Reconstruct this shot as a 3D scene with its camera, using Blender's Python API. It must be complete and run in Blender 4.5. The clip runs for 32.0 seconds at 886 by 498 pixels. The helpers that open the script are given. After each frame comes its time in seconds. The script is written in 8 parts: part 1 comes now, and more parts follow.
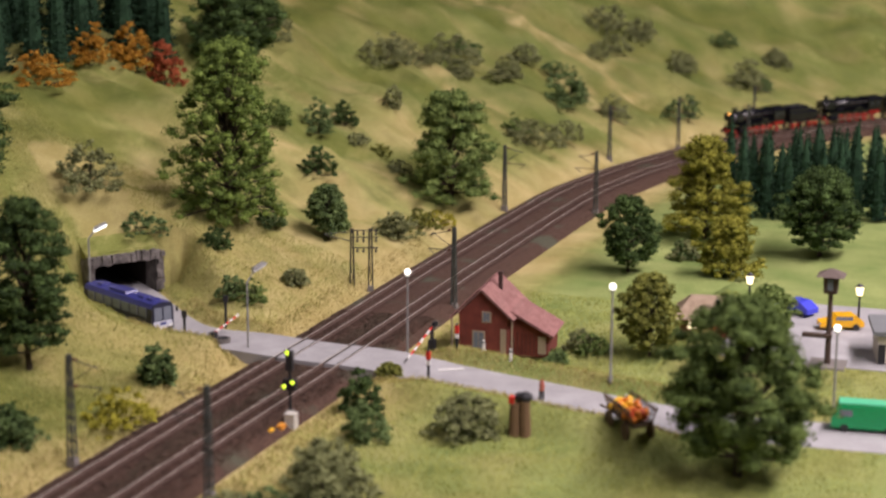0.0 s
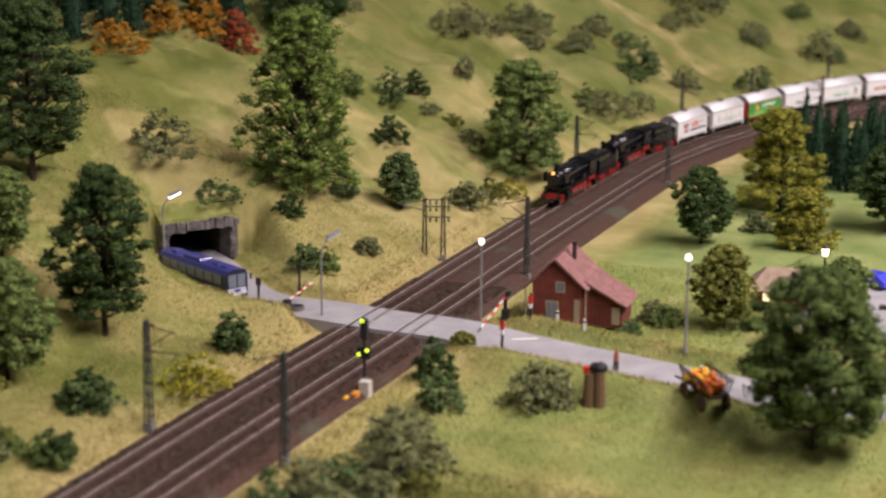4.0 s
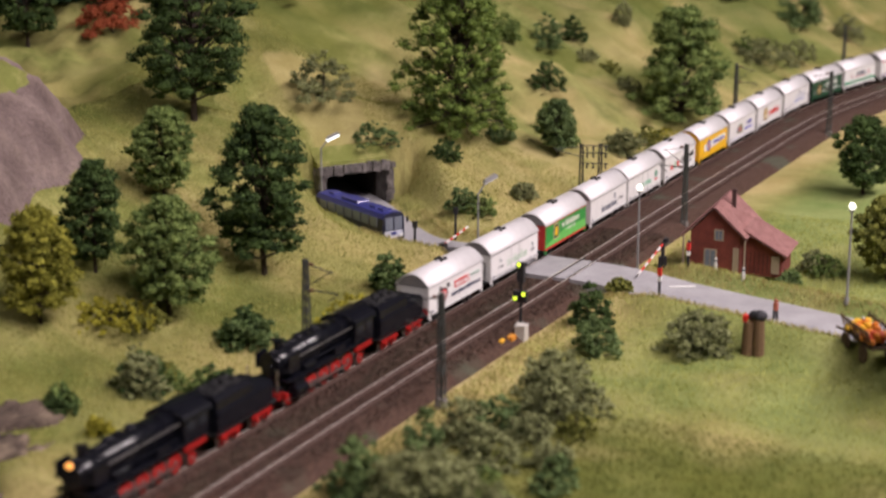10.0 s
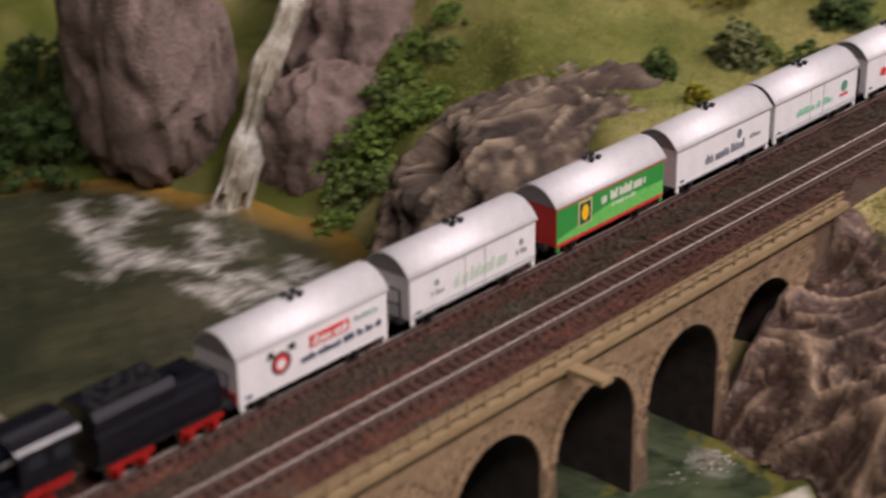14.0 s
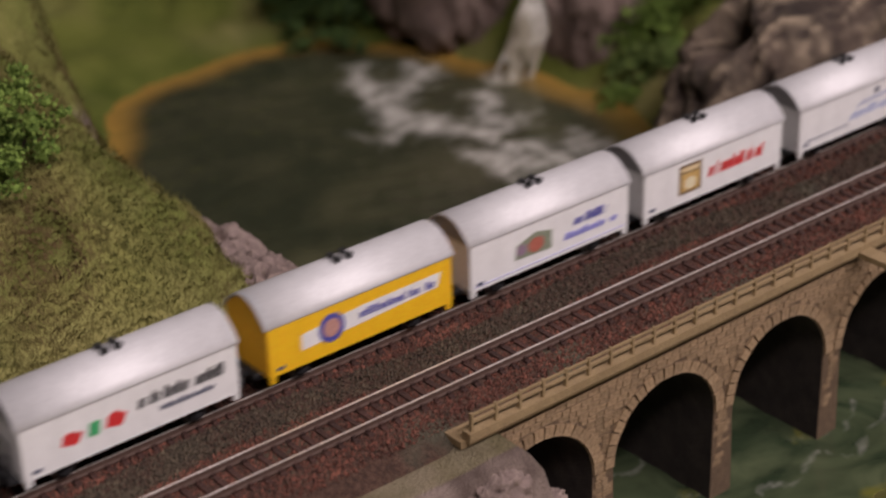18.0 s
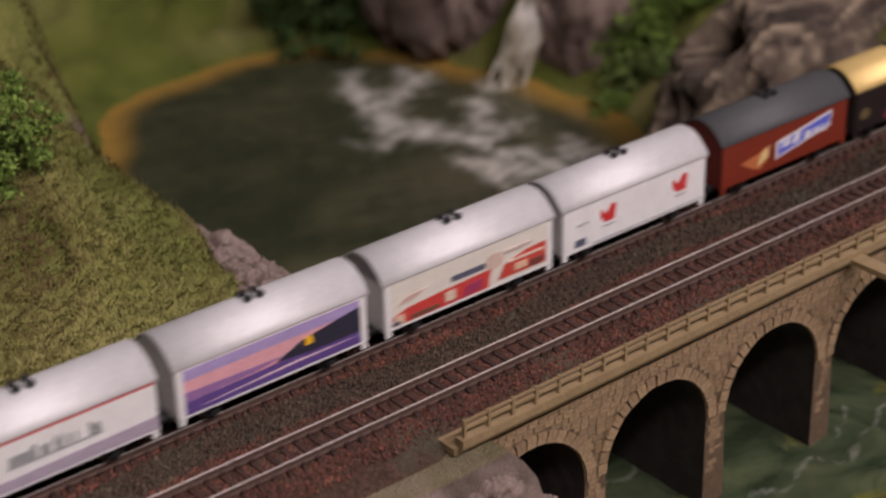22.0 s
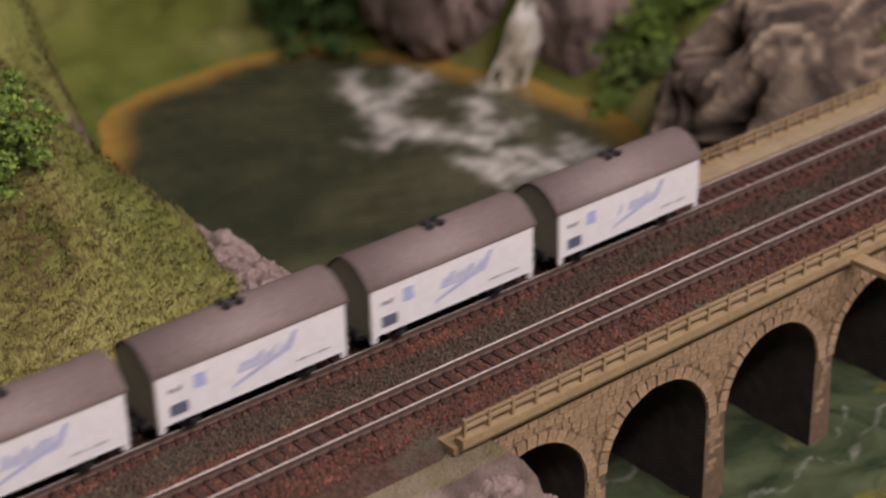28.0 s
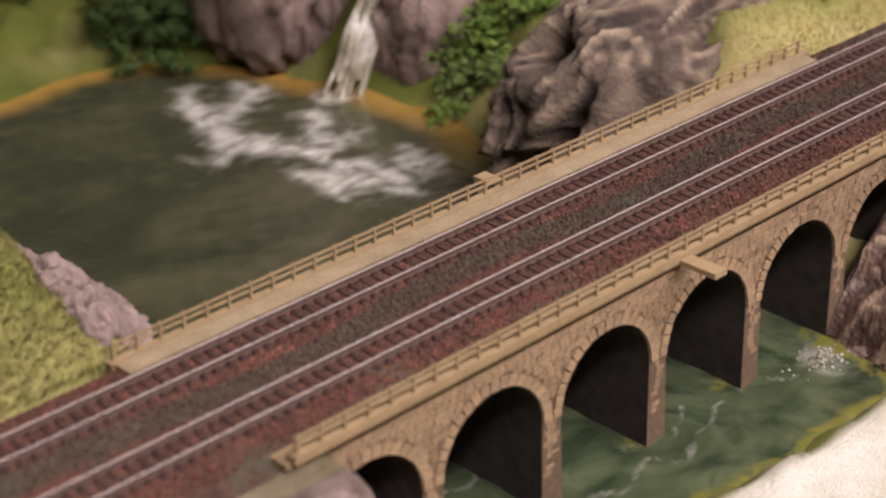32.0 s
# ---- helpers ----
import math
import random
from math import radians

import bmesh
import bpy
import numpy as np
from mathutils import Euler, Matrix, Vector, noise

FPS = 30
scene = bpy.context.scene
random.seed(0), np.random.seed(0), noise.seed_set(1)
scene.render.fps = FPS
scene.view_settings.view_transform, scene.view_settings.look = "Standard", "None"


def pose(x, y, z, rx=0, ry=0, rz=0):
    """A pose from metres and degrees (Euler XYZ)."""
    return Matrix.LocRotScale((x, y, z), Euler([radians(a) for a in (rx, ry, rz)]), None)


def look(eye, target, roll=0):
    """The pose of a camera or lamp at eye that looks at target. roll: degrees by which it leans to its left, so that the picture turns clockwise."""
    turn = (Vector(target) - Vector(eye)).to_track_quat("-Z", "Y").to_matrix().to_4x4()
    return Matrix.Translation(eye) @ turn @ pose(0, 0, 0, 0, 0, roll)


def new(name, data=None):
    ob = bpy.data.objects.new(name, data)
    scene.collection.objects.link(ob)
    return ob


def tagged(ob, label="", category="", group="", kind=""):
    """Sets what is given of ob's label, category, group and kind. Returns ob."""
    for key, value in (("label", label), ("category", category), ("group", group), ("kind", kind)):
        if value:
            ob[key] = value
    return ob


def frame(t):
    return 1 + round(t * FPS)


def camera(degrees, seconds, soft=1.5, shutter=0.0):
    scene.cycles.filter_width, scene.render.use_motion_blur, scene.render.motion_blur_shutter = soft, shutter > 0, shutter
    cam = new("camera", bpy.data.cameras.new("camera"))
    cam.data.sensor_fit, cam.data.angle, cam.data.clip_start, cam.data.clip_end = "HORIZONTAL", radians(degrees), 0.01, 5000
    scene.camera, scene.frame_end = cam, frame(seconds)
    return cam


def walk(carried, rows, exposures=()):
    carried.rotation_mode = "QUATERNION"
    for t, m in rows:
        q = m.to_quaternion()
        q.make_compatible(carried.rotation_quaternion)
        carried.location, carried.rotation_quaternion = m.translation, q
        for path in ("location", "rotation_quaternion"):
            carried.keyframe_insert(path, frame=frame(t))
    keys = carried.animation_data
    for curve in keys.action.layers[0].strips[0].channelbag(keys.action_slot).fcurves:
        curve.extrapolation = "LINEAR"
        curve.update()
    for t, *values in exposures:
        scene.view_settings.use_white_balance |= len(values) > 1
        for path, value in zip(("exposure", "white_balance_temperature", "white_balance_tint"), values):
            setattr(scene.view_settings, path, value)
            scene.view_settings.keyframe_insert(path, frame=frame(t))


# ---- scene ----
# All sizes below are in millimetres of the model (scale 1:160) unless metres are named.
cam = camera(27.53, 32.0, soft=2.4, shutter=0.5)
# a fixed point beside the layout sets the focus: about 1.2 m away over the meadow, 0.5 m at the viaduct
focus_point = new("focus_point")
focus_point.empty_display_size = 0.01
focus_point.location = (1.19, -0.92, 0.0)
cam.data.dof.use_dof, cam.data.dof.focus_object, cam.data.dof.aperture_fstop = True, focus_point, 12.0
ROWS = [
    (0, -0.2066, -0.3600, 0.2731, -71.590, -12.382, 0.266),
    (0.5, -0.2063, -0.3594, 0.2720, -71.347, -13.240, 0.336),
    (1, -0.2067, -0.3587, 0.2726, -70.948, -13.615, 0.318),
    (1.5, -0.2072, -0.3577, 0.2717, -70.382, -13.497, 0.275),
    (2, -0.2067, -0.3581, 0.2723, -70.008, -13.473, 0.170),
    (2.5, -0.2072, -0.3582, 0.2726, -69.963, -13.458, 0.146),
    (3, -0.2072, -0.3586, 0.2722, -69.961, -13.406, 0.138),
    (3.5, -0.2070, -0.3585, 0.2719, -69.958, -13.394, 0.128),
    (4, -0.2077, -0.3541, 0.2717, -69.534, -13.298, 0.265),
    (4.5, -0.2076, -0.3539, 0.2718, -68.015, -13.288, 0.154),
    (6.5, -0.2076, -0.3541, 0.2717, -67.563, -13.090, 0.033),
    (7, -0.2077, -0.3542, 0.2713, -67.668, -13.061, 0.035),
    (7.5, -0.2078, -0.3539, 0.2719, -67.735, -13.075, 0.076),
    (8, -0.2087, -0.3503, 0.2712, -66.328, -12.981, 0.115),
    (8.5, -0.2085, -0.3495, 0.2704, -65.593, -12.972, 0.122),
    (9, -0.2088, -0.3495, 0.2704, -65.089, -13.002, 0.064),
    (9.5, -0.2083, -0.3490, 0.2689, -64.756, -13.796, 0.045),
    (10, -0.2079, -0.3487, 0.2668, -64.720, -14.825, 0.033),
    (10.5, -0.2066, -0.3485, 0.2636, -64.652, -16.378, -0.005),
    (11, -0.2075, -0.3449, 0.2608, -63.878, -17.889, 0.109),
    (11.5, -0.2086, -0.3400, 0.2586, -61.835, -19.102, 0.002),
    (12, -0.2123, -0.3356, 0.2545, -59.145, -19.075, -0.022),
    (12.5, -0.2120, -0.3342, 0.2546, -57.297, -21.637, -0.372),
    (13, -0.2172, -0.3271, 0.2536, -53.452, -22.395, -0.619),
    (13.5, -0.2192, -0.3221, 0.2498, -50.867, -23.114, -0.667),
    (14, -0.2267, -0.3183, 0.2541, -47.556, -24.219, -0.979),
    (14.5, -0.2305, -0.3164, 0.2558, -44.122, -24.765, -1.360),
    (16.5, -0.2344, -0.3112, 0.2484, -38.373, -27.623, -1.832),
    (17, -0.2341, -0.3114, 0.2481, -38.338, -27.677, -1.832),
    (17.5, -0.2340, -0.3108, 0.2476, -38.379, -27.695, -1.785),
    (18, -0.2343, -0.3112, 0.2481, -38.520, -27.634, -1.730),
    (18.5, -0.2346, -0.3117, 0.2486, -38.634, -27.552, -1.622),
    (19, -0.2347, -0.3116, 0.2488, -38.704, -27.502, -1.662),
    (20, -0.2346, -0.3112, 0.2479, -38.783, -27.419, -1.582),
    (21, -0.2347, -0.3114, 0.2486, -38.802, -27.442, -1.596),
    (22, -0.2348, -0.3118, 0.2486, -38.781, -27.432, -1.591),
    (23, -0.2348, -0.3118, 0.2486, -38.781, -27.432, -1.591),
    (24, -0.2349, -0.3116, 0.2484, -38.804, -27.426, -1.571),
    (25, -0.2349, -0.3116, 0.2484, -38.804, -27.426, -1.571),
    (26, -0.2352, -0.3118, 0.2487, -38.821, -27.440, -1.500),
    (26.5, -0.2350, -0.3117, 0.2487, -38.802, -27.445, -1.564),
    (28.5, -0.2347, -0.3115, 0.2480, -38.794, -27.408, -1.562),
    (29, -0.2348, -0.3116, 0.2481, -38.799, -27.411, -1.557),
    (29.5, -0.2346, -0.3110, 0.2483, -38.813, -27.441, -1.561),
    (30, -0.2345, -0.3113, 0.2486, -38.783, -27.447, -1.667),
    (30.5, -0.2338, -0.3123, 0.2485, -39.165, -27.369, -1.727),
    (31, -0.2301, -0.3141, 0.2472, -41.005, -27.421, -1.647),
    (31.5, -0.2273, -0.3165, 0.2473, -43.202, -27.437, -1.396),
    (32, -0.2266, -0.3162, 0.2481, -43.693, -27.238, -1.329),
]
walk(cam, [(t, pose(x, y, z, 90 + pitch, 0, yaw) @ pose(0, 0, 0, 0, 0, roll)) for t, x, y, z, yaw, pitch, roll in ROWS],
     [(0, -0.15), (10, -0.2), (12, -0.3), (13, -0.45), (14.5, -0.55), (17, -0.75), (19, -0.8), (22, -0.8), (26, -0.5), (29, -0.3), (30, -0.1), (32, 0.15)])

# ---- light: a hall lamp overhead, and a weak fill lamp added behind ----
world = bpy.data.worlds.new("hall_air")
scene.world = world
world.use_nodes = True
world.node_tree.nodes["Background"].inputs[0].default_value = (1.0, 0.9, 0.92, 1)
world.node_tree.nodes["Background"].inputs[1].default_value = 0.015


def area_lamp(name, at, target, size, watts, colour):
    data = bpy.data.lights.new(name, "AREA")
    data.shape, data.size, data.size_y = "RECTANGLE", size[0], size[1]
    data.energy, data.color = watts, colour
    ob = new(name, data)
    ob.matrix_world = look(at, target)
    return ob


# the long lamp in front lights the layout; the 9 W one is only fill
KEY_AND_FILL = [(0.45, -1.15, 1.5, 112), (0.45, 0.85, 1.6, 9)]
for x, y, z, watts in KEY_AND_FILL:
    area_lamp("key_or_fill_light", (x, y, z), (x, y + 0.001, 0), (2.7, 0.2), watts, (1.0, 0.86, 0.88))
scene.view_settings.exposure = 0.0

# ---- helpers for meshes ----
MM = 0.001


def mesh_data(name, verts, faces, mats, index=None, smooth=False):
    me = bpy.data.meshes.new(name)
    me.from_pydata([(x * MM, y * MM, z * MM) for x, y, z in verts], [], faces)
    for m in mats:
        me.materials.append(m)
    if index is not None:
        me.polygons.foreach_set("material_index", index)
    if smooth:
        me.polygons.foreach_set("use_smooth", [True] * len(me.polygons))
    me.update()
    return me


class Geo:
    """Collects vertices and faces in millimetres."""

    def __init__(self):
        self.v, self.f, self.i = [], [], []

    def add(self, verts, faces, mat=0):
        n = len(self.v)
        self.v += [tuple(p) for p in verts]
        self.f += [tuple(n + k for k in q) for q in faces]
        self.i += [mat] * len(faces)
        return self

    def box(self, cx, cy, cz, sx, sy, sz, mat=0, rz=0.0, taper=1.0):
        c, s = math.cos(rz), math.sin(rz)
        vs = []
        for dz, k in ((-sz / 2, 1.0), (sz / 2, taper)):
            for dx, dy in ((-1, -1), (1, -1), (1, 1), (-1, 1)):
                a, b = dx * sx / 2 * k, dy * sy / 2 * k
                vs.append((cx + a * c - b * s, cy + a * s + b * c, cz + dz))
        return self.add(vs, [(3, 2, 1, 0), (4, 5, 6, 7), (0, 1, 5, 4), (1, 2, 6, 5), (2, 3, 7, 6), (3, 0, 4, 7)], mat)

    def tube(self, p0, p1, r0, r1=None, n=8, mat=0, caps=True):
        r1 = r0 if r1 is None else r1
        a, b = Vector(p0), Vector(p1)
        q = (b - a).to_track_quat("Z", "Y")
        vs = []
        for p, r in ((a, r0), (b, r1)):
            for k in range(n):
                t = 2 * math.pi * k / n
                vs.append(p + q @ Vector((r * math.cos(t), r * math.sin(t), 0)))
        fs = [(k, (k + 1) % n, n + (k + 1) % n, n + k) for k in range(n)]
        if caps:
            fs += [tuple(reversed(range(n))), tuple(range(n, 2 * n))]
        return self.add(vs, fs, mat)

    def ball(self, c, r, mat=0, n=10, m=6, squash=1.0):
        vs = [(c[0], c[1], c[2] + r * squash)]
        for j in range(1, m):
            e = math.pi * j / m
            for k in range(n):
                t = 2 * math.pi * k / n
                vs.append((c[0] + r * math.sin(e) * math.cos(t), c[1] + r * math.sin(e) * math.sin(t), c[2] + r * squash * math.cos(e)))
        vs.append((c[0], c[1], c[2] - r * squash))
        fs = [(0, 1 + k, 1 + (k + 1) % n) for k in range(n)]
        for j in range(m - 2):
            for k in range(n):
                a, b = 1 + j * n + k, 1 + j * n + (k + 1) % n
                fs.append((a, a + n, b + n, b))
        e = len(vs) - 1
        fs += [(e, 1 + (m - 2) * n + (k + 1) % n, 1 + (m - 2) * n + k) for k in range(n)]
        return self.add(vs, fs, mat)

    def loft(self, profile, x0, x1, mat=0, caps=True):
        """A profile of (y, z) swept along x."""
        n = len(profile)
        vs = [(x0, y, z) for y, z in profile] + [(x1, y, z) for y, z in profile]
        fs = [(k, (k + 1) % n, n + (k + 1) % n, n + k) for k in range(n)]
        if caps:
            fs += [tuple(reversed(range(n))), tuple(range(n, 2 * n))]
        return self.add(vs, fs, mat)

    def object(self, name, mats, parent=None, label="", smooth=False):
        me = mesh_data(name, self.v, self.f, mats if isinstance(mats, (list, tuple)) else [mats], self.i, smooth)
        ob = new(name, me)
        if parent is not None:
            ob.parent = parent
        if label:
            tagged(ob, label)
        return ob


def thing(name, m, label, category, group="", kind=""):
    ob = new(name)
    ob.empty_display_size = 0.01
    ob.matrix_world = m
    return tagged(ob, label, category, group, kind)


def at(x, y, z=0.0, rz=0.0, rx=0.0, ry=0.0):
    return pose(x * MM, y * MM, z * MM, rx, ry, rz)


# ---- materials ----
def nodes_of(name):
    m = bpy.data.materials.new(name)
    m.use_nodes = True
    return m, m.node_tree.nodes, m.node_tree.links, m.node_tree.nodes["Principled BSDF"]


def surface(name, colours, scale=300.0, rough=0.7, metal=0.0, bump=0.3, fine=None, per_piece=0.0, coat=0.0, detail=6.0, spots=None):
    """Noise between a few colours, a finer grain, and relief; scale in cells a metre."""
    m, n, l, b = nodes_of(name)
    co = n.new("ShaderNodeTexCoord")
    no = n.new("ShaderNodeTexNoise")
    no.inputs["Scale"].default_value, no.inputs["Detail"].default_value = scale, detail
    l.new(co.outputs["Object"], no.inputs["Vector"])
    ramp = n.new("ShaderNodeValToRGB")
    el = ramp.color_ramp.elements
    while len(el) < len(colours):
        el.new(0.5)
    for k, c in enumerate(colours):
        el[k].position = 0.28 + 0.44 * k / max(1, len(colours) - 1)
        el[k].color = (*c, 1)
    l.new(no.outputs["Fac"], ramp.inputs["Fac"])
    out = ramp.outputs["Color"]
    grain = n.new("ShaderNodeTexNoise")
    grain.inputs["Scale"].default_value, grain.inputs["Detail"].default_value = fine or scale * 7, 3
    l.new(co.outputs["Object"], grain.inputs["Vector"])
    mix = n.new("ShaderNodeMix")
    mix.data_type, mix.blend_type = "RGBA", "OVERLAY"
    mix.inputs["Factor"].default_value = 0.45
    l.new(out, mix.inputs["A"])
    l.new(grain.outputs["Fac"], mix.inputs["B"])
    out = mix.outputs["Result"]
    if spots:
        sp = n.new("ShaderNodeTexNoise")
        sp.inputs["Scale"].default_value, sp.inputs["Detail"].default_value = spots[1], 4
        l.new(co.outputs["Object"], sp.inputs["Vector"])
        rr = n.new("ShaderNodeMapRange")
        rr.inputs["From Min"].default_value, rr.inputs["From Max"].default_value = spots[2], spots[2] + 0.12
        l.new(sp.outputs["Fac"], rr.inputs["Value"])
        m3 = n.new("ShaderNodeMix")
        m3.data_type = "RGBA"
        l.new(rr.outputs["Result"], m3.inputs["Factor"])
        l.new(out, m3.inputs["A"])
        m3.inputs["B"].default_value = (*spots[0], 1)
        out = m3.outputs["Result"]
    if per_piece:
        info = n.new("ShaderNodeObjectInfo")
        geo = n.new("ShaderNodeNewGeometry")
        sm = n.new("ShaderNodeMath")
        l.new(info.outputs["Random"], sm.inputs[0])
        l.new(geo.outputs["Random Per Island"], sm.inputs[1])
        fr = n.new("ShaderNodeMath")
        fr.operation = "FRACT"
        l.new(sm.outputs[0], fr.inputs[0])
        mr = n.new("ShaderNodeMapRange")
        mr.inputs["To Min"].default_value, mr.inputs["To Max"].default_value = 1 - per_piece, 1 + per_piece
        l.new(fr.outputs[0], mr.inputs["Value"])
        hs = n.new("ShaderNodeHueSaturation")
        l.new(mr.outputs["Result"], hs.inputs["Value"])
        l.new(out, hs.inputs["Color"])
        out = hs.outputs["Color"]
    l.new(out, b.inputs["Base Color"])
    b.inputs["Roughness"].default_value, b.inputs["Metallic"].default_value = rough, metal
    b.inputs["Coat Weight"].default_value = coat
    if bump:
        bp = n.new("ShaderNodeBump")
        bp.inputs["Strength"].default_value, bp.inputs["Distance"].default_value = bump, 0.0015
        l.new(grain.outputs["Fac"], bp.inputs["Height"])
        l.new(bp.outputs["Normal"], b.inputs["Normal"])
    return m


def plain(name, colour, rough=0.5, metal=0.0, scale=900.0, vary=0.12, coat=0.0, bump=0.05):
    lo, hi = [c * (1 - vary) for c in colour], [min(1.0, c * (1 + vary)) for c in colour]
    return surface(name, [lo, hi], scale, rough, metal, bump, coat=coat)


def glow(name, colour, strength):
    m, n, l, b = nodes_of(name)
    b.inputs["Base Color"].default_value = (*colour, 1)
    b.inputs["Emission Color"].default_value = (*colour, 1)
    b.inputs["Emission Strength"].default_value = strength
    return m


def leaf_material(name, dark, light, patch=None):
    m, n, l, b = nodes_of(name)
    geo = n.new("ShaderNodeNewGeometry")
    co = n.new("ShaderNodeTexCoord")
    no = n.new("ShaderNodeTexNoise")
    no.inputs["Scale"].default_value = 120
    l.new(co.outputs["Object"], no.inputs["Vector"])
    ad = n.new("ShaderNodeMath")
    ad.operation = "MULTIPLY_ADD"
    ad.inputs[1].default_value, ad.inputs[2].default_value = 0.55, 0.0
    l.new(geo.outputs["Random Per Island"], ad.inputs[0])
    sm = n.new("ShaderNodeMath")
    l.new(ad.outputs[0], sm.inputs[0])
    l.new(no.outputs["Fac"], sm.inputs[1])
    ramp = n.new("ShaderNodeValToRGB")
    ramp.color_ramp.elements[0].position, ramp.color_ramp.elements[0].color = 0.42, (*dark, 1)
    ramp.color_ramp.elements[1].position, ramp.color_ramp.elements[1].color = 1.1, (*light, 1)
    l.new(sm.outputs[0], ramp.inputs["Fac"])
    colour = ramp.outputs["Color"]
    if patch:
        big = n.new("ShaderNodeTexNoise")
        big.inputs["Scale"].default_value, big.inputs["Detail"].default_value = 24, 5
        l.new(co.outputs["Object"], big.inputs["Vector"])
        step = n.new("ShaderNodeMapRange")
        step.inputs["From Min"].default_value, step.inputs["From Max"].default_value = 0.44, 0.66
        l.new(big.outputs["Fac"], step.inputs["Value"])
        x = n.new("ShaderNodeMix")
        x.data_type = "RGBA"
        l.new(step.outputs["Result"], x.inputs["Factor"])
        l.new(colour, x.inputs["A"])
        x.inputs["B"].default_value = (*patch, 1)
        colour = x.outputs["Result"]
    l.new(colour, b.inputs["Base Color"])
    b.inputs["Roughness"].default_value = 0.85
    b.inputs["Specular IOR Level"].default_value = 0.2
    return m


BALLAST = surface("red_brown_ballast", [(0.037, 0.018, 0.012), (0.078, 0.040, 0.026), (0.124, 0.068, 0.047)], 700, 0.95, 0, 1.0, fine=1500, spots=((0.085, 0.085, 0.055), 30, 0.56))
BALLAST_STONE = surface("red_ballast_grains", [(0.085, 0.03, 0.02), (0.185, 0.068, 0.044)], 120, 0.95, 0, 0.3, fine=2600, per_piece=0.6)
BALLAST_BROWN = surface("brown_ballast_grains", [(0.055, 0.034, 0.024), (0.128, 0.076, 0.055)], 120, 0.95, 0, 0.3, fine=2600, per_piece=0.6)
BALLAST_GREEN = surface("grey_green_ballast_grains", [(0.06, 0.038, 0.026), (0.09, 0.072, 0.046)], 120, 0.95, 0, 0.3, fine=2600, per_piece=0.6)
SLEEPER = surface("dark_red_brown_sleeper", [(0.034, 0.013, 0.009), (0.067, 0.029, 0.021)], 800, 0.8, 0, 0.4, per_piece=0.3)
RAIL = surface("worn_rail_steel", [(0.74, 0.68, 0.62), (0.88, 0.81, 0.75)], 300, 0.34, 0.45, 0.03)
RAIL_SIDE = plain("rusty_rail_side", (0.085, 0.05, 0.038), 0.65)
STONE = surface("sandstone_block", [(0.171, 0.111, 0.061), (0.257, 0.174, 0.097), (0.325, 0.225, 0.133)], 260, 0.9, 0, 0.5, fine=2200, per_piece=0.16)
MORTAR = surface("dark_mortar", [(0.094, 0.061, 0.036), (0.145, 0.096, 0.055)], 500, 0.95, 0, 0.4)
CORNICE = surface("sand_coloured_concrete", [(0.232, 0.162, 0.083), (0.317, 0.229, 0.118)], 160, 0.8, 0, 0.25, fine=2400)
WALKWAY = surface("pinkish_sand_walkway", [(0.224, 0.168, 0.096), (0.304, 0.236, 0.140)], 120, 0.9, 0, 0.3, fine=1500)
# near-black: the shade inside arches and tunnel is put into this colour
VAULT = surface("shade_dark_vault", [(0.014, 0.01, 0.008), (0.04, 0.03, 0.024)], 200, 0.95, 0, 0.4)


def crested(name, colours, crest, scale, rough=0.9):
    """Rock whose proud folds are brushed with a paler paint."""
    m = surface(name, colours, scale, rough, 0, 0.9, fine=480, detail=10)
    n, l = m.node_tree.nodes, m.node_tree.links
    b = n["Principled BSDF"]
    now = b.inputs["Base Color"].links[0].from_socket
    a = n.new("ShaderNodeAttribute")
    a.attribute_name = "crest"
    x = n.new("ShaderNodeMix")
    x.data_type = "RGBA"
    l.new(a.outputs["Fac"], x.inputs["Factor"])
    l.new(now, x.inputs["A"])
    x.inputs["B"].default_value = (*crest, 1)
    l.new(x.outputs["Result"], b.inputs["Base Color"])
    return m


ROCK = crested("brown_grey_rock", [(0.017, 0.011, 0.008), (0.045, 0.03, 0.022), (0.095, 0.067, 0.05)], (0.46, 0.36, 0.25), 38)
CLIFF_ROCK = crested("pinkish_brown_cliff", [(0.09, 0.062, 0.05), (0.17, 0.12, 0.1), (0.27, 0.2, 0.17)], (0.34, 0.26, 0.22), 26)
SLOPE_ROCK = crested("dark_brown_plaster_rock", [(0.022, 0.011, 0.009), (0.056, 0.03, 0.024), (0.09, 0.051, 0.039)], (0.55, 0.4, 0.27), 34, 0.55)
PALE_ROCK = crested("pale_lilac_rock", [(0.117, 0.085, 0.073), (0.199, 0.146, 0.130), (0.275, 0.208, 0.187)], (0.4, 0.31, 0.26), 50)
GREY_ROCK = crested("grey_lilac_rock", [(0.108, 0.077, 0.069), (0.166, 0.122, 0.112), (0.223, 0.171, 0.158)], (0.32, 0.25, 0.21), 40)
ROAD = surface("pale_grey_road", [(0.27, 0.265, 0.275), (0.37, 0.365, 0.38)], 60, 0.85, 0, 0.2, fine=2600)
FADED = plain("white_road_paint", (0.72, 0.72, 0.7), 0.8)
BARK = surface("dark_bark", [(0.03, 0.022, 0.015), (0.09, 0.065, 0.045)], 600, 0.95, 0, 0.6)
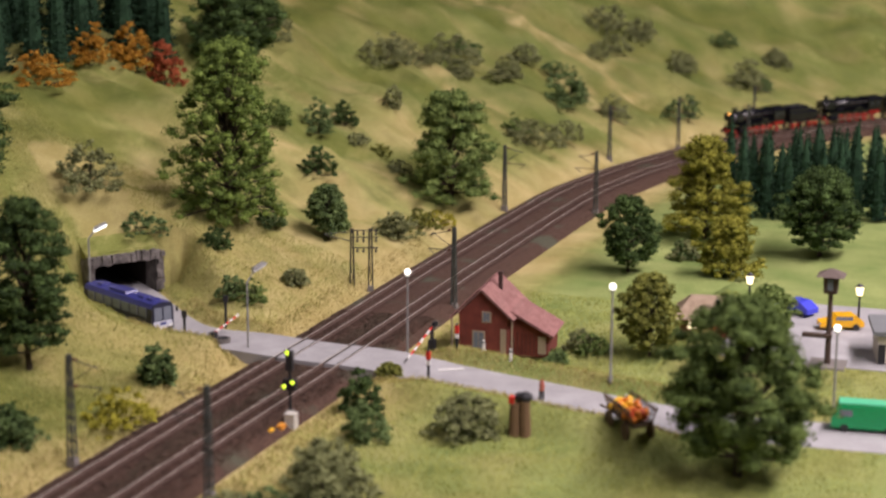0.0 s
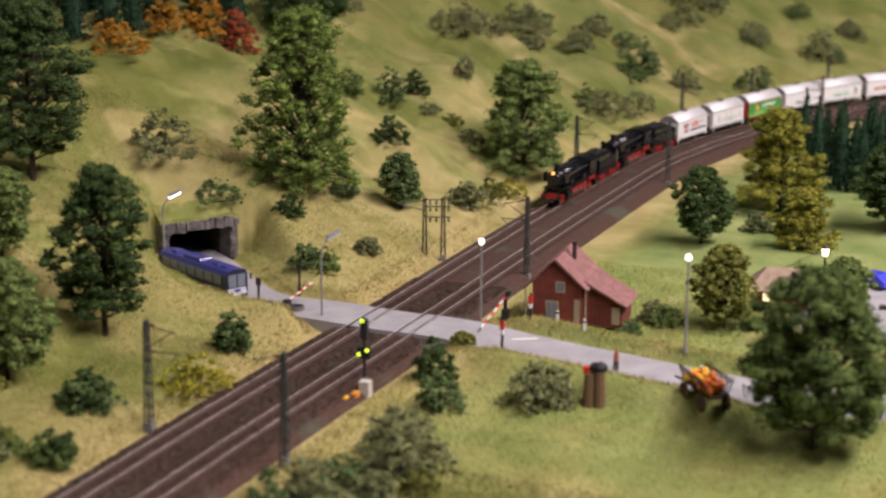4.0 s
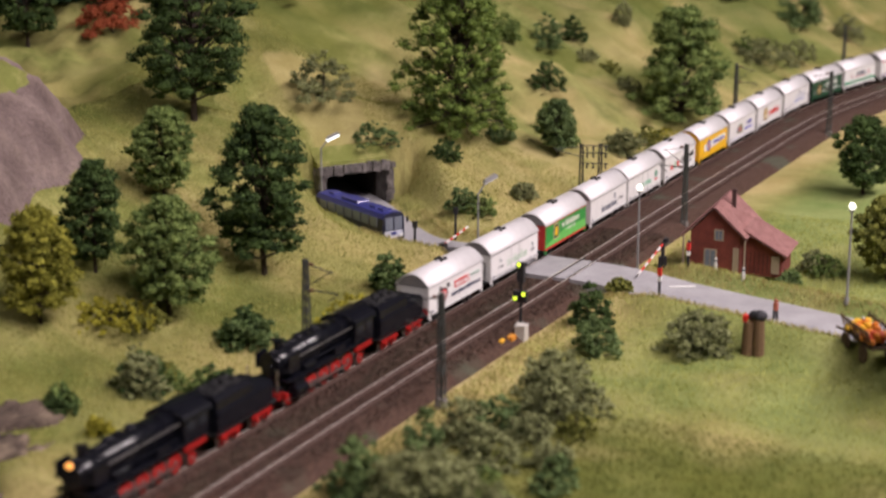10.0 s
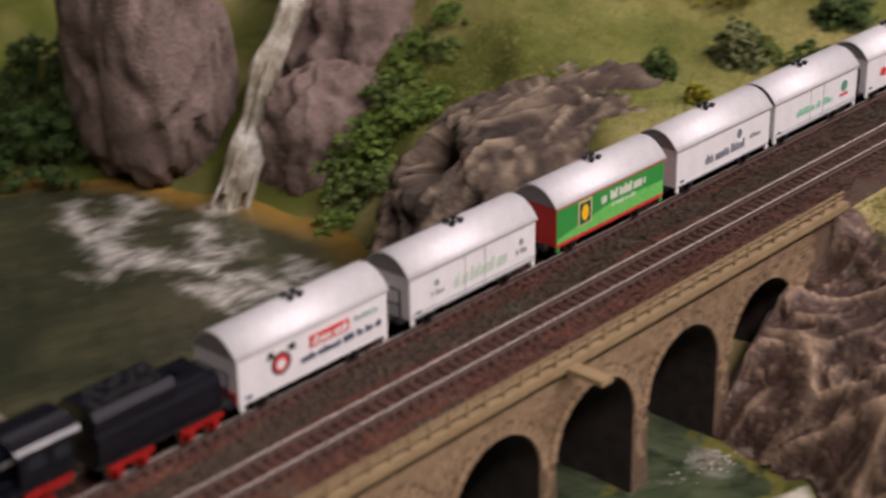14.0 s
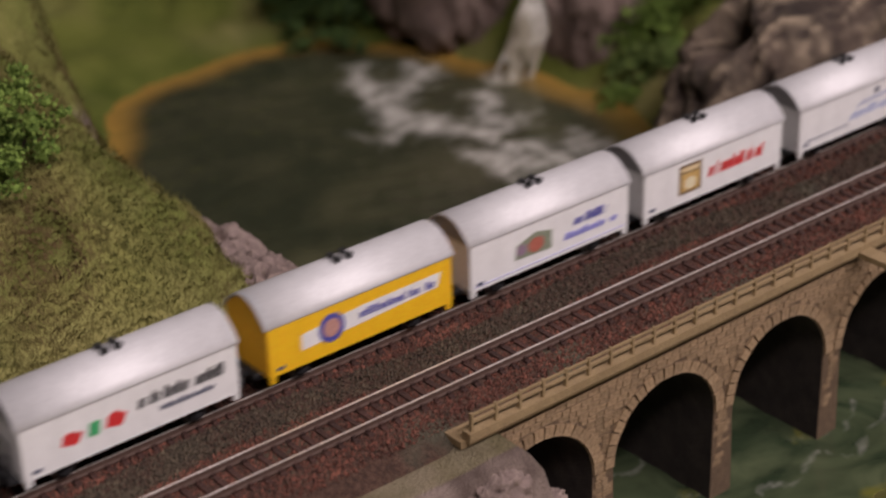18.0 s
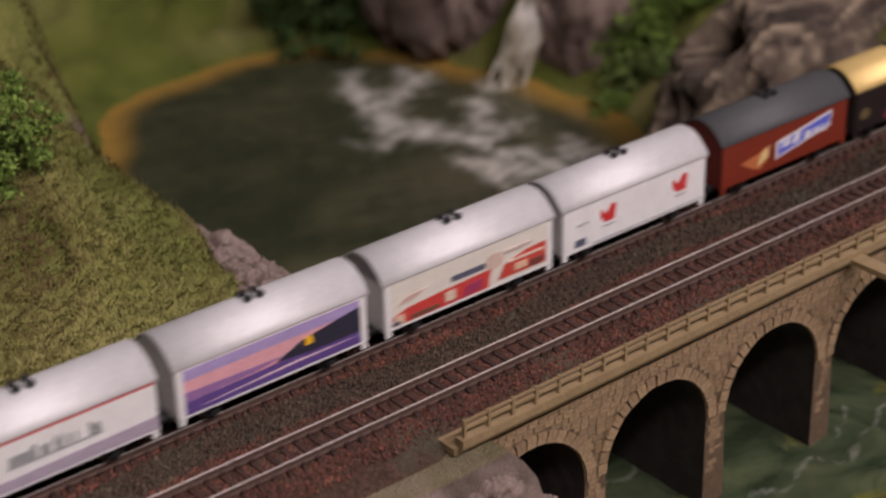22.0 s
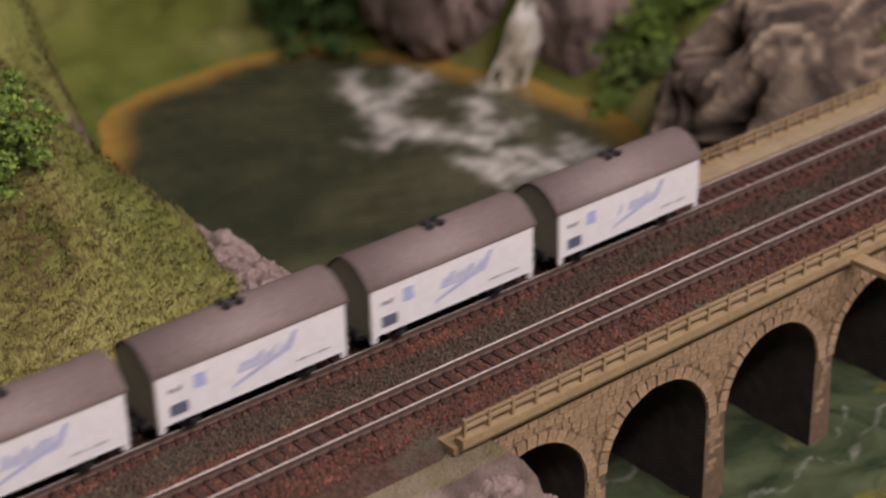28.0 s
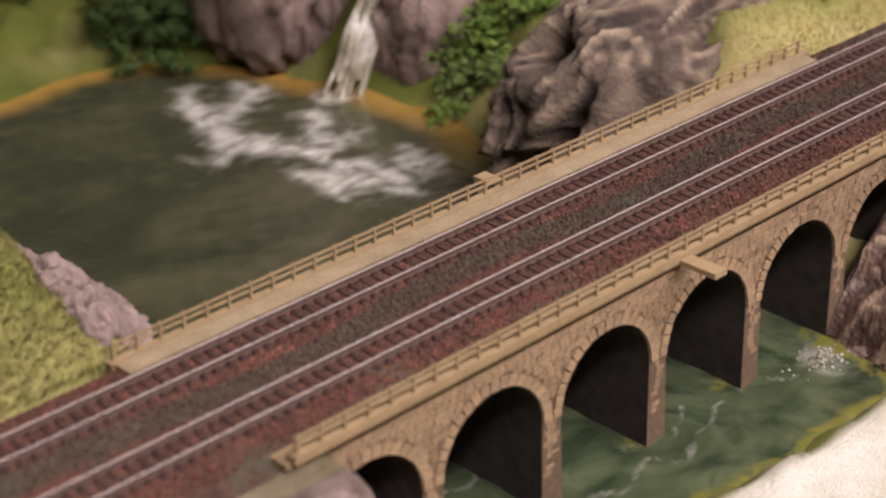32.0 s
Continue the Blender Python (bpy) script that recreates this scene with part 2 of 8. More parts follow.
LEAF = {
    "dark": leaf_material("dark_green_foliage", (0.014, 0.03, 0.009), (0.08, 0.13, 0.036)),
    "blue": leaf_material("blue_green_foliage", (0.035, 0.065, 0.022), (0.17, 0.24, 0.085)),
    "mid": leaf_material("green_foliage", (0.04, 0.075, 0.018), (0.21, 0.28, 0.08)),
    "olive": leaf_material("olive_foliage", (0.05, 0.06, 0.012), (0.26, 0.27, 0.06)),
    "yellow": leaf_material("yellow_foliage", (0.12, 0.115, 0.01), (0.44, 0.41, 0.05)),
    "orange": leaf_material("orange_foliage", (0.2, 0.085, 0.01), (0.52, 0.27, 0.035)),
    "red": leaf_material("red_foliage", (0.14, 0.028, 0.012), (0.42, 0.11, 0.045)),
    "grey": leaf_material("grey_green_foliage", (0.07, 0.082, 0.032), (0.29, 0.31, 0.14)),
    "yellowgreen": leaf_material("yellow_green_foliage", (0.075, 0.085, 0.01), (0.31, 0.3, 0.045)),
    "olivegreen": leaf_material("deep_olive_foliage", (0.04, 0.07, 0.013), (0.2, 0.28, 0.06)),
    "bright": leaf_material("bright_green_foliage", (0.045, 0.085, 0.014), (0.23, 0.33, 0.07)),
    "forest": leaf_material("deep_green_foliage", (0.022, 0.042, 0.01), (0.13, 0.185, 0.05)),
    "fir": leaf_material("fir_needles", (0.005, 0.015, 0.008), (0.024, 0.06, 0.029)),
}


def meadow_material():
    m, n, l, b = nodes_of("meadow_flock")
    co = n.new("ShaderNodeTexCoord")

    def noise_of(scale, detail=5.0):
        t = n.new("ShaderNodeTexNoise")
        t.inputs["Scale"].default_value, t.inputs["Detail"].default_value = scale, detail
        l.new(co.outputs["Object"], t.inputs["Vector"])
        return t.outputs["Fac"]

    def blend(fac, a, c, lo, hi):
        r = n.new("ShaderNodeMapRange")
        r.inputs["From Min"].default_value, r.inputs["From Max"].default_value = lo, hi
        l.new(fac, r.inputs["Value"])
        x = n.new("ShaderNodeMix")
        x.data_type = "RGBA"
        l.new(r.outputs["Result"], x.inputs["Factor"])
        for s, v in (("A", a), ("B", c)):
            if isinstance(v, tuple):
                x.inputs[s].default_value = (*v, 1)
            else:
                l.new(v, x.inputs[s])
        return x.outputs["Result"]

    green = blend(noise_of(14), (0.165, 0.19, 0.045), (0.28, 0.3, 0.09), 0.35, 0.65)
    mp = n.new("ShaderNodeMapping")
    mp.inputs["Rotation"].default_value = (0, 0, 0.35)
    mp.inputs["Scale"].default_value = (15, 3.2, 1.0)
    l.new(co.outputs["Object"], mp.inputs["Vector"])
    streak = n.new("ShaderNodeTexNoise")
    streak.inputs["Scale"].default_value, streak.inputs["Detail"].default_value, streak.inputs["Distortion"].default_value = 1.0, 6, 0.6
    l.new(mp.outputs["Vector"], streak.inputs["Vector"])
    dry = blend(streak.outputs["Fac"], green, (0.45, 0.37, 0.15), 0.47, 0.68)
    dry = blend(noise_of(24, 8), dry, (0.115, 0.125, 0.032), 0.56, 0.72)
    dry = blend(noise_of(90, 7), dry, (0.15, 0.165, 0.045), 0.52, 0.9)
    dry = blend(noise_of(95, 6), dry, (0.4, 0.385, 0.14), 0.5, 0.78)
    fresh_or_dim = n.new("ShaderNodeAttribute")
    fresh_or_dim.attribute_name = "fresh_or_dim"
    lush = blend(fresh_or_dim.outputs["Fac"], dry, blend(noise_of(30), (0.075, 0.1, 0.017), (0.165, 0.18, 0.038), 0.3, 0.7), 0.0, 1.0)
    spring = n.new("ShaderNodeAttribute")
    spring.attribute_name = "spring"
    lush = blend(spring.outputs["Fac"], lush, blend(noise_of(26, 7), (0.17, 0.25, 0.07), (0.33, 0.38, 0.14), 0.3, 0.7), 0.0, 1.0)
    straw = n.new("ShaderNodeAttribute")
    straw.attribute_name = "straw"
    pale = blend(straw.outputs["Fac"], lush, blend(noise_of(40), (0.4, 0.325, 0.125), (0.56, 0.47, 0.22), 0.3, 0.7), 0.0, 1.0)
    bare = n.new("ShaderNodeAttribute")
    bare.attribute_name = "bare"
    rocky = blend(noise_of(60, 9), (0.09, 0.065, 0.055), (0.3, 0.235, 0.2), 0.3, 0.68)
    soil = blend(bare.outputs["Fac"], pale, rocky, 0.35, 0.6)
    chalk = n.new("ShaderNodeAttribute")
    chalk.attribute_name = "pale"
    soil = blend(chalk.outputs["Fac"], soil, blend(noise_of(35, 8), (0.45, 0.43, 0.32), (0.7, 0.67, 0.58), 0.3, 0.6), 0.0, 1.0)
    grain = noise_of(1500, 3)
    mix = n.new("ShaderNodeMix")
    mix.data_type, mix.blend_type = "RGBA", "OVERLAY"
    mix.inputs["Factor"].default_value = 0.55
    l.new(soil, mix.inputs["A"])
    l.new(grain, mix.inputs["B"])
    l.new(mix.outputs["Result"], b.inputs["Base Color"])
    b.inputs["Roughness"].default_value = 0.95
    b.inputs["Specular IOR Level"].default_value = 0.15
    bp = n.new("ShaderNodeBump")
    bp.inputs["Strength"].default_value, bp.inputs["Distance"].default_value = 0.8, 0.0015
    l.new(grain, bp.inputs["Height"])
    l.new(bp.outputs["Normal"], b.inputs["Normal"])
    return m


MEADOW = meadow_material()


def water_material():
    m, n, l, b = nodes_of("still_green_water")
    co = n.new("ShaderNodeTexCoord")
    big = n.new("ShaderNodeTexNoise")
    big.inputs["Scale"].default_value, big.inputs["Detail"].default_value = 16, 8
    l.new(co.outputs["Object"], big.inputs["Vector"])
    ramp = n.new("ShaderNodeValToRGB")
    ramp.color_ramp.elements[0].position, ramp.color_ramp.elements[0].color = 0.35, (0.032, 0.037, 0.021, 1)
    ramp.color_ramp.elements[1].position, ramp.color_ramp.elements[1].color = 0.7, (0.07, 0.07, 0.038, 1)
    big.inputs["Distortion"].default_value = 1.2
    l.new(big.outputs["Fac"], ramp.inputs["Fac"])
    shore = n.new("ShaderNodeAttribute")
    shore.attribute_name = "shore"
    x = n.new("ShaderNodeMix")
    x.data_type = "RGBA"
    l.new(shore.outputs["Fac"], x.inputs["Factor"])
    river = n.new("ShaderNodeAttribute")
    river.attribute_name = "river"
    rv = n.new("ShaderNodeMix")
    rv.data_type = "RGBA"
    l.new(river.outputs["Fac"], rv.inputs["Factor"])
    l.new(ramp.outputs["Color"], rv.inputs["A"])
    swirl = n.new("ShaderNodeTexNoise")
    swirl.inputs["Scale"].default_value, swirl.inputs["Detail"].default_value, swirl.inputs["Distortion"].default_value = 26, 7, 3.0
    l.new(co.outputs["Object"], swirl.inputs["Vector"])
    tint = n.new("ShaderNodeValToRGB")
    tint.color_ramp.elements[0].position, tint.color_ramp.elements[0].color = 0.35, (0.028, 0.042, 0.022, 1)
    tint.color_ramp.elements[1].position, tint.color_ramp.elements[1].color = 0.7, (0.085, 0.105, 0.055, 1)
    l.new(swirl.outputs["Fac"], tint.inputs["Fac"])
    l.new(tint.outputs["Color"], rv.inputs["B"])
    l.new(rv.outputs["Result"], x.inputs["A"])
    x.inputs["B"].default_value = (0.33, 0.2, 0.045, 1)
    foam = n.new("ShaderNodeAttribute")
    foam.attribute_name = "foam"
    st = n.new("ShaderNodeTexNoise")
    st.inputs["Scale"].default_value, st.inputs["Detail"].default_value, st.inputs["Distortion"].default_value = 75, 7, 1.8
    fm = n.new("ShaderNodeMapping")
    fm.inputs["Rotation"].default_value = (0, 0, 0.76)
    fm.inputs["Scale"].default_value = (0.6, 1.2, 1.0)
    l.new(co.outputs["Object"], fm.inputs["Vector"])
    l.new(fm.outputs["Vector"], st.inputs["Vector"])
    mu = n.new("ShaderNodeMath")
    mu.operation = "MULTIPLY"
    l.new(foam.outputs["Fac"], mu.inputs[0])
    s2 = n.new("ShaderNodeTexNoise")
    s2.inputs["Scale"].default_value, s2.inputs["Detail"].default_value = 150, 6
    l.new(fm.outputs["Vector"], s2.inputs["Vector"])
    av = n.new("ShaderNodeMath")
    av.operation = "MULTIPLY_ADD"
    av.inputs[1].default_value, av.inputs[2].default_value = 0.85, -0.42
    l.new(s2.outputs["Fac"], av.inputs[0])
    sm = n.new("ShaderNodeMath")
    l.new(st.outputs["Fac"], sm.inputs[0])
    l.new(av.outputs[0], sm.inputs[1])
    l.new(sm.outputs[0], mu.inputs[1])
    r = n.new("ShaderNodeMapRange")
    r.inputs["From Min"].default_value, r.inputs["From Max"].default_value = 0.16, 1.05
    l.new(mu.outputs[0], r.inputs["Value"])
    y = n.new("ShaderNodeMix")
    y.data_type = "RGBA"
    l.new(r.outputs["Result"], y.inputs["Factor"])
    l.new(x.outputs["Result"], y.inputs["A"])
    y.inputs["B"].default_value = (0.66, 0.64, 0.58, 1)
    moss = n.new("ShaderNodeAttribute")
    moss.attribute_name = "moss"
    sw = n.new("ShaderNodeTexNoise")
    sw.inputs["Scale"].default_value, sw.inputs["Detail"].default_value, sw.inputs["Distortion"].default_value = 75, 7, 2.0
    l.new(co.outputs["Object"], sw.inputs["Vector"])
    mm = n.new("ShaderNodeMath")
    mm.operation = "MULTIPLY"
    l.new(moss.outputs["Fac"], mm.inputs[0])
    l.new(sw.outputs["Fac"], mm.inputs[1])
    mr = n.new("ShaderNodeMapRange")
    mr.inputs["From Min"].default_value, mr.inputs["From Max"].default_value = 0.42, 0.75
    l.new(mm.outputs[0], mr.inputs["Value"])
    my = n.new("ShaderNodeMix")
    my.data_type = "RGBA"
    l.new(mr.outputs["Result"], my.inputs["Factor"])
    l.new(y.outputs["Result"], my.inputs["A"])
    weed = n.new("ShaderNodeMix")
    weed.data_type = "RGBA"
    l.new(s2.outputs["Fac"], weed.inputs["Factor"])
    weed.inputs["A"].default_value, weed.inputs["B"].default_value = (0.07, 0.09, 0.02, 1), (0.22, 0.19, 0.045, 1)
    l.new(weed.outputs["Result"], my.inputs["B"])
    l.new(my.outputs["Result"], b.inputs["Base Color"])
    b.inputs["Roughness"].default_value = 0.14
    rip = n.new("ShaderNodeTexNoise")
    rip.inputs["Scale"].default_value, rip.inputs["Detail"].default_value = 70, 5
    l.new(co.outputs["Object"], rip.inputs["Vector"])
    bp = n.new("ShaderNodeBump")
    bp.inputs["Strength"].default_value, bp.inputs["Distance"].default_value = 0.35, 0.004
    l.new(rip.outputs["Fac"], bp.inputs["Height"])
    l.new(bp.outputs["Normal"], b.inputs["Normal"])
    return m


WATER = water_material()

# ---- plan of the double track: its middle line ----
TRACK_POINTS = [(-3400, 19.7), (-1500, 19.7), (-400, 19.7), (0, 19.7), (300, 19.7), (500, 18.5), (700, 13), (900, 10), (1030, 7), (1160, 3), (1230, -1),
                (1290, -10), (1360, -24), (1500, -66), (1610, -120), (1720, -200), (1800, -290), (1850, -400), (1870, -520), (1870, -900), (1870, -2900)]


def spline(points, step):
    out = []
    for k in range(len(points) - 1):
        p0 = np.array(points[max(k - 1, 0)], float)
        p1, p2 = np.array(points[k], float), np.array(points[k + 1], float)
        p3 = np.array(points[min(k + 2, len(points) - 1)], float)
        n = np.linalg.norm(p2 - p1)
        m1 = (p2 - p0) / (np.linalg.norm(p2 - p1) + np.linalg.norm(p1 - p0) + 1e-9) * n
        m2 = (p3 - p1) / (np.linalg.norm(p3 - p2) + np.linalg.norm(p2 - p1) + 1e-9) * n
        for t in np.linspace(0, 1, max(2, int(n / step)), endpoint=False):
            out.append((2 * t**3 - 3 * t**2 + 1) * p1 + (t**3 - 2 * t**2 + t) * m1 + (3 * t**2 - 2 * t**3) * p2 + (t**3 - t**2) * m2)
    return np.array(out + [points[-1]], float)


LINE = spline(TRACK_POINTS, 8.0)
ARC = np.r_[0, np.cumsum(np.linalg.norm(np.diff(LINE, axis=0), axis=1))]
ARC -= np.interp(0.0, LINE[:, 0][LINE[:, 0] < 1800], ARC[LINE[:, 0] < 1800])      # 0 where x is 0
HEAD = np.unwrap(np.arctan2(np.gradient(LINE[:, 1]), np.gradient(LINE[:, 0])))


def on_track(s, off):
    """The place and heading at s along the line, off to its left."""
    x, y, h = np.interp(s, ARC, LINE[:, 0]), np.interp(s, ARC, LINE[:, 1]), np.interp(s, ARC, HEAD)
    return x - off * math.sin(h), y + off * math.cos(h), h


NEAR_OFF, FAR_OFF = -14.95, 14.95


def smooth01(t):
    t = np.clip(t, 0, 1)
    return t * t * (3 - 2 * t)


def wavy(x, y, length, seed):
    r = np.random.RandomState(seed)
    out = 0
    for k in range(7):
        a, p = r.uniform(0, 2 * math.pi, 2)
        w = 2 * math.pi / (length * r.uniform(0.6, 1.7))
        out = out + np.sin(w * (x * math.cos(a) + y * math.sin(a)) + p)
    return out / 2.6


def stroke_field(gx, gy, strokes, width):
    out = np.zeros(gx.shape)
    for st in strokes:
        for (ax, ay), (bx, by) in zip(st[:-1], st[1:]):
            ux, uy = bx - ax, by - ay
            t = np.clip(((gx - ax) * ux + (gy - ay) * uy) / (ux * ux + uy * uy), 0, 1)
            d = np.hypot(gx - ax - t * ux, gy - ay - t * uy)
            out = np.maximum(out, np.exp(-(d / width) ** 2))
    return out


def track_side(x, y):
    """Signed distance from the middle of the tracks, positive behind them."""
    shape = np.shape(x)
    px, py = np.ravel(x), np.ravel(y)
    out = np.empty(px.size)
    sub, hd = LINE[::3], HEAD[::3]
    for a in range(0, px.size, 4000):
        dx = px[a:a + 4000, None] - sub[None, :, 0]
        dy = py[a:a + 4000, None] - sub[None, :, 1]
        k = (dx * dx + dy * dy).argmin(1)
        j = np.arange(k.size)
        out[a:a + 4000] = -dx[j, k] * np.sin(hd[k]) + dy[j, k] * np.cos(hd[k])
    return out.reshape(shape)


WATER_Z = -66.0


POND_SHORE = [(284, 243), (272, 289), (257, 334), (231, 366), (197, 381), (158, 374), (120, 366), (92, 329), (66, 250), (44, 172), (150, 120), (250, 150), (284, 213)]
POND_MID = (175.0, 255.0)
SHORE_ANGLE = [math.atan2(q[1] - POND_MID[1], q[0] - POND_MID[0]) for q in POND_SHORE]
SHORE_REACH = [math.hypot(q[0] - POND_MID[0], q[1] - POND_MID[1]) for q in POND_SHORE]


def slope_foot(y):
    """Where the brown rock slope in front of the viaduct meets the river, and where its grass begins."""
    return np.interp(y, [-260, -150, -100, -60, -20], [90, 150, 195, 232, 241]), np.interp(y, [-260, -150, -137, -100, -54, -22], [170, 240, 258, 280, 303, 330])


def beyond_water(x, y):
    """How far a place lies outside the water's edge (negative: in the water)."""
    near = np.clip(-18 - y, 0, 300)
    left = np.where(y > 40, 33, 44) - 0.3 * near - x + 3 * wavy(x, y, 60, 5)
    right = x - np.where(y < -16, slope_foot(y)[0], 252) + 4 * wavy(x, y, 50, 6)
    channel = np.maximum(np.maximum(left, right), y - 190)
    shore = -50 - 0.5 * np.clip(128 - x, 0, 300) - 0.06 * np.clip(x - 128, 0, 90) - y + 2.5 * wavy(x, y, 40, 8)
    channel = np.maximum(channel, shore)
    dx, dy = x - POND_MID[0], y - POND_MID[1]
    reach = np.interp(np.arctan2(dy, dx), SHORE_ANGLE, SHORE_REACH, period=2 * math.pi)
    pond = np.hypot(dx, dy) - reach + 2.5 * wavy(x, y, 50, 7)
    return np.minimum(channel, pond)


ROAD_POINTS = [(845, 258), (792, 188), (735, 133), (714, 105), (706, 64), (698, 17), (696, -15), (688, -50), (677, -85), (664, -131), (652, -172), (644, -215), (645, -270), (655, -420)]
ROAD_LINE = spline(ROAD_POINTS, 5.0)
ROAD_HALF = 20.0
LOT = (838, -262, 70, 66)      # the car park: middle and half sizes
PORTAL, PORTAL_IN = (791, 187), (0.6, 0.8)      # middle of the tunnel's mouth, and the way in


def road_gap(x, y):
    out = np.full(np.shape(x), 1e9)
    for px, py in ROAD_LINE[::2]:
        out = np.minimum(out, (x - px) ** 2 + (y - py) ** 2)
    out = np.sqrt(out) - ROAD_HALF
    lot = np.maximum(np.abs(x - LOT[0]) - LOT[2], np.abs(y - LOT[1]) - LOT[3])
    return np.minimum(out, lot)


def into_tunnel(x, y):
    return (x - PORTAL[0]) * PORTAL_IN[0] + (y - PORTAL[1]) * PORTAL_IN[1]


def land(x, y):
    x, y = np.asarray(x, float), np.asarray(y, float)
    d = track_side(x, y)
    steep = np.interp(x, [330, 600, 800, 1000, 1200], [0.10, 0.16, 0.33, 0.42, 0.46])
    upper = np.interp(x, [330, 600, 800, 1000, 1200], [0.30, 0.40, 0.36, 0.42, 0.46])
    hill = steep * np.clip(d - 36, 0, 75) + upper * np.clip(d - 111, 0, 2000)
    hill = hill + smooth01((d - 50) / 120) * (5 * wavy(x, y, 190, 1) + 2 * wavy(x, y, 70, 2) + 3.5 * smooth01((x - 600) / 150) * wavy(x + 0.35 * y, y * 0.22, 85, 12))
    # gullies washed into the hill above the curve
    furrow = 1 - np.abs(np.clip(wavy(x - 0.55 * y, y * 0.3, 95, 61), -1, 1))
    hill = hill + smooth01((x - 880) / 150) * smooth01((d - 55) / 40) * (4.5 * furrow ** 2 - 1.5 + 1.2 * wavy(x - 0.5 * y, y * 0.5, 34, 62))
    front = -1.0 * smooth01((-d - 40) / 60) + smooth01((-d - 55) / 60) * (1.6 * wavy(x, y, 150, 3) + 0.6 * wavy(x, y, 50, 4))
    ground = -6.5 + np.where(d > 0, hill, front)
    # the grassy mound beside the pond, left of the bridge
    mound = 0.34 * np.clip(d - 36, 0, 400) + 1.5 * wavy(x, y, 60, 9)
    ground = np.where((x < 180) & (d > 0), -6.5 + np.interp(x, [-60, 30, 130], [1.2, 1.02, 0.2]) * mound, ground)
    # the land behind the pond is a low valley side
    back = smooth01((y - 300) / 60) * smooth01((330 - x) / 120)
    ground = ground * (1 - back) + back * (-52 + 0.28 * np.clip(y - 340, 0, 600) + 3 * wavy(x, y, 90, 10))
    ground = ground + smooth01((y - 215) / 60) * smooth01((x - 420) / 60) * smooth01((640 - x) / 70) * 16
    deep, across = into_tunnel(x, y), np.abs(-(x - PORTAL[0]) * PORTAL_IN[1] + (y - PORTAL[1]) * PORTAL_IN[0])
    cover = 25.5 + 0.9 * np.clip(deep - 3, 0, 200) + 1.0 * np.clip(across - 30, 0, 200)
    ground = np.where((deep > 3) & (across < 60), np.clip(ground, 25.5 - 20 * smooth01((across - 28) / 30), cover), ground)
    # the road runs between low grassy banks
    gap = road_gap(x, y)
    way = (1 - smooth01((gap - 14) / 20)) * (deep < 3)
    near_side = (x - 714) * 83 - (y - 105) * 78 < 0
    lip = np.where(y > 50, np.where(near_side, 11.0, 4.0) * smooth01((y - 50) / 25), 6.0 * smooth01((-40 - y) / 25) * smooth01((y + 215) / 30)) * smooth01((gap - 1.5) / 8) * smooth01((-3 - deep) / 12)
    ground = ground * (1 - way) + (lip - 2.2) * way
    o = beyond_water(x, y)
    bank = np.where(y > 300, 0.3, np.where(x < 150, 2.8, np.where(y < 55, 0.3, 0.85)))
    rise = bank * o + 3 * smooth01(o / 20) * wavy(x, y, 30, 11)
    foot, brow = slope_foot(y)
    flat = (y < -30) & (x < foot)
    rise = np.where(flat, np.minimum(0.9 * o, 8 + 0.02 * o) + 0.6 * wavy(x, y, 26, 15), rise)
    span = np.maximum(brow - foot - 36, 10)
    slope = 36 * np.clip((x - foot) / 36, 0, 1) ** 0.8 + 23 * np.clip((x - foot - 36) / span, 0, 3) ** 2.2
    rise = np.where((y < -14) & (x >= foot), slope, rise)
    valley = WATER_Z + np.where(o > 0, rise, np.maximum(o * 0.6, -14))
    z = np.minimum(ground, valley)
    # the bed of the tracks, cut or filled level but not across the water
    bed = 1 - smooth01((np.abs(d) - 37) / 14)
    bed = bed * ((x < 4) | (x > 312))
    return z * (1 - bed) + bed * -7.5


# worn, dry lanes down the hill; deep green hollows, some painting in dimmer light
DRY_LANES = [[(1650, 230), (1603, 135), (1617, 78), (1590, 40)], [(1160, 190), (1128, 153), (1085, 118), (1060, 86)], [(1240, 175), (1194, 128), (1180, 100)], [(1540, 80), (1500, 32)], [(1050, 215), (1038, 155), (1016, 120)], [(1400, 200), (1370, 130)]]
SANDY = [[(911, 213), (849, 215)], [(880, 130), (896, 97), (840, 80), (747, 84)], [(1000, 110), (960, 84)]]
GREEN_OR_DIM = [[(1110, 170), (1150, 120), (1130, 80)], [(1300, 250), (1330, 160)], [(1440, 120), (1420, 70)], [(1870, 20), (1900, -140)], [(1750, 120), (1800, 0)], [(372, 168), (403, 137), (440, 130)], [(540, 120), (580, 95)], [(640, 300), (700, 290)], [(480, 200), (430, 210)], [(760, 330), (830, 310), (900, 285)], [(900, 325), (1000, 275)], [(700, 290), (650, 330)]]


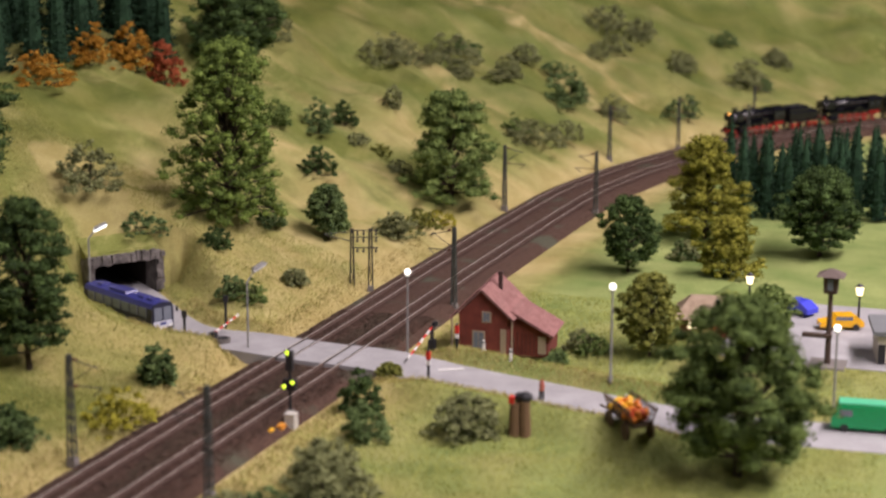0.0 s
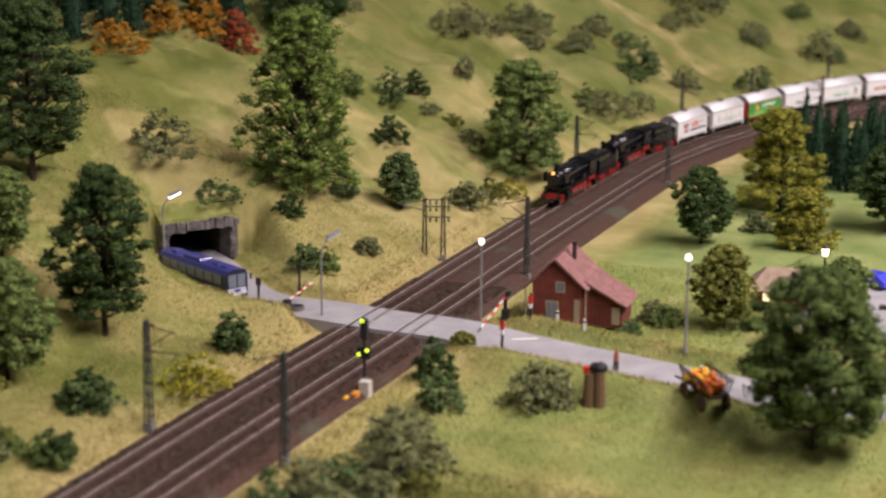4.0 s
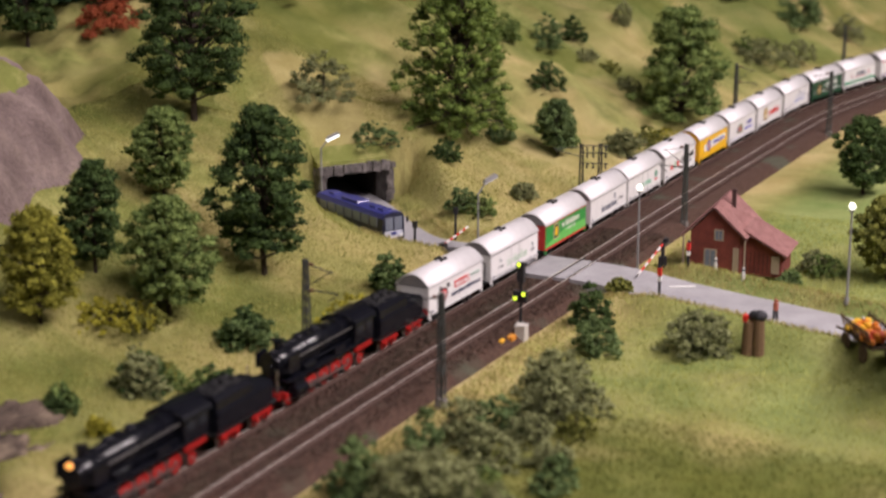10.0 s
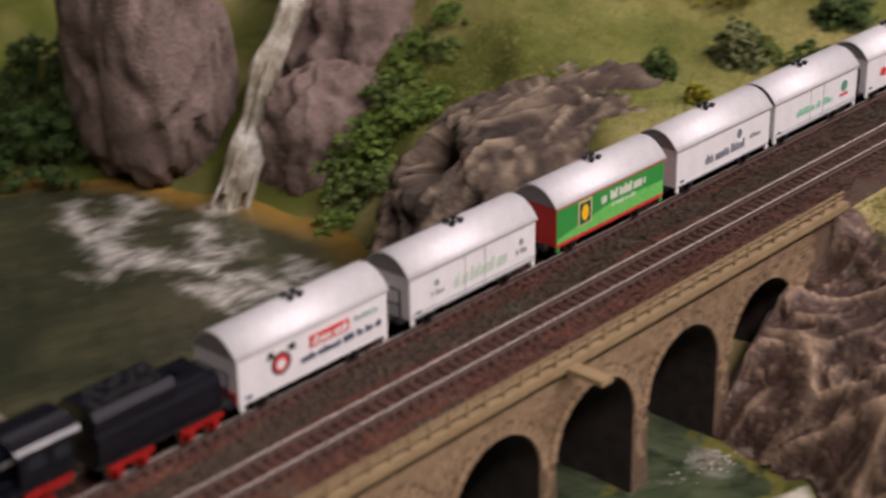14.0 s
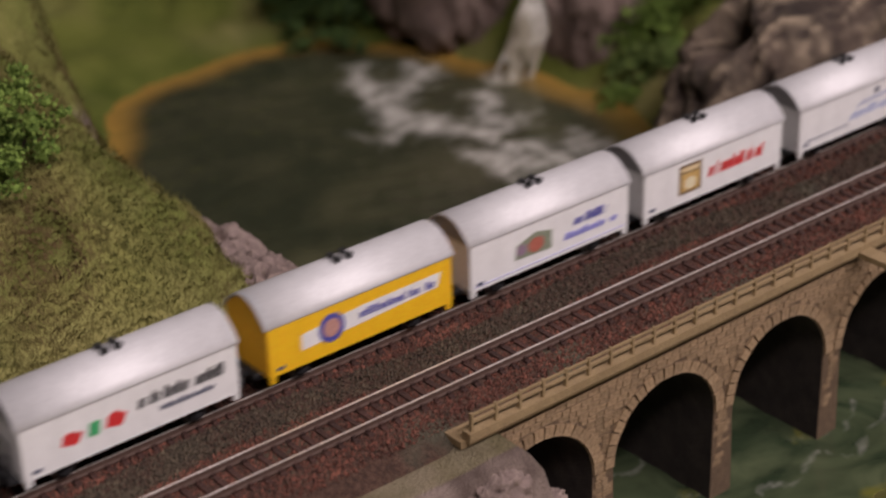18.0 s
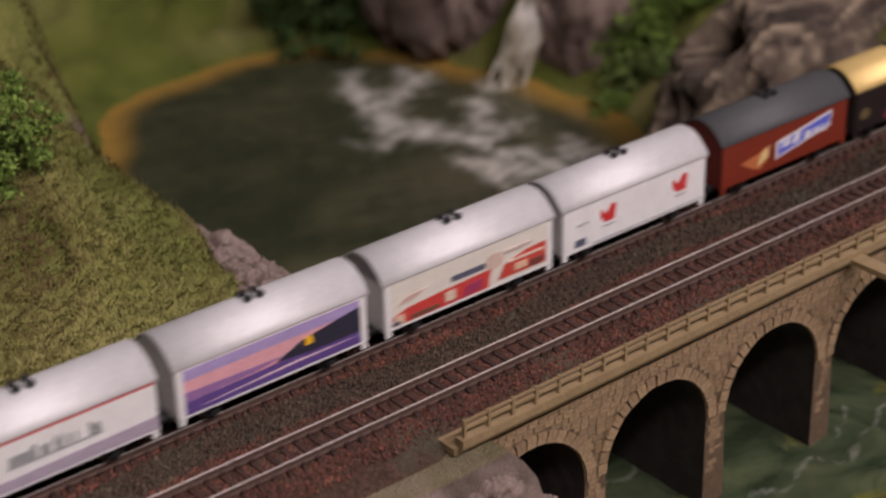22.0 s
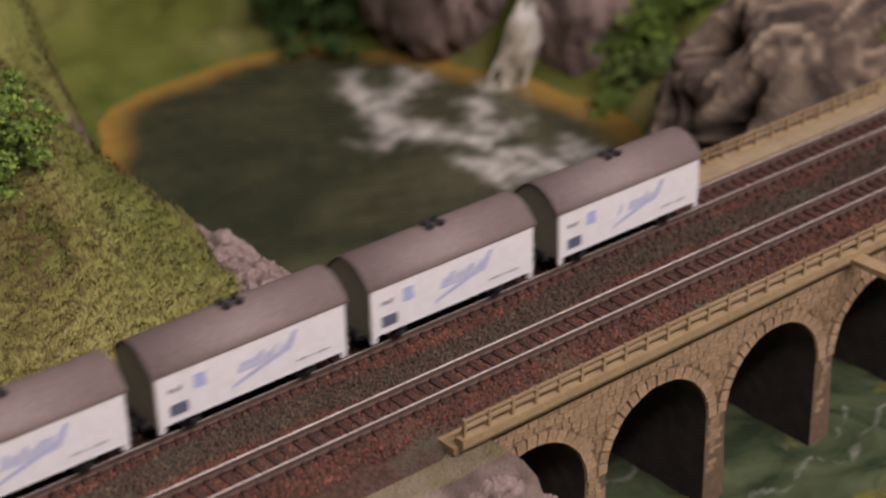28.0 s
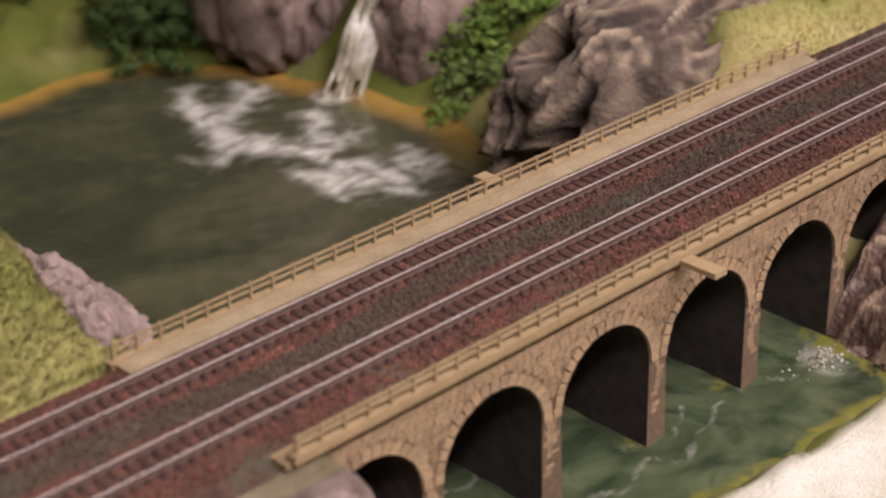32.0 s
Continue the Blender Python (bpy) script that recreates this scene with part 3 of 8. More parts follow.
def sheet(name, x0, x1, y0, y1, step, label):
    xs, ys = np.arange(x0, x1 + 0.1, step), np.arange(y0, y1 + 0.1, step)
    gx, gy = np.meshgrid(xs, ys)
    z = land(gx, gy)
    nx, ny = len(xs), len(ys)
    verts = np.stack([gx, gy, z], -1).reshape(-1, 3)
    idx = np.arange(nx * ny).reshape(ny, nx)
    faces = np.stack([idx[:-1, :-1], idx[:-1, 1:], idx[1:, 1:], idx[1:, :-1]], -1).reshape(-1, 4)
    mid = verts[faces].mean(1)
    deep = into_tunnel(mid[:, 0], mid[:, 1])
    across = np.abs(-(mid[:, 0] - PORTAL[0]) * PORTAL_IN[1] + (mid[:, 1] - PORTAL[1]) * PORTAL_IN[0])
    faces = faces[~((deep > -9) & (deep < 9) & (across < 22) & (verts[faces][:, :, 2].min(1) < 19))]
    me = mesh_data(name, verts.tolist(), faces.tolist(), [MEADOW], None, True)
    d, o = track_side(gx, gy), beyond_water(gx, gy)
    gz = np.hypot(*np.gradient(z, step))
    # deep green grass; dimmer light on near field and far hill is mixed in
    fresh_or_dim = smooth01((-d - 50) / 40) * smooth01((gx - 250) / 60) * np.clip(0.85 + 0.25 * wavy(gx, gy, 70, 67), 0, 1) * (1 - 0.75 * smooth01((gx - 430) / 110))
    spring = 0.95 * np.maximum(0.3 * smooth01((gx - 820) / 260) * smooth01((d - 50) / 50) * smooth01((360 - gy) / 200) * np.clip(0.75 + 0.5 * wavy(gx + 0.35 * gy, gy * 0.25, 80, 51), 0, 1), smooth01((gx - 720) / 160) * smooth01((-d - 50) / 40))
    spring = np.maximum(spring, 0.8 * smooth01((gx - 450) / 110) * smooth01((-d - 50) / 50) * np.clip(0.75 + 0.35 * wavy(gx, gy, 60, 68), 0, 1))
    fresh_or_dim = np.maximum(fresh_or_dim, smooth01((d - 60) / 30) * smooth01((420 - gx) / 80) * smooth01((gx - 220) / 40) * 1.0)
    fresh_or_dim = np.maximum(fresh_or_dim, 0.9 * smooth01((gx - 1050) / 350) * smooth01((d - 50) / 60) * np.clip(0.85 + 0.3 * wavy(gx, gy, 90, 69), 0, 1))
    straw = np.clip(smooth01((82 - np.abs(d)) / 40) * 0.85 + 0.25 * wavy(gx, gy, 60, 21), 0, 1) * (1 - smooth01((-d - 45) / 30) * smooth01((gx - 700) / 100)) * (1 - 0.8 * (gx < 60) * (d < 0))
    bare = smooth01((gz - 0.75) / 0.35) * smooth01((WATER_Z + 90 - z) / 40) * (gx > -40) * (gx < 420) * (1 - smooth01((gy - 285) / 20)) * (1 - (gx > 190) * smooth01((gy - 55) / 15))
    foot, brow = slope_foot(gy)
    bare = np.maximum(bare, (gy < -14) * smooth01((gx - foot + 6) / 8) * smooth01((brow - gx) / 10))
    bare = np.maximum(bare, 0.54 * (gx < 34) * (gx > -150) * (d < -30) * (d > -75))
    pale = smooth01((-40 - gy) / 6) * smooth01((o - 7) / 4) * smooth01((gx - 40) / 30) * (gx < foot - 4)
    fresh_or_dim = np.maximum(fresh_or_dim, (gy < -40) * (gx > 30) * smooth01((o + 4) / 4) * (gx < foot))
    wx, wy = gx + 9 * wavy(gx, gy, 45, 63), gy + 9 * wavy(gx, gy, 45, 64)
    straw = np.maximum(straw, 0.9 * stroke_field(wx, wy, DRY_LANES, 17.0) * np.clip(0.75 + 0.35 * wavy(gx, gy, 22, 65), 0, 1))
    straw = np.maximum(straw, 0.85 * stroke_field(wx, wy, SANDY, 38.0) * np.clip(0.8 + 0.3 * wavy(gx, gy, 25, 66), 0, 1))
    fresh_or_dim = np.maximum(fresh_or_dim, 0.8 * stroke_field(wx, wy, GREEN_OR_DIM, 34.0))
    straw = straw * (1 - 0.7 * stroke_field(wx, wy, GREEN_OR_DIM, 34.0))
    fresh_or_dim = np.maximum(fresh_or_dim, smooth01((gx - 285) / 20) * smooth01((400 - gx) / 40) * smooth01((gy - 175) / 20) * smooth01((330 - gy) / 30))
    fresh_or_dim = np.maximum(fresh_or_dim, 0.45 * (d > 20) * (gx < 60) * (gy < 300))
    fresh_or_dim = np.maximum(fresh_or_dim, smooth01((gy - 290) / 30) * smooth01((330 - gx) / 60))
    straw = straw * (1 - 0.6 * (gx < 200) * (d > 0))
    earth = smooth01((4 - road_gap(gx, gy)) / 3) * 0.6 * (d > 45)
    straw = np.maximum(straw, earth)
    for key, val in (("fresh_or_dim", fresh_or_dim), ("straw", straw), ("bare", bare), ("pale", pale), ("spring", spring)):
        at_ = me.attributes.new(key, "FLOAT", "POINT")
        at_.data.foreach_set("value", np.ascontiguousarray(val, dtype=np.float32).ravel())
    ob = new(name, me)
    return tagged(ob, label, "ground", kind="structure")


sheet("ground", -420, 2300, -420, 960, 5.0, "hilly model landscape covered with green and straw-coloured flock")
sheet("ground", 1500, 2300, -2960, -420, 40.0, "flat green baseboard of the layout beyond the hill")
sheet("ground", -3460, -420, -300, 300, 40.0, "flat green baseboard of the layout past the bridge")

# ---- water ----
FOAM_STROKES = [[(219, 318), (212, 296), (204, 284)], [(246, 306), (234, 296), (214, 282), (199, 262), (190, 258)], [(206, 280), (203, 264), (208, 250)], [(246, 262), (240, 246), (233, 236)], [(206, 244), (222, 230), (220, 214), (212, 196)], [(222, 218), (226, 196), (222, 180)], [(206, 214), (206, 196), (216, 180)], [(246, 196), (243, 186)]]


def make_water():
    step = 2.0
    xs, ys = np.arange(-60, 420, step), np.arange(-420, 400, step)
    gx, gy = np.meshgrid(xs, ys)
    o = beyond_water(gx, gy)
    nx, ny = len(xs), len(ys)
    idx = np.arange(nx * ny).reshape(ny, nx)
    keep = o[:-1, :-1] < 26
    faces = np.stack([idx[:-1, :-1], idx[:-1, 1:], idx[1:, 1:], idx[1:, :-1]], -1)[keep]
    z = WATER_Z + 0.25 * wavy(gx, gy, 18, 31)
    me = mesh_data("water", np.stack([gx, gy, z], -1).reshape(-1, 3).tolist(), faces.tolist(), [WATER], None, True)
    shore = smooth01((o + 22) / 22) * smooth01((gy - 150) / 60)
    wx, wy = gx + 5 * wavy(gx, gy, 30, 33), gy + 5 * wavy(gx, gy, 30, 34)
    wx, wy = wx + 1.6 * wavy(gx, gy, 11, 35), wy + 1.6 * wavy(gx, gy, 11, 36)
    foam = 0.55 * stroke_field(wx, wy, FOAM_STROKES, 5.5) + 0.4 * stroke_field(wx, wy, FOAM_STROKES, 11.0) + 0.3 * stroke_field(wx, wy, FOAM_STROKES, 24.0)
    foam = np.maximum(foam, 0.7 * np.exp(-np.hypot(gx - 228, gy + 26) ** 2 / 200))
    foam = np.maximum(foam, 1.2 * np.exp(-np.hypot(gx - 268, gy - 270) ** 2 / 120))
    foam = np.maximum(foam, 0.55 * stroke_field(wx, wy, [[(112, -30), (150, -24), (190, -24)], [(140, -14), (170, -8)], [(190, -18), (214, -22)], [(64, -20), (96, -12)], [(84, 6), (104, 12)]], 2.2))
    edge = smooth01((gx - 60) / 40) * (gy < -10)
    moss = (gy < 40) * (1.25 * edge * np.exp(-((o + 1) / 5) ** 2) + 0.35 * np.exp(-((o + 6) / 9) ** 2) + 1.15 * np.maximum.reduce([np.exp(-(((gx - px + 6) / 11) ** 2 + ((gy + 14) / 9) ** 2)) for px in (5.5, 53.3, 101.1, 148.9, 196.7, 244.5)]))
    river = smooth01((60 - gy) / 30)
    for key, val in (("shore", shore), ("foam", foam), ("moss", moss), ("river", river)):
        a = me.attributes.new(key, "FLOAT", "POINT")
        a.data.foreach_set("value", np.ascontiguousarray(val, dtype=np.float32).ravel())
    return tagged(new("water", me), "dark green resin pond and river with white foam", "water", kind="structure")


make_water()

# ---- ballast, sleepers, rails ----
def ribbon(profile, s0, s1, step, mats, name, closed=True):
    """A profile of (offset, z) carried along the track."""
    ss = np.arange(s0, s1 + step, step)
    g = Geo()
    n = len(profile)
    vs = []
    for s in ss:
        for off, z in profile:
            x, y, _ = on_track(s, off)
            vs.append((x, y, z))
    fs = []
    for k in range(len(ss) - 1):
        for j in range(n if closed else n - 1):
            a, b = k * n + j, k * n + (j + 1) % n
            fs.append((a, a + n, b + n, b))
    g.add(vs, fs)
    return g


ballast = ribbon([(-37, -8.5), (-29, -2.75), (-15, -2.55), (0, -2.75), (15, -2.55), (29, -2.75), (37, -8.5)], -3300, 4300, 12, None, "", False).object("ballast", BALLAST, None, "", True)
tagged(ballast, "rust-brown ballast bed under the double track", "ballast", kind="structure")


def make_track(off, label):
    t = thing("railway_track", at(0, 0), label, "railway track", "tracks")
    for side in (-4.8, 4.8):
        c = off + side
        foot = ribbon([(c - 0.75, -2.0), (c - 0.75, -1.7), (c - 0.2, -1.45), (c - 0.2, -0.75), (c - 0.27, -0.6), (c - 0.27, -0.06),
                       (c + 0.27, -0.06), (c + 0.27, -0.6), (c + 0.2, -0.75), (c + 0.2, -1.45), (c + 0.75, -1.7), (c + 0.75, -2.0)], -3300, 4300, 14, None, "")
        foot.i = [2 if (k % 12) == 5 else 1 for k in range(len(foot.f))]
        rail = foot.object("rail", [RAIL_SIDE, RAIL_SIDE, RAIL], t, "polished steel rail with rusty sides")
    sl = Geo().box(0, 0, -2.6, 1.7, 16.0, 1.2, taper=0.9)
    for side in (-4.8, 4.8):
        for k in (-1, 1):
            sl.box(0, side + k * 1.0, -1.85, 1.2, 0.9, 0.9)
    data = mesh_data("sleeper", sl.v, sl.f, [SLEEPER])
    rest = Geo()
    for k in range(-700, 420):
        s = 4.4 * k
        x, y, h = on_track(s, off)
        if -27 <= k < 122:
            ob = new("sleeper", data)
            ob.parent = t
            ob.matrix_basis = at(x, y, -0.45 * float(smooth01((s - 300) / 80)), math.degrees(h))
        elif -300 < k < 400:
            c, sn = math.cos(h), math.sin(h)
            rest.add([(x + vx * c - vy * sn, y + vx * sn + vy * c, vz - (0.45 if s > 300 else 0)) for vx, vy, vz in sl.v[:8]], sl.f[:6])
    tagged(rest.object("distant_timber", SLEEPER, t), kind="stuff")


make_track(NEAR_OFF, "near railway track with bright rails on dark sleepers")
make_track(FAR_OFF, "far railway track that carries the goods train")


def ballast_grains():
    r = np.random.RandomState(77)
    n = 150000
    s, off = np.where(r.uniform(0, 1, n) < 0.62, r.uniform(-130, 335, n), r.uniform(335, 800, n)), r.uniform(-30.5, 30.5, n)
    x, y = np.interp(s, ARC, LINE[:, 0]), np.interp(s, ARC, LINE[:, 1]) + off
    z = np.interp(np.abs(off), [0, 15, 29, 31], [-2.85, -2.75, -2.85, -4.3])
    on = np.abs(s - 700) > 24
    z = np.where(on, z, -6)
    size = r.uniform(0.35, 0.8, (n, 1, 1))
    corner = np.array([(1, 1, 1), (1, -1, -1), (-1, 1, -1), (-1, -1, 1)]) * 0.62
    q = r.normal(size=(n, 4, 3)) * 0.3 + corner[None]
    v = np.stack([x, y, z], 1)[:, None, :] + q * size
    f = (np.arange(n)[:, None, None] * 4 + np.array([(0, 1, 2), (0, 3, 1), (0, 2, 3), (1, 3, 2)])[None]).reshape(-1, 3)
    band = (np.abs(off + 3 * np.sin(s / 23)) < 5.5) | (r.uniform(0, 1, n) < 0.08)
    me = mesh_data("ballast_stones", v.reshape(-1, 3).tolist(), f.tolist(), [BALLAST_STONE, BALLAST_GREEN, BALLAST_BROWN], np.repeat(np.where(band, 1, np.where(s + 60 * r.uniform(-1, 1, n) > 310, 2, 0)).astype(np.int32), 4))
    tagged(new("ballast_stones", me), "rust-red and grey-green ballast stones between the rails", "ballast", kind="stuff")


ballast_grains()

# ---- the stone viaduct ----
PITCH_A, HALF_A, FIRST_A = 47.8, 20.0, 29.4
FACE_Y, BACK_Y, DECK_Z, SPRING_Z, FOOT_Z = -17.0, 51.0, -6.0, -36.0, -80.0


def arch_outline(cx, n=16):
    return [(cx - HALF_A * math.cos(math.pi * k / n), SPRING_Z + HALF_A * math.sin(math.pi * k / n)) for k in range(n + 1)]


def make_bridge():
    b = thing("viaduct", at(0, 0), "sandstone railway viaduct with round arches across the river", "bridge")
    x0, x1 = FIRST_A - PITCH_A / 2 - 2.5, FIRST_A + 5.5 * PITCH_A + 24
    for k in range(6):
        cx = FIRST_A + k * PITCH_A
        l, r = (x0 if k == 0 else cx - PITCH_A / 2), (x1 if k == 5 else cx + PITCH_A / 2)
        pts = arch_outline(cx)
        g = Geo()
        for y in (FACE_Y, BACK_Y):
            ring = [(l, SPRING_Z)] + pts + [(r, SPRING_Z)]
            vs = [(x, y, z) for x, z in ring] + [(x, y, DECK_Z) for x, z in ring]
            n = len(ring)
            fs = [(j, j + 1, n + j + 1, n + j) for j in range(n - 1)]
            g.add(vs, fs if y == FACE_Y else [tuple(reversed(f)) for f in fs])
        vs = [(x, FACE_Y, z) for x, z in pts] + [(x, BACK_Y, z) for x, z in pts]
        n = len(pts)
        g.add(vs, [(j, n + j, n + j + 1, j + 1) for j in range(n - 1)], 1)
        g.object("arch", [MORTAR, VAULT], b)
    for k in range(7):
        px = FIRST_A + (k - 0.5) * PITCH_A
        w = PITCH_A - 2 * HALF_A
        if k == 0:
            g = Geo().box((x0 + px + w / 2) / 2, (FACE_Y + BACK_Y) / 2, (SPRING_Z + FOOT_Z) / 2, px + w / 2 - x0, BACK_Y - FACE_Y, SPRING_Z - FOOT_Z)
        elif k == 6:
            g = Geo().box((x1 + px - w / 2) / 2, (FACE_Y + BACK_Y) / 2, (SPRING_Z + FOOT_Z) / 2, x1 - px + w / 2, BACK_Y - FACE_Y, SPRING_Z - FOOT_Z)
        else:
            g = Geo()
            e = 0.8
            lo, hi = (w / 2 + e, FACE_Y - e, BACK_Y + e), (w / 2, FACE_Y, BACK_Y)
            g.add([(px - lo[0], lo[1], FOOT_Z), (px + lo[0], lo[1], FOOT_Z), (px + lo[0], lo[2], FOOT_Z), (px - lo[0], lo[2], FOOT_Z),
                   (px - hi[0], hi[1], SPRING_Z), (px + hi[0], hi[1], SPRING_Z), (px + hi[0], hi[2], SPRING_Z), (px - hi[0], hi[2], SPRING_Z)],
                  [(4, 5, 6, 7), (0, 1, 5, 4), (1, 2, 6, 5), (2, 3, 7, 6), (3, 0, 4, 7)])
        # pier sides within the arches get the shade-dark colour as well
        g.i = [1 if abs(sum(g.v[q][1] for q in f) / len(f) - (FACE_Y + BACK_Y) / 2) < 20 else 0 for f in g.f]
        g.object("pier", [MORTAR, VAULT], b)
    deck = Geo().box((x0 + x1) / 2, (FACE_Y + BACK_Y) / 2, DECK_Z + 0.8, x1 - x0, BACK_Y - FACE_Y + 2.0, 2.0)
    deck.object("deck", CORNICE, b)
    Geo().box((x0 + x1) / 2 - 3, 47.2, -3.2, x1 - x0, 7.0, 3.0).object("walkway", WALKWAY, b, "sand-coloured walkway strip")
    for y, o in ((FACE_Y - 1.2, -1), (BACK_Y + 1.2, 1)):
        Geo().loft([(y - 1.6 * o, -1.6), (y - 1.6 * o, -5.2), (y + 1.0 * o, -5.2), (y + 1.6 * o, -4.0), (y + 1.6 * o, -1.6)], 4.5 if o < 0 else -1.0, x1 + 2).object("cornice", CORNICE, b, "sand-coloured cornice")
        # railing: posts, two bars
        rail = Geo()
        xs = 5.0 if o < 0 else 0.0
        yy = y + 0.4 * o
        for z in (1.0, 3.0):
            rail.box((xs + x1) / 2, yy, z, x1 - xs - 2, 0.6, 0.65)
        rail.object("handrail", CORNICE, b, "two sand-coloured railing bars")
        post = mesh_data("railing_post", *(lambda q: (q.v, q.f))(Geo().box(0, 0, 0.9, 0.8, 1.0, 5.4)), [CORNICE])
        for k in range(int((x1 - xs) / 8) + 1):
            p = new("railing_post", post)
            p.parent = b
            p.matrix_basis = at(xs + 1 + 8 * k, yy, 0)
        # refuge beside the railing
        Geo().box(157, y + 7.5 * o, -4.2, 5.5, 15, 1.8).object("refuge", CORNICE, b, "small sand-coloured refuge platform")
    return b


viaduct = make_bridge()

# ---- rocks and the waterfall ----
def set_crest(me, values):
    a = me.attributes.new("crest", "FLOAT", "POINT")
    a.data.foreach_set("value", np.clip(np.asarray(values, dtype=np.float32), 0, 1))


def rock(cx, cy, cz, rx, ry, rz, seed, label, rough=0.34, turn=0.0, nu=96, nv=60, mat=None, square=2.4, folds=0.36, hollows=1.5, mottle=0.0, wrinkles=0.14, calm=0.0):
    """A lump with upright folds and hollows; square: above 2 the lump is blockier; calm: how smooth its +x end is."""
    off = Vector((seed * 7.3, seed * 3.1, seed * 5.7))
    vs, crest = [], []
    c, s = math.cos(math.radians(turn)), math.sin(math.radians(turn))
    for j in range(nv + 1):
        e = math.pi * j / nv
        for k in range(nu):
            t = 2 * math.pi * k / nu
            v = Vector((math.sin(e) * math.cos(t), math.sin(e) * math.sin(t), math.cos(e)))
            block = (abs(v.x) ** square + abs(v.y) ** square + abs(v.z) ** square) ** (-1 / square)
            w = v + 0.22 * noise.noise_vector(v * 2.2 + off)
            big = noise.noise(v * 1.3 + off)
            fold = 1 - 2.4 * abs(noise.noise(Vector((w.x * 4.6, w.y * 4.6, w.z * 1.5)) + off * 1.7))
            wrinkle = 1 - 2.4 * abs(noise.noise(Vector((w.x * 10, w.y * 10, w.z * 5)) + off * 0.6))
            hole = max(0.0, noise.noise(w * (3.1 if hollows < 2 else 2.6) + off * 2.3) - 0.12)
            still = 1 - calm * min(1.0, max(0.0, (v.x - 0.25) / 0.4))
            k2 = block * (1 + rough * (0.5 * big + still * (folds * fold + wrinkles * wrinkle - hollows * hole)))
            x, y = v.x * rx * k2, v.y * ry * k2
            vs.append((cx + x * c - y * s, cy + x * s + y * c, cz + v.z * rz * k2))
            crest.append(still * (0.9 * max(0.0, fold - 0.5) * max(0.0, 0.2 + wrinkle) + 0.3 * max(0.0, wrinkle - 0.55)
                         + mottle * max(0.0, noise.noise(Vector((w.x * 12, w.y * 12, w.z * 7)) + off) - 0.1)))
    fs = []
    for j in range(nv):
        for k in range(nu):
            a, b = j * nu + k, j * nu + (k + 1) % nu
            fs.append((a, a + nu, b + nu, b))
    ob = Geo().add(vs, fs).object("rock", mat or ROCK, None, "", True)
    set_crest(ob.data, crest)
    return tagged(ob, label, "rock", "rocks")


rock(328, 124, -45, 94, 36, 52, 4, "big wrinkled brown rock beside the viaduct", 0.19, nu=150, nv=80, square=2.7, folds=0.26, hollows=4.0, mottle=0.55, wrinkles=0.24, calm=0.9)
rock(296, 316, -30, 17, 16, 56, 6, "brown rock rib beside the falling water", 0.3, mat=CLIFF_ROCK)
rock(277, 332, -4, 30, 34, 62, 5, "tall brown-grey rock beside the waterfall", 0.22, square=3.0, mat=CLIFF_ROCK)
rock(326, 256, -50, 34, 24, 40, 8, "brown-grey rock at the foot of the waterfall", 0.22, square=3.0, mat=CLIFF_ROCK)
rock(370, 276, -30, 44, 32, 52, 10, "brown-grey rock in the middle of the waterfall cliff", 0.24, square=3.0, mat=CLIFF_ROCK)
rock(408, 294, -4, 54, 38, 64, 9, "tall brown-grey rock face beside the waterfall", 0.2, square=3.0, mat=CLIFF_ROCK)
for x, y, z, a, b, c, seed in ((17, 136, -19, 11, 20, 16, 32), (16, 110, -15, 12, 20, 15, 33), (13, 82, -12, 12, 20, 15, 34)):
    rock(x, y, z, a, b, c, seed, "pale lilac-grey broken rock edge beside the pond", 0.28, nu=64, nv=40, mat=PALE_ROCK)
rock(4, -28, -17, 10, 7, 9, 17, "pinkish plaster rock at the end of the viaduct", 0.3, mat=PALE_ROCK)
rock(20, -27, -38, 14, 7, 13, 18, "pinkish plaster rock beside the first arch", 0.3, mat=PALE_ROCK)


def ridged(x, y, seed):
    """Sharp wandering crests between 0 and 1."""
    return max(0.0, 1 - 2.6 * abs(noise.noise(Vector((x, y, seed)))))


def folded_sheet(name, xs, ys, height, inside, mats, pick, smooth=True):
    """A sheet over a grid; height gives z and crest for each place."""
    gx, gy = np.meshgrid(xs, ys)
    z, crest = height(gx, gy)
    ny, nx = gx.shape
    idx = np.arange(nx * ny).reshape(ny, nx)
    faces = np.stack([idx[:-1, :-1], idx[:-1, 1:], idx[1:, 1:], idx[1:, :-1]], -1)
    keep = inside(gx, gy)[:-1, :-1]
    index = pick(gx, gy)[:-1, :-1][keep].astype(np.int32)
    me = mesh_data(name, np.stack([gx, gy, z], -1).reshape(-1, 3).tolist(), faces[keep].tolist(), mats, index, smooth)
    set_crest(me, crest.ravel())
    return new(name, me)


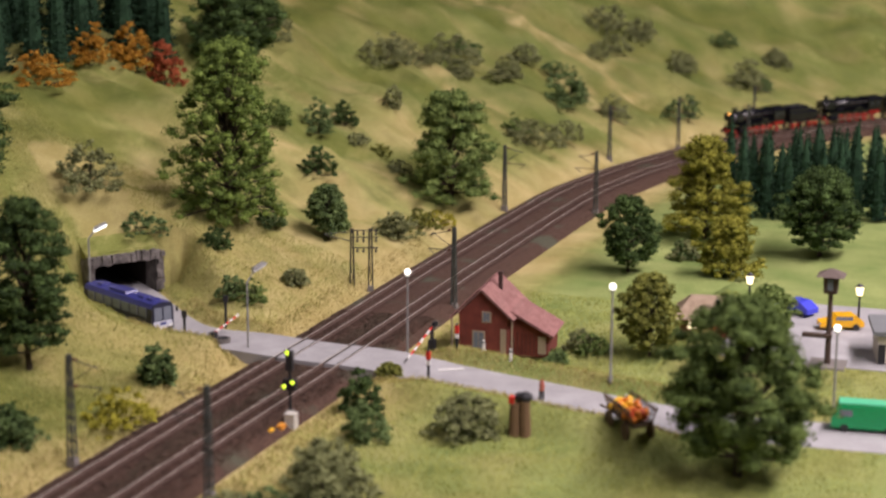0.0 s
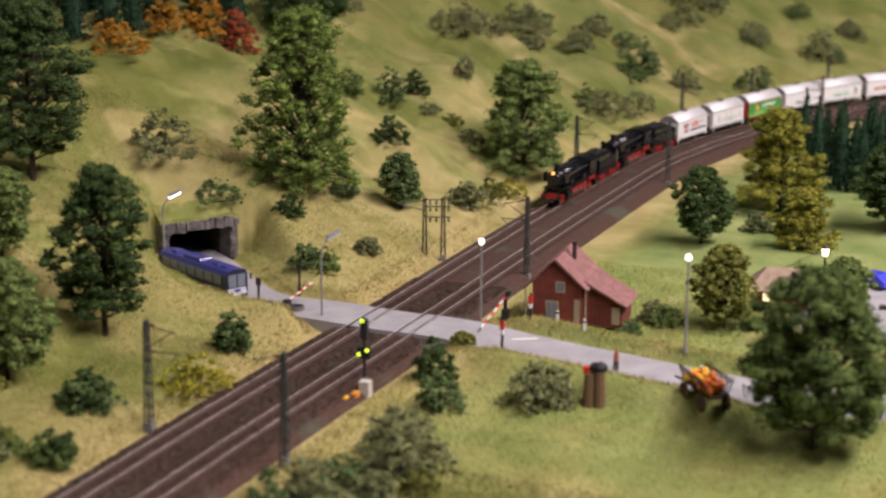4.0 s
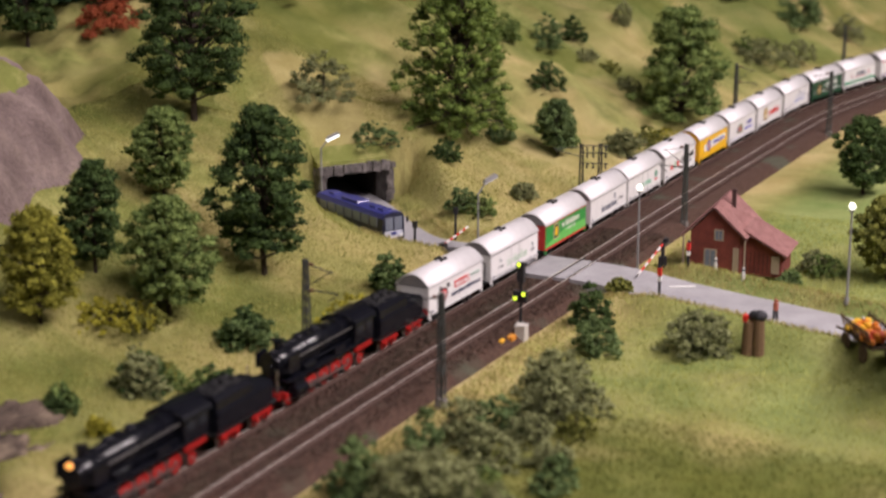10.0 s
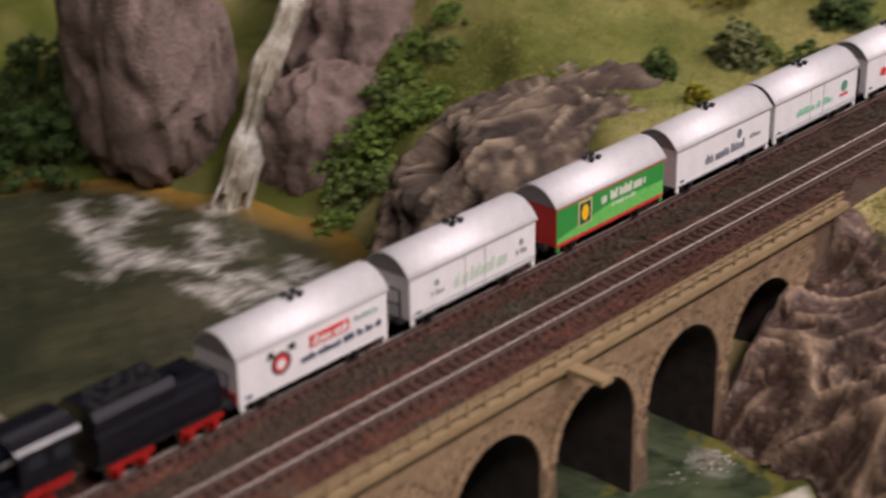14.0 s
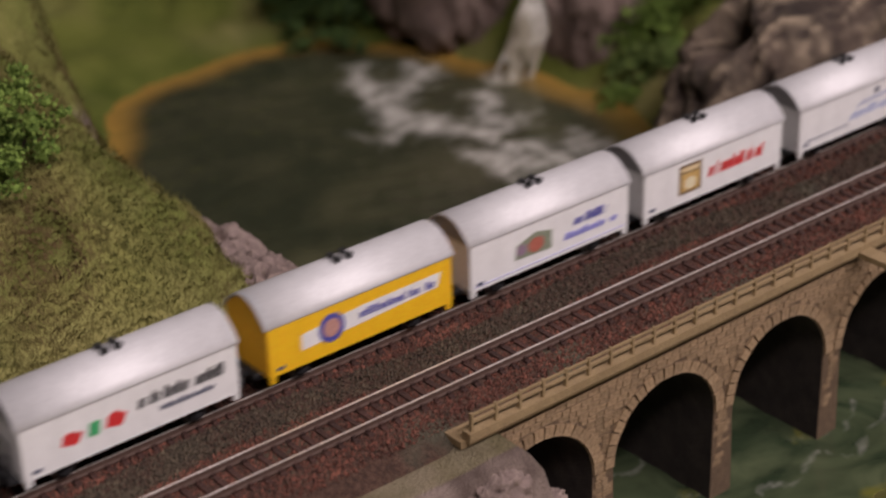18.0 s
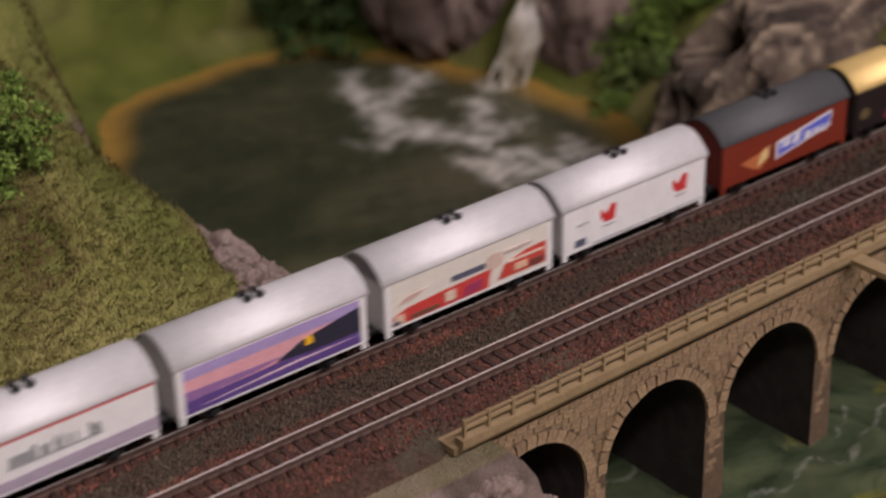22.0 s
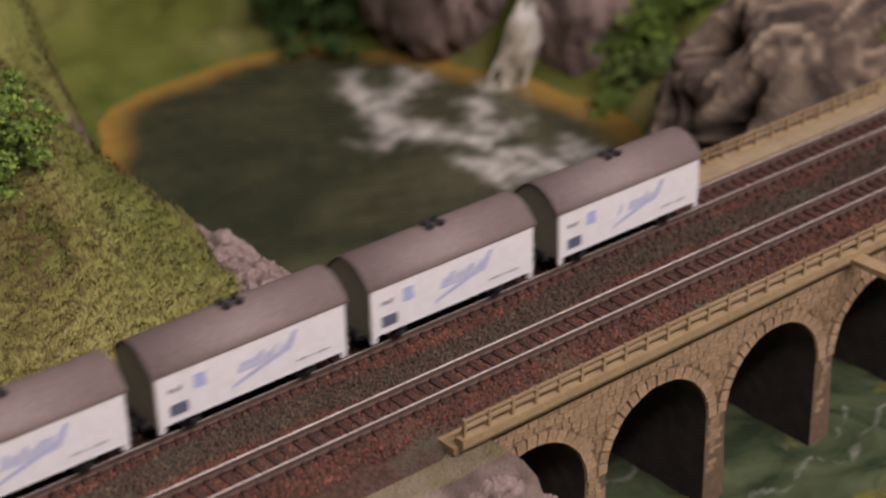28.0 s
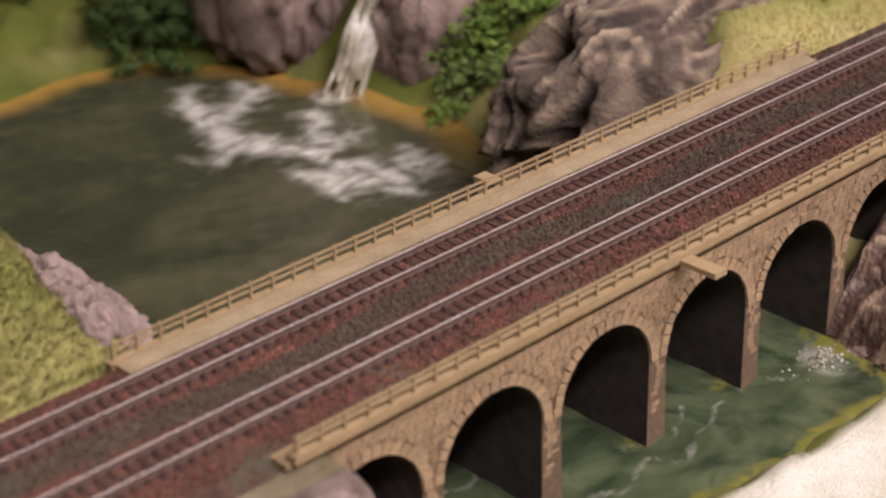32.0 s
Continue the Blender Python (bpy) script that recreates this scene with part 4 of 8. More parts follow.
def rock_slope():
    """Crumpled plaster rock in front of the viaduct's far end, in long folds."""
    def height(gx, gy):
        base = land(gx, gy)
        foot, brow = slope_foot(gy)
        z, crest = np.zeros(gx.shape), np.zeros(gx.shape)
        for (j, i), x in np.ndenumerate(gx):
            y = gy[j, i]
            u, v = 0.8 * x - 0.6 * y, 0.6 * x + 0.8 * y
            wu, wv = u + 9 * noise.noise(Vector((u * 0.03, v * 0.03, 3))), v + 9 * noise.noise(Vector((u * 0.03, v * 0.03, 8)))
            a, b, c = ridged(wu / 58, wv / 22, 1), ridged(wu / 24, wv / 9, 5), ridged(wu / 9, wv / 5, 9)
            q = base[j, i] / 9.0 + 1.1 * noise.noise(Vector((wu * 0.03, wv * 0.03, 14))) + 0.25 * noise.noise(Vector((u * 0.1, v * 0.1, 15)))
            f = q - math.floor(q)
            broken = min(1.0, max(0.0, 0.55 + 1.6 * noise.noise(Vector((wu * 0.045, wv * 0.045, 17 + math.floor(q))))))
            rise = min(1.0, max(0.0, (f - 0.7) / 0.2))
            z[j, i] = 4.0 * a ** 2.5 + 1.4 * b ** 2.5 + 0.5 * c + 2.6 + 4 * noise.noise(Vector((u * 0.022, v * 0.03, 4))) + 5.0 * broken * (rise - f)
            crest[j, i] = 0.9 * max(a ** 9, 0.6 * b ** 10, 0.2 * c ** 6, 0.8 * broken * math.exp(-((f - 0.91) / 0.035) ** 2))
        rim = smooth01((gx - foot + 4) / 8) * smooth01((brow - gx) / 12)
        return base + z * rim - 1.5 + 2.1 * smooth01((brow - 2 - gx) / 5), crest

    def inside(gx, gy):
        foot, brow = slope_foot(gy)
        return (gx > foot - 2) & (gx < brow)

    ob = folded_sheet("rock_slope", np.arange(140, 352, 1.35), np.arange(-215, -17.5, 1.35), height, inside, [SLOPE_ROCK], lambda gx, gy: 0 * gx)
    tagged(ob, "crumpled brown plaster rock slope above the river", "rock", kind="structure")


rock_slope()


def plateau():
    """The broad grey rock with a patch of grass on it, above the meadow."""
    def shape_of(gx, gy):
        front = np.interp(gx, [400, 446, 512, 558, 589, 612], [262, 243, 231, 230, 244, 262])
        return np.minimum(np.minimum(gy - front, (612 - gx) * 0.9), (gx - 402) * 0.9) + 4 * wavy(gx, gy, 34, 72)

    def height(gx, gy):
        o = shape_of(gx, gy)
        base = land(gx, gy)
        z, crest = np.zeros(gx.shape), np.zeros(gx.shape)
        for (j, i), x in np.ndenumerate(gx):
            y = gy[j, i]
            a, b = ridged(x / 42, y / 24, 21), ridged(x / 15, y / 12, 25)
            z[j, i] = 6.5 * a + 3.0 * b + 8 * noise.noise(Vector((x / 50, y / 50, 2)))
            crest[j, i] = 0.55 * max(a ** 6, 0.7 * b ** 6)
        lift = 19 * smooth01(o / 24) + 0.12 * np.clip(o, 0, 60)
        return base - 2.5 + lift + z * smooth01(o / 14), crest

    def grassy(gx, gy):
        return ((gx - 548) / 32) ** 2 + ((gy - 280) / 16) ** 2 + 0.3 * wavy(gx, gy, 18, 73) < 1

    ob = folded_sheet("rock", np.arange(390, 624, 2.2), np.arange(218, 350, 2.2), height, lambda gx, gy: shape_of(gx, gy) > -2, [GREY_ROCK, MEADOW], grassy)
    tagged(ob, "broad grey rock plateau with a patch of grass above the meadow", "rock", "rocks")


plateau()

FALL = surface("white_falling_water", [(0.14, 0.12, 0.075), (0.36, 0.33, 0.25), (0.72, 0.7, 0.64)], 75, 0.25, 0, 0.8, fine=420)


def waterfall():
    t = thing("waterfall", at(0, 0), "creamy white model waterfall between brown rocks", "waterfall")
    path = spline([(372, 300, 62), (352, 292, 39), (338, 286, 22), (324, 282, 5), (302, 277, -17), (291, 272, -35), (279, 268, -52), (268, 266, -67)], 3.0)
    r = random.Random(8)
    for s in range(13):
        g, vs, fs, n = Geo(), [], [], 5
        shift, wide, ph = (s - 6) * 1.15, r.uniform(0.9, 2.2), r.uniform(0, 9)
        k0, k1 = (0, len(path)) if s in (4, 6, 8) else (r.randint(0, 8), len(path) - r.randint(0, 5))
        for k in range(k0, k1):
            p = path[k]
            sway = shift * (0.35 + 0.9 * k / len(path)) + 1.2 * math.sin(k * 0.16 + ph) + 2.6 * noise.noise(Vector((k * 0.15, s * 3.0, 1)))
            for j in range(n + 1):
                a = (j / n - 0.5) * 2
                out = 2.2 * (1 - a * a) + 1.3 * noise.noise(Vector((a * 2, k * 0.3, s))) - 0.2 * abs(s - 6)
                vs.append((p[0] + (sway + a * wide) * 0.8 - out * 0.5, p[1] - (sway + a * wide) * 0.55 - out * 0.8, p[2] + out * 0.3))
        m = k1 - k0
        for k in range(m - 1):
            for j in range(n):
                q = k * (n + 1) + j
                fs.append((q, q + 1, q + n + 2, q + n + 1))
        g.add(vs, fs)
        g.object("strand", FALL, t, "", True)


waterfall()


def splash():
    r = random.Random(21)
    g = Geo()
    for k in range(130):
        a, q = r.uniform(0, 2 * math.pi), abs(r.gauss(0, 1))
        g.ball((227 + 7 * q * math.cos(a), -25 + 4.5 * q * math.sin(a), WATER_Z + r.uniform(0, 1.6) * max(0.2, 1.6 - q)), r.uniform(0.2, 0.65), n=6, m=4, squash=r.uniform(0.5, 0.9))
    tagged(g.object("splash", FALL), "small white splash of foam beside the pier", "foam", kind="stuff")


splash()

# ---- the train ----
FRAME_MAT = plain("black_underframe", (0.02, 0.02, 0.022), 0.55)
LOCO_BLACK = plain("black_loco_paint", (0.006, 0.0065, 0.01), 0.24, 0, 500, 0.25, 0.0, 0.0)
LOCO_RED = plain("red_loco_frame", (0.32, 0.012, 0.01), 0.45, 0, 800, 0.25)
STEEL = plain("bright_steel", (0.5, 0.48, 0.45), 0.3, 0.9)
COAL = surface("coal", [(0.01, 0.01, 0.01), (0.05, 0.05, 0.055)], 900, 0.6, 0, 1.0)
PANE = plain("dark_glass", (0.02, 0.024, 0.03), 0.08)
LAMP_ON = glow("lit_headlamp", (1.0, 0.42, 0.1), 2.2)
VENT_MAT = plain("black_vent", (0.015, 0.015, 0.016), 0.5)
PAINTS = {}


def paint(rgb, rough=0.38, metal=0.0):
    key = (rgb, rough, metal)
    if key not in PAINTS:
        PAINTS[key] = plain("wagon_paint", rgb, rough, metal, 220, 0.05, bump=0.02)
    return PAINTS[key]


W, RED, DRED, BLUE, DBLUE, GREEN, DGREEN = (0.82, 0.81, 0.8), (0.62, 0.04, 0.04), (0.42, 0.025, 0.02), (0.035, 0.22, 0.78), (0.09, 0.09, 0.36), (0.03, 0.42, 0.08), (0.012, 0.07, 0.035)
YEL, BLK, GREY, GOLD, PURP, TURQ, ORANGE, BROWN = (0.9, 0.52, 0.02), (0.015, 0.015, 0.017), (0.32, 0.32, 0.33), (0.78, 0.56, 0.22), (0.42, 0.25, 0.58), (0.2, 0.62, 0.56), (0.8, 0.3, 0.07), (0.2, 0.035, 0.02)
SILV, GREYBROWN, LILAC, PINK, CREAM, INK = (0.7, 0.69, 0.7), (0.17, 0.13, 0.12), (0.42, 0.36, 0.44), (0.75, 0.35, 0.4), (0.75, 0.6, 0.35), (0.1, 0.11, 0.16)


def bar(u0, u1, v0, v1, rgb, name="stripe"):
    return name, [[(u0, v0), (u1, v0), (u1, v1), (u0, v1)]], rgb


def oval(u, v, ru, rv, rgb, name="emblem"):
    return name, [[(u + ru * math.cos(a), v + rv * math.sin(a)) for a in np.linspace(0, 2 * math.pi, 20, endpoint=False)]], rgb


def shape(points, rgb, name="emblem"):
    return name, [points], rgb


def letters(u0, u1, v0, v1, rgb, seed=1, slant=0.0):
    """A line of writing too small to read: a row of short upright bars."""
    r = random.Random(seed)
    polys, u = [], u0
    while u < u1:
        w = r.uniform(0.008, 0.02)
        if r.random() > 0.14:
            top = v1 if r.random() < 0.35 else v0 + (v1 - v0) * 0.72
            b = min(u + w, u1)
            polys.append([(u, v0), (b, v0), (b + slant, top), (u + slant, top)])
            u = b + 0.005
        else:
            u += 0.016
    return "lettering", polys, rgb


def wheel_set(parent, x, r, mat, half=4.2, name="wheel"):
    for side in (-1, 1):
        g = Geo()
        g.tube((x, side * half, r), (x, side * (half + 1.6), r), r, n=18, mat=0)
        g.tube((x, side * (half + 1.6), r), (x, side * (half + 1.9), r), r * 0.86, n=14, mat=1)
        g.tube((x, side * (half + 1.9), r), (x, side * (half + 2.3), r), r * 0.25, n=10, mat=0)
        g.object(name, [STEEL, mat], parent)


def make_wagon(spec):
    body, roof, end, decor, opts = spec["body"], spec["roof"], spec.get("end"), spec["decor"], spec.get("opts", "")
    ln = spec.get("len", 60.0)
    w = thing("goods_wagon", at(0, 0), spec["label"], "goods wagon", "goods wagons")
    hw, z0, z1 = 9.2, 5.6, 20.1
    prof = [(-hw, z0), (-hw, z1 - 0.1), (-hw + 0.2, z1), (hw - 0.2, z1), (hw, z1 - 0.1), (hw, z0)]
    g = Geo().loft(prof, -ln / 2, ln / 2)
    box = g.object("body", paint(body), w)
    # most end colours are the side's, darkened by the shade on that face
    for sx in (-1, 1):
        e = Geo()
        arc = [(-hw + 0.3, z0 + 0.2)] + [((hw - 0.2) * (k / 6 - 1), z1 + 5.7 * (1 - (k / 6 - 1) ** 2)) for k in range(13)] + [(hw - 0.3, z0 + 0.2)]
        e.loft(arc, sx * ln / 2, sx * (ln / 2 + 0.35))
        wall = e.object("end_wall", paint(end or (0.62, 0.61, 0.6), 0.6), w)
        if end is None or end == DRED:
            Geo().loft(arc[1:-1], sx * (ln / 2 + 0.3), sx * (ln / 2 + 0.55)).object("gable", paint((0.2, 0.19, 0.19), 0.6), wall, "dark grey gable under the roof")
    n = 16
    top = 6.3
    out = [((hw + 0.4) * (2 * k / n - 1), z1 + 0.1 + top * (1 - abs(2 * k / n - 1) ** 2.2)) for k in range(n + 1)]
    inn = [(y * 0.985, z - 0.5) for y, z in out]
    rf = Geo().loft(out[::-1] + inn, -ln / 2 - 0.9, ln / 2 + 0.9)
    roof_ob = rf.object("roof", paint(roof, 0.5 if roof == GOLD else 0.62, 0.4 if roof == GOLD else 0.3 if roof == SILV else 0.0), w)
    roof_ob.data.polygons.foreach_set("use_smooth", [len(p.vertices) == 4 and k < n for k, p in enumerate(roof_ob.data.polygons)])
    if "v" in opts:
        for sx in (-1.9, 1.9):
            for sy in (-1.5, 1.5):
                Geo().tube((sx, sy, z1 + top - 0.4), (sx, sy, z1 + top + 0.7), 0.7, n=10).tube((sx, sy, z1 + top + 0.7), (sx, sy, z1 + top + 1.3), 1.25, 1.1, n=12).object("roof_vent", VENT_MAT, roof_ob)
    # decoration on the side
    for layer, (name, polys, rgb) in enumerate(decor):
        d, lift = Geo(), 0.06 + 0.035 * layer
        for pl in polys:
            pts = [(ln / 2 - u * ln, z0 + v * (z1 - z0)) for u, v in pl]
            k = len(pts)
            d.add([(x, hw - 0.05, z) for x, z in pts] + [(x, hw + lift, z) for x, z in pts], [tuple(range(k, 2 * k))] + [(a, (a + 1) % k, k + (a + 1) % k, k + a) for a in range(k)])
        d.object(name, paint(rgb, 0.42), box)
    if "d" in opts:      # sliding door with its frame
        for u in (0.42, 0.58):
            Geo().box(ln / 2 - u * ln, hw + 0.1, (z0 + z1) / 2, 0.3, 0.25, z1 - z0 - 1).object("door_post", paint((0.6, 0.6, 0.6)), box)
    if "s" in opts:
        Geo().box(0, hw + 0.15, z1 - 0.5, ln - 1, 0.3, 0.45).object("top_rail", paint(GREY), box)
        Geo().box(0, hw + 0.15, z0 + 0.5, ln - 1, 0.3, 0.45).object("bottom_rail", paint(GREY), box)
    # underframe
    Geo().box(0, 0, 4.7, ln + 1.5, 11, 1.8).box(0, 0, 3.0, ln * 0.34, 9, 2.4).object("underframe", FRAME_MAT, w)
    for sx in (-1, 1):
        x = sx * ln * 0.31
        wheel_set(w, x, 2.9, FRAME_MAT)
        for sy in (-1, 1):
            Geo().box(x, sy * 7.0, 3.9, 3.2, 1.0, 3.4).box(x, sy * 7.4, 3.0, 1.5, 1.2, 1.5).box(x, sy * 7.0, 5.4, 8.5, 0.9, 0.7).object("axle_box", FRAME_MAT, w)
        for sy in (-1, 1):
            Geo().tube((sx * ln / 2, sy * 5.4, 5.6), (sx * (ln / 2 + 2.4), sy * 5.4, 5.6), 0.55, n=8).tube((sx * (ln / 2 + 2.4), sy * 5.4, 5.6), (sx * (ln / 2 + 2.8), sy * 5.4, 5.6), 1.35, n=12).object("buffer", FRAME_MAT, w)
        Geo().box(sx * (ln / 2 + 2.4), 0, 4.2, 5.0, 2.0, 1.5).object("coupling", FRAME_MAT, w)
        for sy in (-1, 1):
            Geo().box(sx * (ln / 2 - 0.9), sy * (hw - 0.5), z0 - 0.8, 1.6, 0.9, 2.2).object("corner_step", paint(body), w)
    if "b" in opts:      # brake platform with its rails on the leading end
        f = Geo()
        for sy in (-6.5, 6.5, 0.8):
            f.tube((ln / 2 + 2.0, sy, 5.5), (ln / 2 + 2.0, sy, 16), 0.35, n=6)
        f.tube((ln / 2 + 2.0, -6.5, 16), (ln / 2 + 2.0, 6.5, 16), 0.35, n=6)
        f.tube((ln / 2 + 2.0, -6.5, 11), (ln / 2 + 2.0, 6.5, 11), 0.3, n=6)
        f.box(ln / 2 + 1.4, 0, 5.5, 3.2, 15, 0.7)
        f.object("brake_platform", FRAME_MAT, w)
    return w


def W_(label, body=W, roof=SILV, end=None, decor=(), opts="v", ln=60.0):
    return dict(label=label, body=body, roof=roof, end=end, decor=list(decor), opts=opts, len=ln)


TAG = bar(0.035, 0.075, 0.1, 0.16, INK, "data_plate")
SPECS = []
SPECS.append(W_("white goods wagon with red and black round emblem and red lettering", decor=[oval(0.27, 0.52, 0.065, 0.25, BLK), oval(0.27, 0.52, 0.048, 0.19, RED), oval(0.27, 0.5, 0.028, 0.11, W), shape([(0.18, 0.68), (0.23, 0.72), (0.22, 0.86), (0.19, 0.84)], BLK), shape([(0.32, 0.72), (0.37, 0.7), (0.36, 0.86), (0.32, 0.84)], BLK),
                                                                                             bar(0.46, 0.73, 0.54, 0.8, RED), letters(0.475, 0.72, 0.58, 0.76, W, 3), letters(0.75, 0.93, 0.66, 0.78, (0.45, 0.55, 0.5), 4), letters(0.4, 0.95, 0.3, 0.44, INK, 5), TAG], opts="vb"))
SPECS.append(W_("white goods wagon with pale green script lettering", decor=[letters(0.33, 0.76, 0.28, 0.6, (0.5, 0.62, 0.5), 7, 0.012), oval(0.2, 0.62, 0.018, 0.08, (0.3, 0.33, 0.34)), letters(0.16, 0.25, 0.34, 0.46, GREY, 8), oval(0.88, 0.62, 0.018, 0.08, (0.3, 0.33, 0.34)), letters(0.84, 0.93, 0.34, 0.46, GREY, 9), bar(0.01, 0.99, 0.1, 0.125, GREY), TAG], opts="vbsd"))
SPECS.append(W_("green goods wagon with red ends and pale lettering", (0.04, 0.3, 0.06), SILV, DRED, [bar(0.0, 1.0, 0.0, 0.09, RED), shape([(0.0, 0.09), (1, 0.09), (1, 0.42), (0.5, 0.5), (0.0, 0.2)], (0.16, 0.55, 0.12), "stripe"), bar(0.0, 1.0, 0.93, 1.0, RED), bar(0.19, 0.31, 0.28, 0.88, CREAM), bar(0.2, 0.3, 0.31, 0.85, DGREEN), oval(0.25, 0.58, 0.032, 0.2, YEL), letters(0.4, 0.82, 0.58, 0.82, (0.8, 0.8, 0.7), 11), letters(0.5, 0.72, 0.4, 0.5, (0.7, 0.75, 0.6), 12)]))
SPECS.append(W_("white goods wagon with small grey crest and lettering", decor=[letters(0.3, 0.72, 0.25, 0.5, INK, 13), oval(0.66, 0.68, 0.025, 0.13, (0.18, 0.2, 0.24)), letters(0.78, 0.9, 0.4, 0.52, GREY, 14), TAG], opts="vs"))
SPECS.append(W_("white goods wagon with green lettering and a small crest", decor=[letters(0.24, 0.7, 0.32, 0.52, (0.2, 0.52, 0.34), 15), oval(0.84, 0.6, 0.04, 0.16, (0.1, 0.3, 0.2)), bar(0.79, 0.89, 0.32, 0.4, RED), bar(0.01, 0.99, 0.1, 0.125, GREY), TAG], opts="vsd"))
SPECS.append(W_("white goods wagon with red and green badges and black lettering", decor=[shape([(0.17, 0.38), (0.24, 0.32), (0.27, 0.5), (0.22, 0.6), (0.18, 0.55)], RED), shape([(0.29, 0.36), (0.34, 0.34), (0.35, 0.6), (0.3, 0.62)], (0.06, 0.4, 0.15)), shape([(0.37, 0.4), (0.44, 0.34), (0.47, 0.54), (0.42, 0.66), (0.38, 0.58)], RED), letters(0.52, 0.93, 0.5, 0.74, BLK, 17, 0.01), letters(0.62, 0.88, 0.3, 0.4, INK, 18), TAG], opts="vb"))
SPECS.append(W_("yellow goods wagon with a white banner and round blue emblem", YEL, SILV, (0.8, 0.42, 0.02), [shape([(0.17, 0.3), (0.92, 0.45), (0.94, 0.74), (0.5, 0.72), (0.17, 0.62)], W, "banner"), oval(0.33, 0.52, 0.07, 0.29, DBLUE), oval(0.33, 0.52, 0.045, 0.18, (0.55, 0.3, 0.25)), letters(0.48, 0.9, 0.48, 0.64, DBLUE, 19), TAG]))
SPECS.append(W_("white goods wagon with a small picture and blue lettering", decor=[shape([(0.27, 0.3), (0.5, 0.26), (0.5, 0.66), (0.4, 0.76), (0.28, 0.6)], (0.25, 0.28, 0.2)), oval(0.4, 0.48, 0.05, 0.16, (0.45, 0.14, 0.1)), oval(0.31, 0.48, 0.03, 0.12, (0.3, 0.2, 0.28)), letters(0.64, 0.85, 0.55, 0.74, DBLUE, 21, 0.01), letters(0.58, 0.92, 0.3, 0.44, (0.25, 0.25, 0.6), 22, 0.01), bar(0.02, 0.98, 0.08, 0.1, (0.5, 0.5, 0.7)), TAG]))
SPECS.append(W_("white goods wagon with a brown picture and red lettering", decor=[bar(0.24, 0.4, 0.2, 0.86, (0.14, 0.08, 0.03), "picture"), bar(0.255, 0.385, 0.26, 0.66, (0.6, 0.4, 0.14), "picture"), oval(0.32, 0.42, 0.04, 0.14, (0.8, 0.72, 0.5)), bar(0.255, 0.385, 0.7, 0.8, CREAM, "picture"), letters(0.45, 0.88, 0.38, 0.66, RED, 23, 0.012), TAG]))
SPECS.append(W_("white goods wagon with blue script lettering on a thin line", decor=[letters(0.4, 0.8, 0.3, 0.5, (0.35, 0.4, 0.6), 25, 0.03), shape([(0.45, 0.55), (0.8, 0.62), (0.84, 0.74), (0.5, 0.66)], (0.5, 0.52, 0.62)), oval(0.62, 0.8, 0.02, 0.08, INK), bar(0.05, 0.4, 0.2, 0.225, INK), bar(0.8, 0.97, 0.52, 0.545, INK), TAG]))
SPECS.append(W_("dark green goods wagon with pale lettering and a small picture", DGREEN, SILV, (0.02, 0.03, 0.025), [oval(0.24, 0.45, 0.075, 0.34, (0.1, 0.07, 0.03)), oval(0.24, 0.45, 0.055, 0.22, (0.45, 0.32, 0.15)), letters(0.42, 0.86, 0.52, 0.8, (0.7, 0.72, 0.66), 27), letters(0.36, 0.92, 0.24, 0.4, (0.6, 0.62, 0.58), 28), letters(0.03, 0.12, 0.3, 0.36, GREY, 29)]))
SPECS.append(W_("white goods wagon with a green stripe and dark lettering", decor=[bar(0.0, 1.0, 0.16, 0.3, (0.02, 0.3, 0.14)), letters(0.36, 0.68, 0.56, 0.78, INK, 31), bar(0.33, 0.7, 0.46, 0.49, DRED), oval(0.23, 0.6, 0.02, 0.13, (0.5, 0.3, 0.3)), oval(0.78, 0.6, 0.02, 0.13, (0.6, 0.3, 0.3)), TAG]))
SPECS.append(W_("white goods wagon with red top line and grey lower band", decor=[bar(0.0, 1.0, 0.92, 0.98, RED), shape([(0.0, 0.04), (1.0, 0.04), (1.0, 0.3), (0.25, 0.24), (0.0, 0.2)], LILAC, "stripe"), letters(0.34, 0.76, 0.46, 0.72, (0.22, 0.24, 0.24), 33), bar(0.33, 0.75, 0.42, 0.46, GREY), TAG]))
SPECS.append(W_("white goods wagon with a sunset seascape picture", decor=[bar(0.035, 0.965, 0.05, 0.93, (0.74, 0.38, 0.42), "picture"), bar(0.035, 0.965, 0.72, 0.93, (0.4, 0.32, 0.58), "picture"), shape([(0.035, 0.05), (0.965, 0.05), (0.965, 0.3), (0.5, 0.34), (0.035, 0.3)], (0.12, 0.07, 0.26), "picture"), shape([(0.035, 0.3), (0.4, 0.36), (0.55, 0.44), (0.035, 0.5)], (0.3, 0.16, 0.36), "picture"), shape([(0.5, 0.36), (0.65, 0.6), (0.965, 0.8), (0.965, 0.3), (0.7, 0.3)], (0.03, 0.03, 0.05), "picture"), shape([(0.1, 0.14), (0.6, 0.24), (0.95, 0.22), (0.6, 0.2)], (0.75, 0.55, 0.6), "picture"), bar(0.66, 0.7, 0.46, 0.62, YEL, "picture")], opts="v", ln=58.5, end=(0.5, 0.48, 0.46)))
